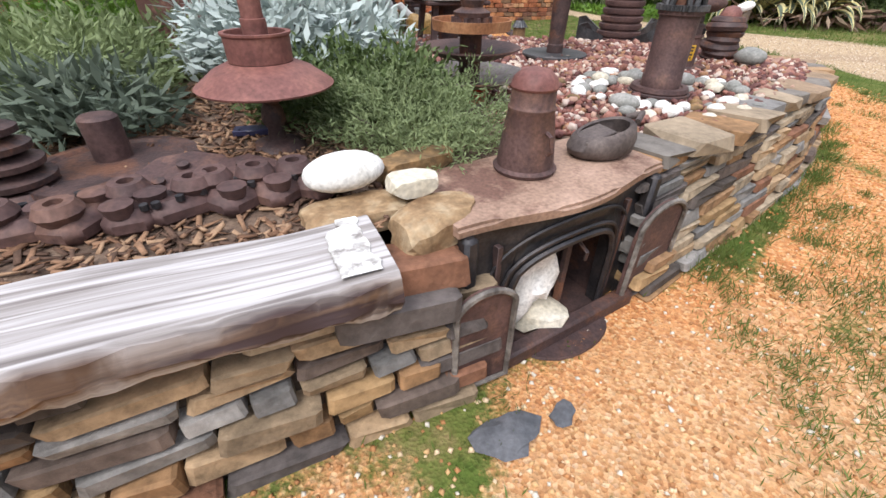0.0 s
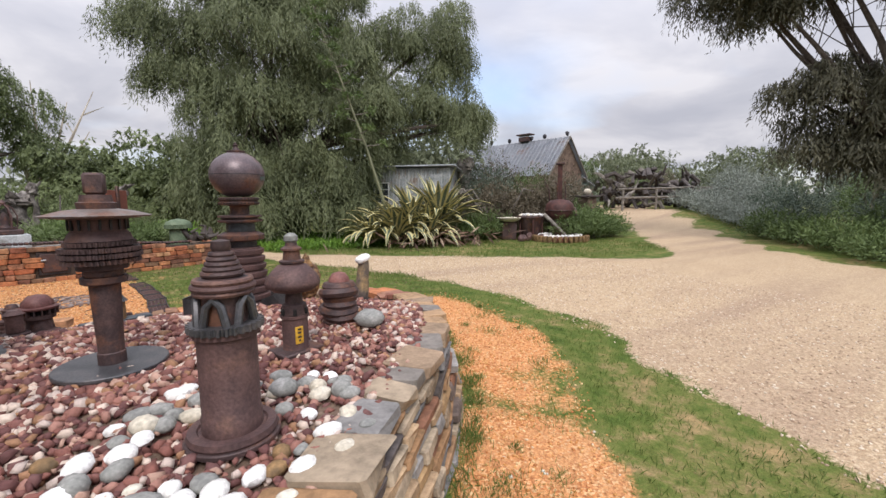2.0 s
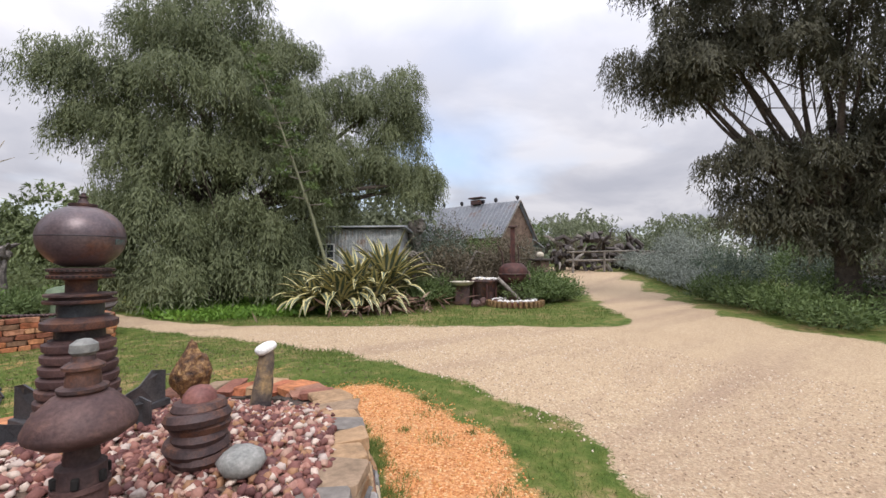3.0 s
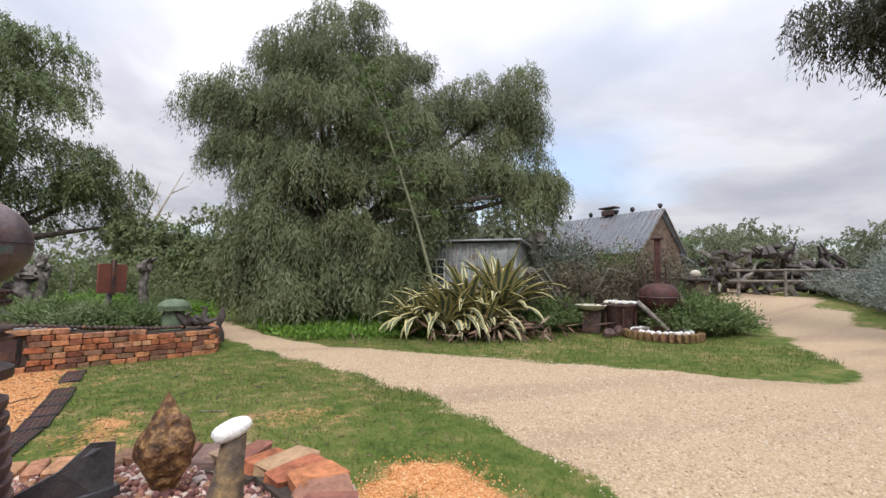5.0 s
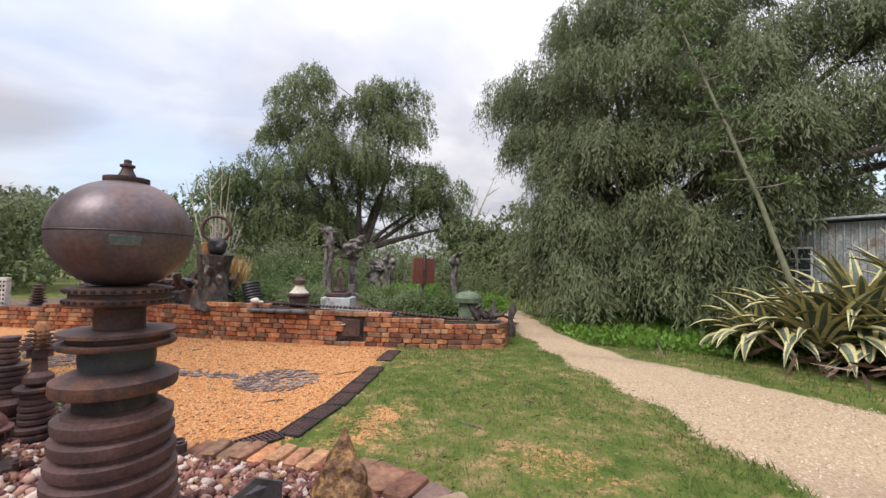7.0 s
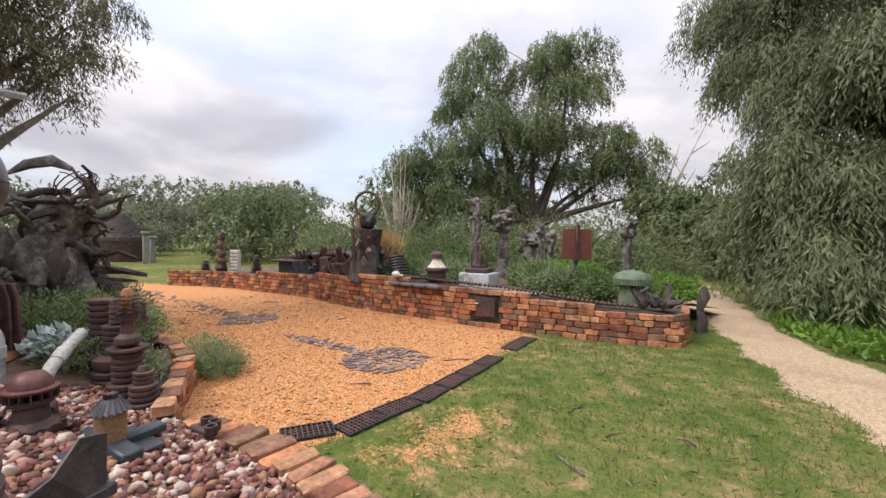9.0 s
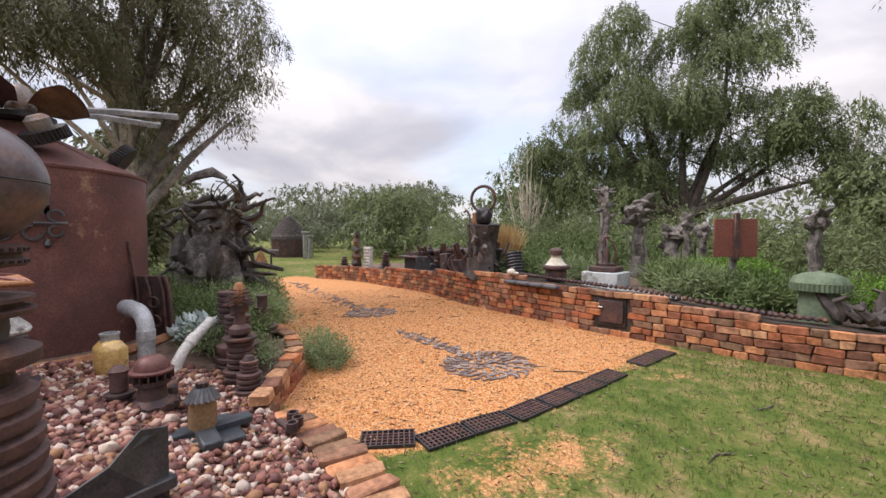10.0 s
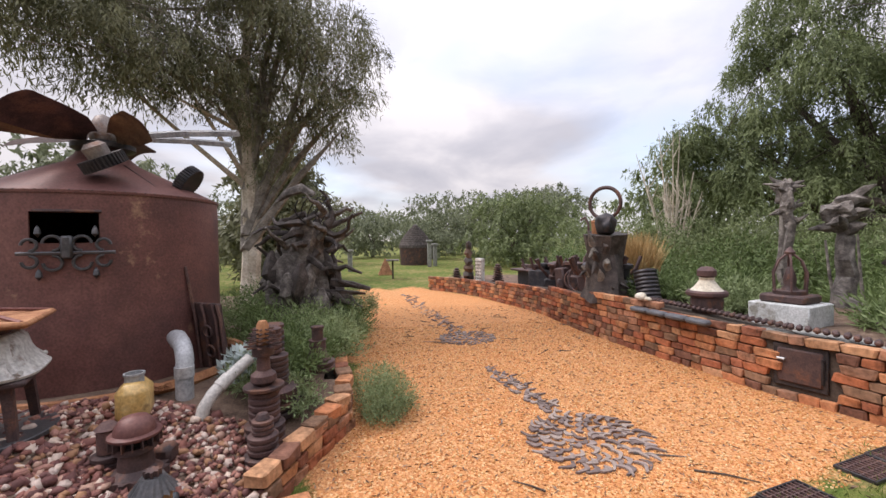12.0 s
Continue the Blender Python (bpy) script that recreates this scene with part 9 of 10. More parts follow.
for k, y in enumerate([0.0, 1.6, 2.6, 4.4, 6.0, 7.6]):
    part("ridge_ornament", rock(0.16, 0.3, 0.34, 300 + k, 1, 0.3, at=(0, y, rh + 0.05)), M["iron_black"], house)
chs = part("chimney", box(0.45, 0.8, 0.3, (0, 3.1, rh + 0.05), 0.02), M["rust_dark"], house)
part("chimney_top", box(0.6, 1.1, 0.09, (0, 3.1, rh + 0.45), 0.02), M["rust_dark"], chs)

# rusty machine and white stone ring on the island
mc = thing("rusty_machine", (12.7, 12.3, ground_z(12.7, 12.3)), "rusty old round boiler with post and chute among plants", "machine", rz=-47)
part("boiler", lathe([(0.05, 0.62), (0.32, 0.66), (0.46, 0.8), (0.5, 1.0), (0.46, 1.2), (0.32, 1.34), (0.05, 1.38)], 26, off=(0.42, 0.1, 0)), M["rust_red_dark"], mc)
part("boiler_band", ring(0.505, 0.022, (0.42, 0.1, 1.0), 28, 6), M["rust_dark"], mc)
part("firebox", box(0.6, 0.5, 0.62, (0.45, 0.1, 0.0), 0.04), M["rust_dark"], mc)
part("post", box(0.16, 0.16, 2.6, (0.42, 0.45, 0), 0.015), M["rust_red_dark"], mc)
part("cap_plate", box(0.3, 0.3, 0.06, (0.42, 0.45, 2.6), 0.01), M["rust_dark"], mc)
part("chute", tube([(-0.1, -0.25, 0.86), (0.25, -0.5, 0.55), (0.6, -0.75, 0.2)], [0.07, 0.06, 0.05], 8), M["bark_grey"], mc)
part("flywheel", ring(0.33, 0.04, (0.98, 0.1, 0.75), 24, 7, Matrix.Rotation(radians(80), 4, "Y")), M["rust_dark"], mc)
for k in range(3):
    part("lever", tube([(0.1 + 0.25 * k, 0.3, 1.1), (0.05 + 0.28 * k, 0.2, 1.7 + 0.2 * (k % 2)), (-0.1 + 0.34 * k, 0.15, 2.0)], [0.03, 0.025, 0.02], 6), M["rust_dark"], mc)
tb3 = thing("rusty_hopper", (12.05, 12.45, ground_z(12.05, 12.45)), "dark rusted hopper heaped with white stones", "hopper", rz=-47)
part("bin", lathe([(0.28, 0.0), (0.30, 0.1), (0.44, 0.74), (0.47, 0.76), (0.47, 0.8), (0.40, 0.79)], 10, 0.02), M["rust_dark"], tb3)
for k in range(5):
    part("stave", box(0.05, 0.05, 0.74, (0.40 * math.cos(k * 1.25), 0.40 * math.sin(k * 1.25), 0), 0.01), M["rust_red_dark"], tb3)
random.seed(44)
for k in range(16):
    a, r_ = k * 2.4, 0.1 + 0.32 * math.sqrt(k / 16)
    part("white_stone", rock(random.uniform(0.1, 0.18), 0.12, 0.09, 400 + k, 1, 0.2, at=(r_ * math.cos(a), r_ * math.sin(a), 0.77 + 0.06 * (1 - r_))), M["white_stone" if k % 3 else "cream_stone"], tb3)
pt_ = thing("stone_trough", (11.35, 12.75, ground_z(11.35, 12.75)), "pale shallow trough on a rusted stand", "trough", rz=-40)
part("stand", box(0.5, 0.35, 0.62, bevel=0.03), M["rust_dark"], pt_)
part("bowl", lathe([(0.2, 0.62), (0.36, 0.68), (0.42, 0.76), (0.38, 0.77), (0.2, 0.70)], 20, 0.04), M["cream_stone"], pt_)
for x, y, w, h in [(11.2, 11.95, 0.3, 0.3), (11.55, 12.0, 0.24, 0.34), (11.9, 11.75, 0.3, 0.26), (12.3, 12.0, 0.2, 0.2)]:
    ob_ = thing("scrap_block", (x, y, ground_z(x, y) - 0.02), "small rusted iron scrap block in the border", "scrap", "scrap by the hopper", rz=30 * x)
    part("body", rock(w, w * 0.8, h, x * 5, 2, 0.3), M["rust_brown"], ob_, smooth=False)
wr = thing("white_stone_ring", (12.55, 11.55, ground_z(12.55, 11.55)), "round ring of white stones edged with upright bricks", "stone ring")
part("bed", lathe([(0.80, 0.0), (0.80, 0.14), (0.0, 0.15)], 28), M["sign_rust"], wr)
for k in range(34):
    a = 2 * math.pi * k / 34
    part("brick", box(0.09, 0.16, 0.2, (0.86 * math.cos(a), 0.86 * math.sin(a), 0), 0.012, Matrix.Rotation(a + math.pi / 2, 4, "Z")), M["brown_stone"], wr)
for k in range(30):
    a = 2 * math.pi * k / 30
    part("white_stone", rock(random.uniform(0.14, 0.22), 0.15, 0.11, 430 + k, 1, 0.2, at=((0.6 + 0.06 * (k % 2)) * math.cos(a), (0.6 + 0.06 * (k % 2)) * math.sin(a), 0.13)), M["white_stone"], wr)
lr = thing("stone_lantern", (15.2, 12.6, ground_z(15.2, 12.6)), "dark lantern post beside the lane", "lantern")
part("post", box(0.35, 0.35, 1.0, bevel=0.02), M["root_dark"], lr)
part("head", box(0.5, 0.5, 0.45, (0, 0, 1.0), 0.03), M["house_stone"], lr)
part("roof", box(0.7, 0.7, 0.08, (0, 0, 1.45), 0.02), M["root_dark"], lr)
part("knob", rock(0.3, 0.3, 0.25, 9, 2, 0.1, at=(0, 0, 1.53)), M["cream_stone"], lr)
for x, y, s, mt, h in [(13.9, 16.2, 1.6, "dry", 3.3), (14.9, 15.4, 1.4, "bushy", 2.7), (15.8, 14.6, 1.4, "dry", 2.8), (16.6, 14.2, 1.2, "sage", 2.2), (12.9, 16.6, 1.5, "sage", 3.0), (10.2, 13.3, 1.1, "bushy", 0.7), (11.0, 13.3, 1.0, "bushy", 0.8), (13.3, 11.4, 0.9, "bushy", 0.8), (13.9, 11.3, 1.0, "bushy", 0.9), (14.6, 11.6, 1.1, "bushy", 0.9), (14.2, 12.2, 1.0, "bushy", 1.2), (15.2, 11.5, 0.9, "bushy", 0.6), (12.9, 13.6, 1.2, "dry", 1.9), (13.7, 13.4, 1.3, "dry", 2.3), (14.4, 13.2, 1.1, "dry", 2.0), (11.9, 13.9, 1.3, "dry", 1.9), (12.2, 15.2, 1.6, "sage", 3.0), (14.9, 13.6, 1.3, "dry", 2.4), (11.6, 14.6, 1.4, "dry", 2.0), (12.8, 15.0, 1.6, "sage", 2.3), (13.2, 14.3, 1.4, "dry", 1.9), (14.6, 15.2, 1.6, "bushy", 2.5), (13.6, 16.5, 1.9, "dry", 3.0), (16.0, 16.0, 1.8, "dry", 2.7), (17.5, 17.2, 1.6, "dry", 1.9), (12.0, 17.0, 1.6, "bushy", 2.4), (15.6, 17.8, 1.6, "sage", 2.2), (10.4, 13.9, 0.8, "bushy", 0.5)]:
    bush("border_shrub", (x, y, ground_z(x, y)), [(0, 0, 0.5 * h, 0.6 * s, 0.6 * s, 0.5 * h), (0.4 * s, 0.2 * s, 0.45 * h, 0.5 * s, 0.5 * s, 0.45 * h), (-0.4 * s, 0.1 * s, 0.4 * h, 0.5 * s, 0.5 * s, 0.4 * h)], M[mt], {"dry": "twiggy brown half-bare shrub by the house", "sage": "grey-green shrub by the house"}.get(mt, "dense green border shrub beside the road"), int(330 * s), 9, 0.3, 0.12, 0.034, 0.1, 0.05)
bt = thing("bare_branches", (11.9, 13.9, ground_z(11.9, 13.9)), "arching bare grey branches over the border", "branches")
random.seed(6)
for k in range(9):
    a = random.uniform(-0.6, 3.4)
    L = random.uniform(1.0, 2.2)
    part("branch", tube([(0, 0, 0), (0.3 * L * math.cos(a), 0.3 * L * math.sin(a), 0.8), (0.75 * L * math.cos(a), 0.75 * L * math.sin(a), 1.5 + 0.3 * random.random()), (1.1 * L * math.cos(a), 1.1 * L * math.sin(a), 1.7)], [0.06, 0.05, 0.035, 0.012], 6), M["bark_grey"], bt)
# right-hand border of the lane
for x, y, s, mt, h in [(15.0, 4.2, 1.2, "bushy", 0.5), (16.4, 5.4, 1.2, "bushy", 0.7), (17.6, 6.6, 1.2, "bushy", 0.7), (18.8, 7.8, 1.2, "bushy", 0.8), (19.6, 8.8, 1.0, "silver", 0.7), (20.4, 9.7, 1.1, "silver", 0.8), (21.4, 10.7, 1.2, "silver", 0.8), (22.4, 11.8, 1.2, "silver", 0.9), (23.4, 12.9, 1.2, "silver", 0.9), (24.4, 14.0, 1.2, "silver", 1.0), (25.3, 15.2, 1.1, "silver", 1.0), (22.4, 9.8, 1.6, "sage", 2.0), (23.9, 11.2, 1.7, "silver", 2.2), (25.4, 12.6, 1.8, "silver", 2.4), (27.0, 13.6, 1.8, "silver", 2.4), (20.6, 7.6, 1.4, "sage", 1.6), (18.4, 4.8, 1.3, "bushy", 1.1), (17.2, 3.0, 1.2, "bushy", 0.8), (19.5, 3.5, 1.5, "dry", 1.6), (21.5, 5.4, 1.6, "sage", 1.8), (17.6, 1.2, 1.4, "bushy", 0.9), (20, 1.6, 1.6, "dry", 1.5), (22, 2.6, 1.7, "sage", 1.7), (29.5, 19.0, 1.6, "dry", 2.4), (31, 21, 1.8, "bushy", 2.6), (24.5, 6.5, 1.8, "bushy", 2.2), (26.5, 9, 1.8, "sage", 2.4), (16.4, 2.2, 0.8, "bushy", 0.5), (28.5, 21.5, 1.6, "dry", 2.2)]:
    x, y = (x + 0.75, y - 0.75) if y > 8 else (x, y)
    bush("lane_shrub", (x, y, ground_z(x, y)), [(0, 0, 0.5 * h, 0.6 * s, 0.6 * s, 0.5 * h), (0.4 * s, 0.2 * s, 0.45 * h, 0.5 * s, 0.5 * s, 0.45 * h), (-0.4 * s, 0.1 * s, 0.4 * h, 0.5 * s, 0.5 * s, 0.4 * h)], M["pale_sage" if mt == "silver" else mt], {"silver": "pale grey-leaved border shrub along the lane", "dry": "tangled brown twiggy shrub along the lane", "sage": "grey-green shrub along the lane"}.get(mt, "dense green shrub along the lane"), int(300 * s), 9, 0.3, 0.13, 0.036, 0.1, 0.05)
random.seed(17)
for hx, hy, n_, hh in [(25.6, 18.9, 26, 2.0), (26.6, 17.3, 34, 2.3), (27.6, 15.7, 30, 1.9)]:
    jw = thing("driftwood_heap", (hx, hy, ground_z(hx, hy)), "heap of tangled driftwood and dark roots along the lane", "driftwood", "driftwood heaps")
    for k in range(n_):
        p = Vector((random.gauss(0, 0.7), random.gauss(0, 0.7), random.uniform(0.05, hh)))
        d = Vector((random.uniform(-1, 1), random.uniform(-1, 1), random.uniform(-0.4, 0.6)))
        w_ = Vector((random.uniform(-.25, .25), random.uniform(-.25, .25), random.uniform(-.25, .35)))
        part("log", tube([p - d * 0.7, p - d * 0.2 + w_, p + d * 0.4 - w_ * 0.5, p + d * 0.9 + Vector((0, 0, random.uniform(-.3, .4)))], [0.16, 0.13, 0.09, 0.03], 7, None, 0.18), M["root_dark" if k % 6 else "bark_grey"], jw)
rf_ = thing("rail_fence", (24.9, 15.6, ground_z(24.9, 15.6)), "weathered grey pole fence before the driftwood", "fence")
for k in range(5):
    px_, py_ = -0.9 + 1.0 * k, 1.5 - 1.45 * k
    pz_ = ground_z(24.9 + px_, 15.6 + py_) - ground_z(24.9, 15.6)
    part("post", tube([(px_, py_, pz_ - 0.1), (px_ + 0.03, py_, pz_ + 1.25)], [0.08, 0.065], 7, None, 0.1), M["bark_grey"], rf_)
for hz in (0.65, 1.15):
    part("rail", tube([(-1.1, 1.8, hz), (1.1, -1.4, hz + 0.06), (3.3, -4.6, hz - 0.15)], [0.06, 0.055, 0.045], 7, None, 0.1), M["bark_grey"], rf_)
bk = thing("bleached_branch_heap", (15.9, 2.0, ground_z(15.9, 2.0)), "small heap of bleached crossed branches in the grass", "branches")
for k in range(6):
    a = k * 1.05
    part("branch", tube([(0.5 * math.cos(a), 0.35 * math.sin(a), 0.02), (0.1 * math.cos(a + 1), 0.1 * math.sin(a), 0.38), (-0.2 * math.cos(a), -0.2 * math.sin(a), 0.55)], [0.04, 0.03, 0.015], 6), M["dead_wood"], bk)
car = thing("old_vehicle_wreck", (19.6, 3.4, ground_z(19.6, 3.4)), "pale rusted remains of an old vehicle under the trees", "vehicle wreck", rz=100)
part("body", box(1.8, 1.3, 0.6, (0, 0, 0.45), 0.1), M["white_enamel"], car)
part("roof", box(1.2, 1.25, 0.07, (-0.2, 0, 1.55), 0.03), M["white_enamel"], car)
for x in (-0.75, 0.35):
    for y in (-0.58, 0.58):
        part("pillar", box(0.06, 0.06, 0.52, (x, y, 1.04), 0.01), M["rust_brown"], car)
for x in (-0.6, 0.65):
    for y in (-0.66, 0.66):
        w = part("wheel", ring(0.3, 0.09, (x, y, 0.39), 22, 8, Matrix.Rotation(radians(90), 4, "X")), M["iron_black"], car)
        part("rim", lathe([(0.02, -0.03), (0.22, -0.02), (0.22, 0.02), (0.02, 0.03)], 16, off=(0, 0, 0)), M["rust_brown"], w).matrix_basis = pose(x, y, 0.39, 90, 0, 0)

# far end of the court: lawn ornaments
bh = thing("beehive_cone", (-22.5, 9.2, ground_z(-22.5, 9.2)), "dark brown stepped beehive-shaped cone on the lawn", "cone sculpture")
prof = []
for k in range(12):
    r = 0.95 * (1 - (k / 12) ** 1.6) + 0.08
    prof += [(r, 1.05 + 0.115 * k), (r - 0.02, 1.15 + 0.115 * k)]
part("drum", lathe([(0.95, 0), (0.97, 0.5), (1.0, 1.05)], 28), M["rust_dark"], bh)
part("cone", lathe(prof + [(0, 2.5)], 28), M["root_dark"], bh)
bp_ = thing("brick_pyramid", (-15.2, 7.4, ground_z(-15.2, 7.4)), "small stepped pile of orange bricks on the lawn", "brick pile")
for k in range(7):
    part("brick_course", box(0.75 - 0.1 * k, 0.6 - 0.08 * k, 0.1, (0, 0, 0.1 * k), 0.01), M["brick_far"], bp_)
ft = thing("lawn_table", (-13.2, 7.7, ground_z(-13.2, 7.7)), "small dark bird table on a single post", "bird table")
part("post", box(0.07, 0.07, 0.72, bevel=0.005), M["bark_dark"], ft)
part("top", box(0.7, 0.5, 0.05, (0, 0, 0.72), 0.01), M["dead_wood"], ft)
for x, y, h in [(-19.8, 9.8, 1.4), (-20.6, 10.2, 1.2), (-18.2, 5.6, 1.0)]:
    pl = thing("stone_pillar", (x, y, ground_z(x, y)), "slim grey stone pillar on the far lawn", "pillar")
    part("shaft", box(0.22, 0.22, h, bevel=0.02), M["grey_stone"], pl)
    part("head", box(0.4, 0.34, 0.12, (0, 0, h), 0.02), M["grey_stone"], pl)
bt2 = thing("bare_tree", (-10.2, 17.5, ground_z(-10.2, 17.5)), "slender bare grey tree behind the bed", "tree")
random.seed(23)
bm = bmesh.new()
for k in range(16):
    a = random.uniform(0, 6.28)
    s = random.uniform(0.2, 1.3)
    h = random.uniform(2.6, 5.2)
    tube([(0.1 * math.cos(a), 0.1 * math.sin(a), 0), (s * 0.5 * math.cos(a), s * 0.5 * math.sin(a), h * 0.5), (s * math.cos(a), s * math.sin(a), h)], [0.06, 0.035, 0.008], 5, bm)
    for q in range(4):
        t = random.uniform(0.45, 0.9)
        p = Vector((s * t * math.cos(a), s * t * math.sin(a), h * t))
        tube([p, p + Vector((random.uniform(-.5, .5), random.uniform(-.5, .5), random.uniform(0.3, 0.8)))], [0.018, 0.005], 4, bm)
part("trunk", bm, M["bark_pale"], bt2)
bt3 = thing("bare_tree", (-3.2, 27.0, ground_z(-3.2, 27)), "bare pale dead tree in the distance", "tree")
bm = bmesh.new()
for k in range(9):
    a = random.uniform(0, 6.28)
    s = random.uniform(0.8, 2.6)
    h = random.uniform(4.5, 7.2)
    p1 = Vector((s * 0.4 * math.cos(a), s * 0.4 * math.sin(a), h * 0.55))
    p2 = Vector((s * math.cos(a), s * math.sin(a), h))
    tube([(0, 0, 0), p1, p2], [0.16, 0.07, 0.015], 5, bm)
    for q in range(3):
        tube([p1.lerp(p2, 0.3 * q), p1.lerp(p2, 0.3 * q) + Vector((random.uniform(-.9, .9), random.uniform(-.9, .9), random.uniform(.2, 1.0)))], [0.04, 0.01], 4, bm)
part("trunk", bm, M["bark_pale"], bt3)

# ---- loose small stuff: grass, pebbles, litter ----
def blades(name, P, z, h, w, material, label, lean_s=0.35):
    n = len(P)
    D = rng.normal(scale=lean_s, size=(n, 3)) + np.array([0, 0, 1.0])
    V = leaf_quads(pieces(P, z), D, h * rng.uniform(0.5, 1.4, n), w * rng.uniform(0.7, 1.3, n))
    return tagged(quads_object(name, V, material), label, "grass", kind="stuff")


def grass_where(x, y):
    o, r = zone_values(x, y)
    k = 0.5 + 0.5 * np.sin(x * 2.3 + 1.1 * np.sin(y * 1.9)) * np.sin(y * 2.7 + 0.8 * np.sin(x * 2.1))
    return (o + 0.25 * rng.uniform(-1, 1, x.shape) < 0.42) & (r < 0.48) & (rng.uniform(0, 1, x.shape) < 0.35 + 0.65 * k) & (sd_poly(x, y, BED_OUT) < -0.1) & (sd_poly(x, y, BED2) < -0.05)


P = scatter(95000, 0.5, 6.2, -0.5, 13.5, grass_where)
blades("lawn_grass", P, land(P[:, 0], P[:, 1]) - 0.005, 0.05, 0.006, M["grass"], "short green grass of the verge", 0.5)
P = scatter(26000, 4.5, 14, 8, 16, lambda x, y: grass_where(x, y))
blades("lawn_grass", P, land(P[:, 0], P[:, 1]) - 0.005, 0.09, 0.012, M["grass"], "short green grass beyond the road", 0.5)
P = scatter(9000, 3.0, 9.5, 13.2, 17.5, lambda x, y: zone_values(x, y)[1] < 0.3)
V = leaf_quads(pieces(P, land(P[:, 0], P[:, 1]) + rng.uniform(0, 0.12, len(P))), rng.normal(size=(len(P), 3)) * 0.6 + np.array([0, 0, 0.7]), 0.13, 0.07)
tagged(quads_object("lush_groundcover", V, M["lime"]), "bright green ground cover below the pepper tree", "ground cover", kind="stuff")
# tufts creeping over the orange path
tuft = []
for k in range(170):
    cx, cy = rng.uniform(0.9, 5.2), rng.uniform(0.5, 7.2)
    if sd_poly(np.array(cx), np.array(cy), PATHWAY) > 0.0:
        tuft.append(np.array([cx, cy]) + rng.normal(scale=rng.uniform(0.02, 0.07), size=(90, 2)))
for k in range(130):
    cx, cy = rng.uniform(1.9, 3.6), rng.uniform(1.2, 3.4)
    if sd_poly(np.array(cx), np.array(cy), BED_OUT) < -0.3 and cx + 0.2 * cy < 3.9:
        tuft.append(np.array([cx, cy]) + rng.normal(scale=rng.uniform(0.03, 0.10), size=(110, 2)))
P = np.concatenate(tuft)
P = P[sd_poly(P[:, 0], P[:, 1], BED_OUT) < -0.16]
blades("grass_tufts", P, land(P[:, 0], P[:, 1]) - 0.004, 0.045, 0.004, M["grass"], "small grass tufts in the orange gravel", 0.6)
P = np.concatenate([np.array([[*along([(q[0], q[1], 0) for q in BED_WALL], rng.uniform(0.05, 5.2))[0].to_2d()]]) + rng.normal(scale=0.05, size=(60, 2)) + np.array([[0.17, -0.13]]) for k in range(60)])
blades("grass_tufts", P, land(P[:, 0], P[:, 1]) - 0.004, 0.07, 0.005, M["grass"], "grass along the foot of the stone wall", 0.6)
P = scatter(20000, -0.5, 5.2, 0.2, 7.0, lambda x, y: (sd_poly(x, y, PATHWAY) > -0.1) & (sd_poly(x, y, BED_OUT) < -0.12))
for keep, mt in ((P[:, 1] + rng.uniform(-0.8, 0.8, len(P)) < 2.9, "path_pebble"), (P[:, 1] + rng.uniform(-0.8, 0.8, len(P)) >= 2.9, "orange_pebble")):
    Q = P[keep]
    tagged(copies_object("orange_gravel", OCTA_V, OCTA_F, pieces(Q, land(Q[:, 0], Q[:, 1]) + 0.002), frames(len(Q), 0.0095), M[mt], smooth=True), "loose orange and tan gravel on the path", "gravel", kind="stuff")
P = scatter(24000, -4.0, 1.6, 7.2, 11.2, lambda x, y: sd_poly(x, y, COURT) > -0.05)
tagged(copies_object("orange_gravel", OCTA_V, OCTA_F, pieces(P, land(P[:, 0], P[:, 1]) + 0.002), frames(len(P), 0.0085), M["orange_pebble"], smooth=True), "loose orange gravel on the court", "gravel", kind="stuff")
P = scatter(12000, 4.4, 9.5, 0.5, 11, lambda x, y: sd_poly(x, y, ROAD) > -0.15)
tagged(copies_object("road_gravel", OCTA_V, OCTA_F, pieces(P, land(P[:, 0], P[:, 1]) + 0.002), frames(len(P), 0.011), M["road_pebble"], smooth=True), "loose pale gravel on the road", "gravel", kind="stuff")
P = scatter(8000, -6, 5, 7, 12, lambda x, y: (sd_poly(x, y, BED2) < -0.05) & (sd_poly(x, y, BED_OUT) < -0.05) & (sd_poly(x, y, ROAD) < 0))
V = leaf_quads(pieces(P, land(P[:, 0], P[:, 1]) + 0.006), rng.normal(size=(len(P), 3)) * np.array([1, 1, 0.1]), rng.uniform(0.02, 0.07, len(P)), 0.011)
tagged(quads_object("leaf_litter", V, M["litter"]), "scattered brown gum leaves on gravel and grass", "leaf litter", kind="stuff")

# ---- pieces of the walls, last ----
rw = random.Random(2)


def near_door(p, z):
    return -0.24 < p.x < 0.20 and 0.26 < z < 0.72 and p.y < 11.6


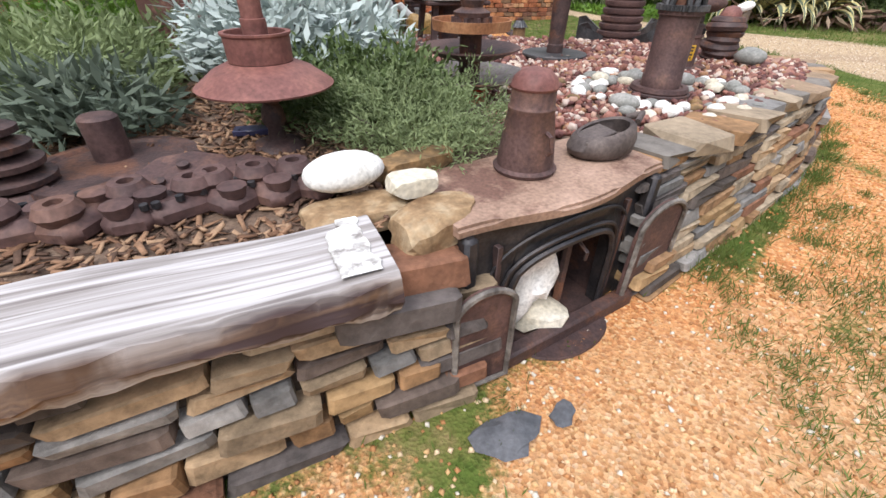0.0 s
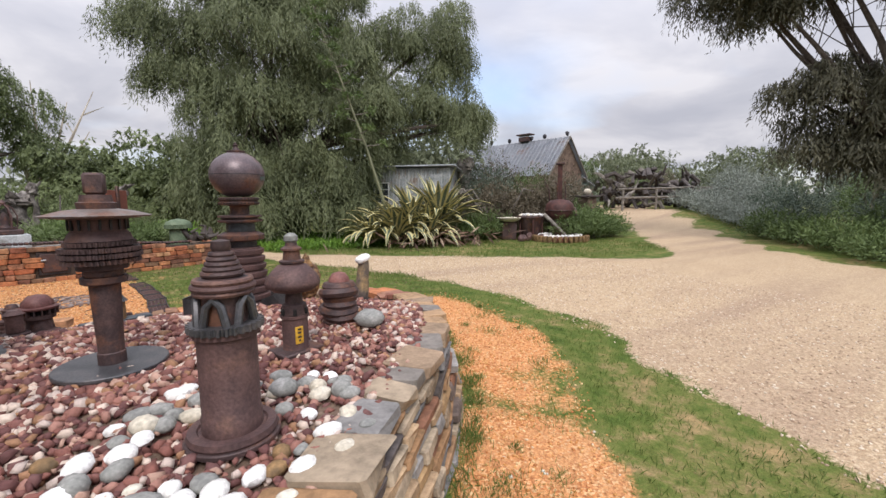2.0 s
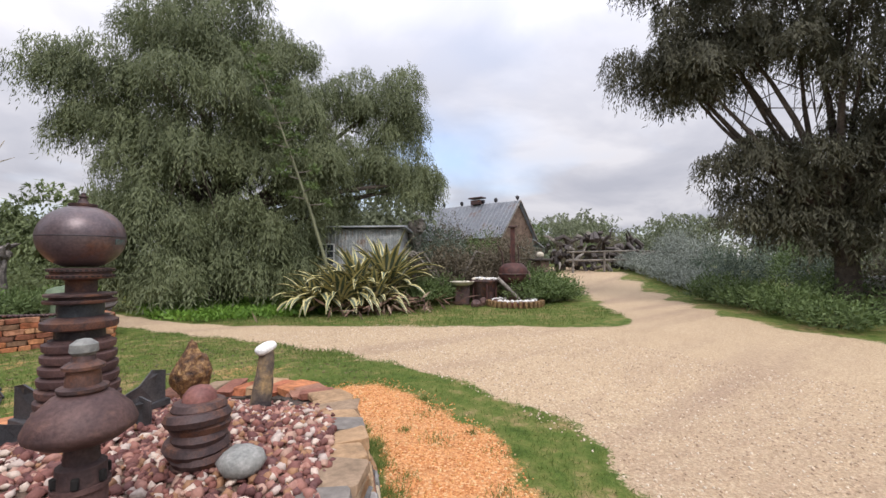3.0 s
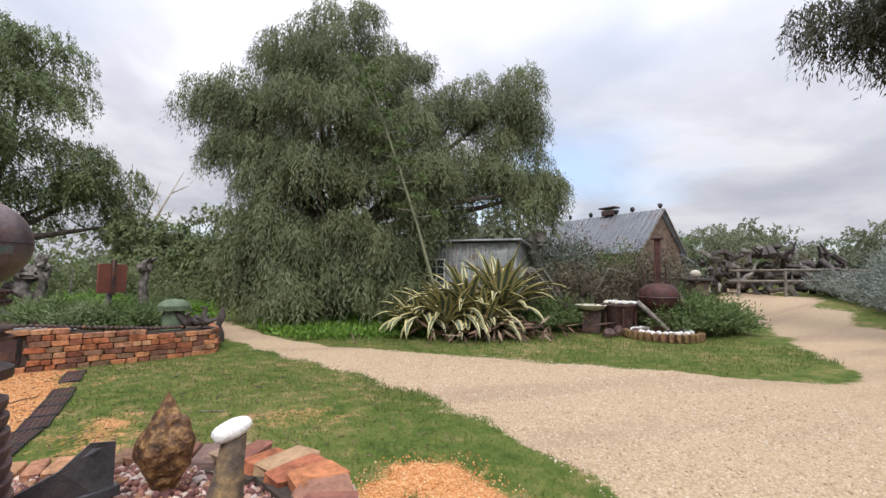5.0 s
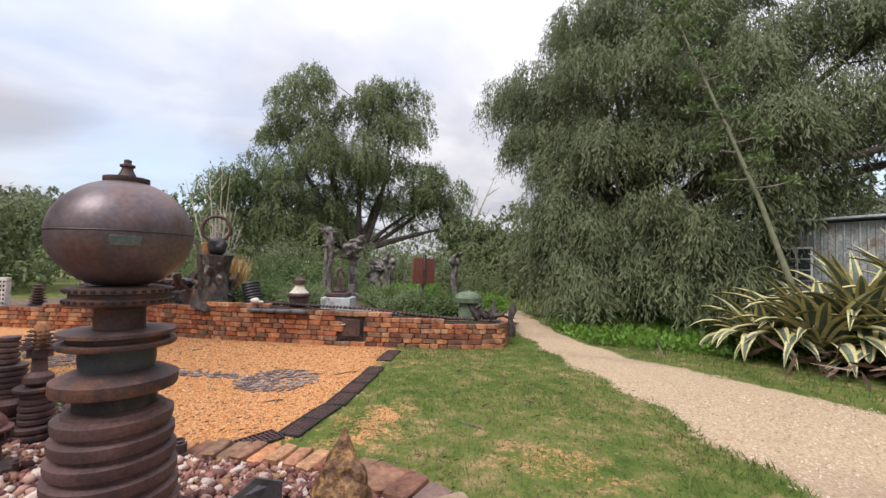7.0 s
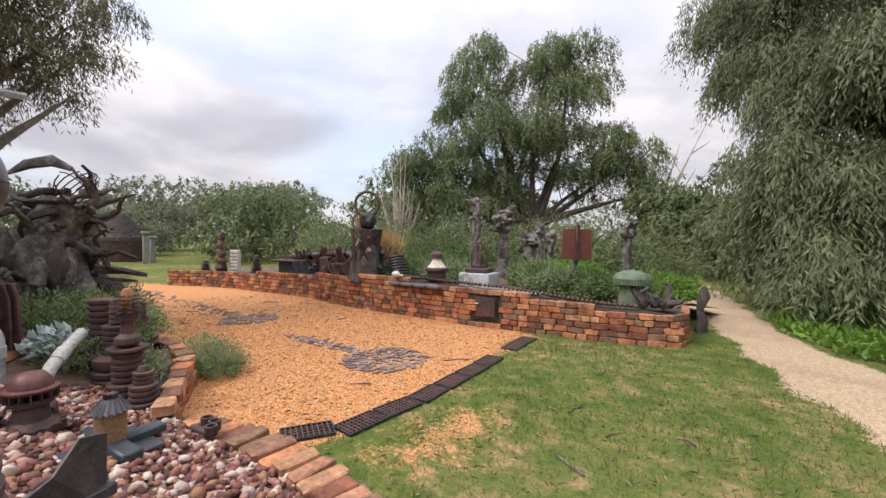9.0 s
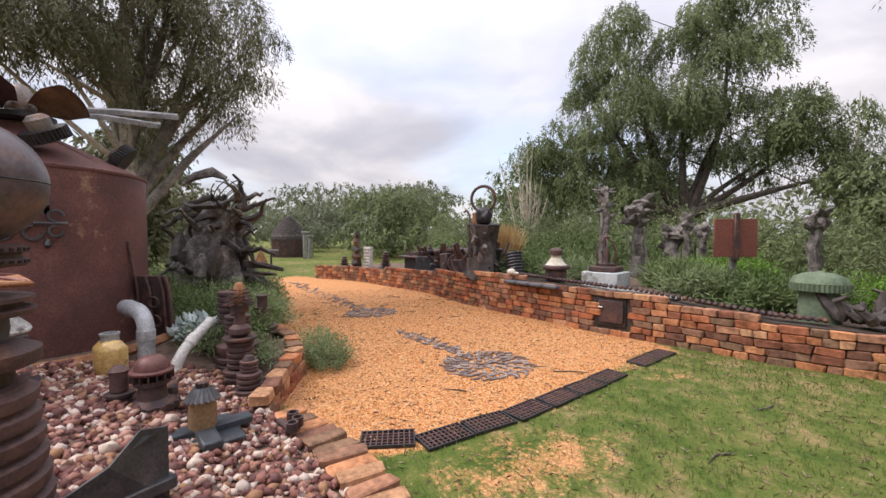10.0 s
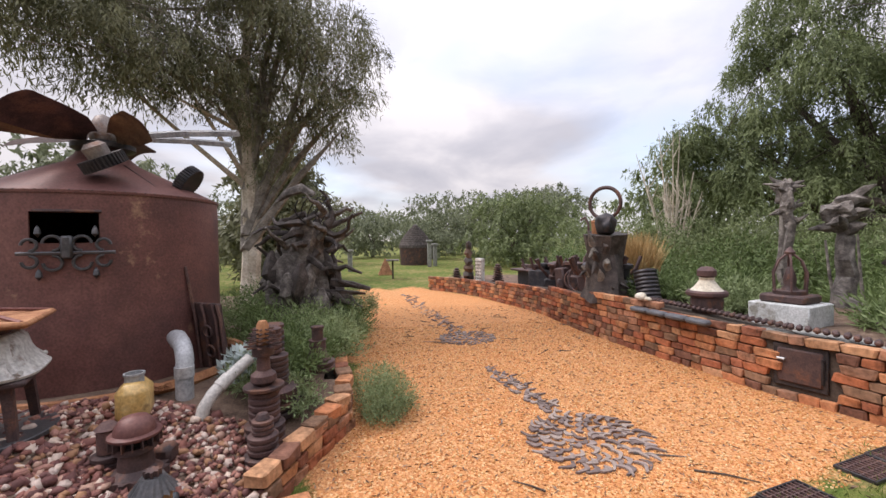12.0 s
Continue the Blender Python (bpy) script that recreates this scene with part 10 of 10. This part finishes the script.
NEAR_BRICKS = []
total2 = poly_len(BRICK_WALL)
level = 0
far_bits = []
while level < 9:
    h = 0.086
    s = rw.uniform(-0.12, 0.0)
    while s < total2:
        ln = rw.choice([0.118, 0.235, 0.235, 0.15, 0.19])
        mids = min(max(s + ln / 2, 0.02), total2 * 0.999)
        p, d = along(BRICK_WALL, mids)
        f = ground_z(p.x, p.y) - 0.01
        z = f + level * h + h / 2
        if z + h * 0.3 < p.z and not near_door(p, z):
            out = Vector((d.y, -d.x, 0))
            c = Vector((p.x, p.y, z)) + out * (-0.055 + rw.uniform(-0.008, 0.012))
            (NEAR_BRICKS if p.x > -2.9 else far_bits).append((c, d, (ln - 0.007, 0.11, h - rw.uniform(0.004, 0.012)), rw.uniform(-0.04, 0.04), rw.uniform(-0.03, 0.03)))
        s += ln
    level += 1
for c, d, size, t, y in NEAR_BRICKS:
    place_piece("brick", rw.choice(BRICK_SET), wall_2, c, d, size, t, y)
bv = [tuple(v.co) for v in BRICK_SET[0].vertices]
far_v, far_f = [], []
for c, d, size, t, y in far_bits:
    a = math.atan2(d.y, d.x) + y
    mt = Matrix.Translation(c) @ Matrix.Rotation(a, 4, "Z") @ Matrix.Rotation(t, 4, "Y") @ Matrix.Diagonal((*size, 1))
    base = len(far_v)
    far_v += [tuple(mt @ Vector(v)) for v in bv]
    far_f += [tuple(base + i for i in pl.vertices) for pl in BRICK_SET[0].polygons]
fb = link_mesh("far_bricks", far_v, far_f, M["brick_far"], wall_2)
tagged(fb, kind="stuff")
# brick edging of the pebble bed
EDGE = [(2.78, 7.30, 0.30), (2.1, 7.33, 0.30), (1.5, 7.22, 0.30), (0.85, 6.98, 0.31)]
edging = thing("brick_edging", (2.1, 7.3, 0.18), "row of old red bricks edging the pebble bed", "brick edging")
eo = Vector((2.1, 7.3, 0.18))
k, s = 0, 0.03
while s < poly_len(EDGE) - 0.03:
    p, d = along(EDGE, s)
    n_ = Vector((d.y, -d.x, 0))
    o = place_piece("brick", rw.choice(BRICK_SET), edging, Vector((p.x, p.y, 0.262 + rw.uniform(-0.012, 0.012))) - eo, n_, (0.235 + rw.uniform(-0.02, 0.03), 0.112, 0.085), rw.uniform(-0.05, 0.05), rw.uniform(-0.12, 0.12))
    if rw.random() < 0.8:
        place_piece("brick", rw.choice(BRICK_SET), edging, Vector((p.x, p.y, 0.182)) - eo, n_, (0.22, 0.112, 0.08), 0, rw.uniform(-0.08, 0.08))
    s += 0.122
LOW = [(0.88, 6.90, 0.40), (0.35, 7.08, 0.42), (-0.12, 7.26, 0.46), (-0.5, 7.22, 0.50), (-1.35, 7.05, 0.50)]
wall_low = wall_core("wall_brick_low", LOW, 0.2, 0.05, ground_z, "low brick wall at the bed corner", "wall", side=1.0, drop=0.06)
face_stones(wall_low, LOW, lambda x, y: ground_z(x, y) - 0.02, 0.0, (0.083, 0.088), (0.11, 0.235), rw, 1.0, 0.11, None, "brick", BRICK_SET, 0.007, 0.05, 0.012)
for k in range(12):
    p, d = along(LOW, 0.05 + k * 0.185)
    place_piece("brick", rw.choice(BRICK_SET), wall_low, Vector((p.x, p.y, p.z - 0.01)) - Vector((d.y, -d.x, 0)) * (0.06 + rw.uniform(-0.012, 0.012)), d, (0.178, 0.13, 0.08), rw.uniform(-0.08, 0.08), rw.uniform(-0.12, 0.12))

face_stones(wall_a, WALL_A, lambda x, y: ground_z(x, y) - 0.03, 0.10, (0.055, 0.095), (0.12, 0.34), rw, 1.0, 0.16, None, "stone", STONE_SET, 0.014, 0.045, 0.035)
face_stones(wall_b, BED_WALL[:8], lambda x, y: ground_z(x, y) - 0.03, 0.15, (0.040, 0.066), (0.14, 0.38), rw, 1.0, 0.15, None, "stone", STONE_SET, 0.006, 0.035, 0.022)
s = 0.0
tb_ = poly_len(BED_WALL)
while s < tb_ - 0.1:
    ln = rw.uniform(0.17, 0.33)
    p, d = along(BED_WALL, min(s + ln / 2, tb_ * 0.999))
    out = Vector((d.y, -d.x, 0))
    if p.y > 5.7:
        ln = rw.uniform(0.15, 0.27)
        pp, dd = along(BED_WALL, min(s + ln / 2, tb_ * 0.999))
        inner = -Vector((dd.y, -dd.x, 0))
        place_piece("capstone", rw.choice(rw.choice((CAP_SET, BRICK_SET, RED_SET))), wall_b, Vector((pp.x, pp.y, pp.z - 0.004 + rw.uniform(-0.012, 0.012))) + inner * rw.uniform(0.10, 0.15), dd, (ln - 0.008, rw.uniform(0.26, 0.36), rw.uniform(0.05, 0.075)), rw.uniform(-0.06, 0.06), rw.uniform(-0.22, 0.22), rw.uniform(-0.08, 0.08))
        s += ln
        continue
    place_piece("capstone", rw.choice(CAP_SET if rw.random() < 0.85 else STONE_SET), wall_b, Vector((p.x, p.y, p.z + rw.uniform(-0.012, 0.008))) - out * rw.uniform(0.06, 0.10), d, (ln - 0.010, rw.uniform(0.20, 0.29), rw.uniform(0.045, 0.07)), rw.uniform(-0.05, 0.05), rw.uniform(-0.16, 0.16), rw.uniform(-0.05, 0.05))
    s += ln
for x, y, z, sx, sy, a, sd in [(0.80, 1.90, 0.50, 0.30, 0.14, 0.55, 3), (0.76, 1.82, 0.43, 0.34, 0.16, 0.55, 5)]:
    place_piece("stone", STONE_SET[sd], wall_a, Vector((x, y, z)), Vector((math.cos(a), math.sin(a), 0)), (sx, sy, 0.09), 0.1, 0)
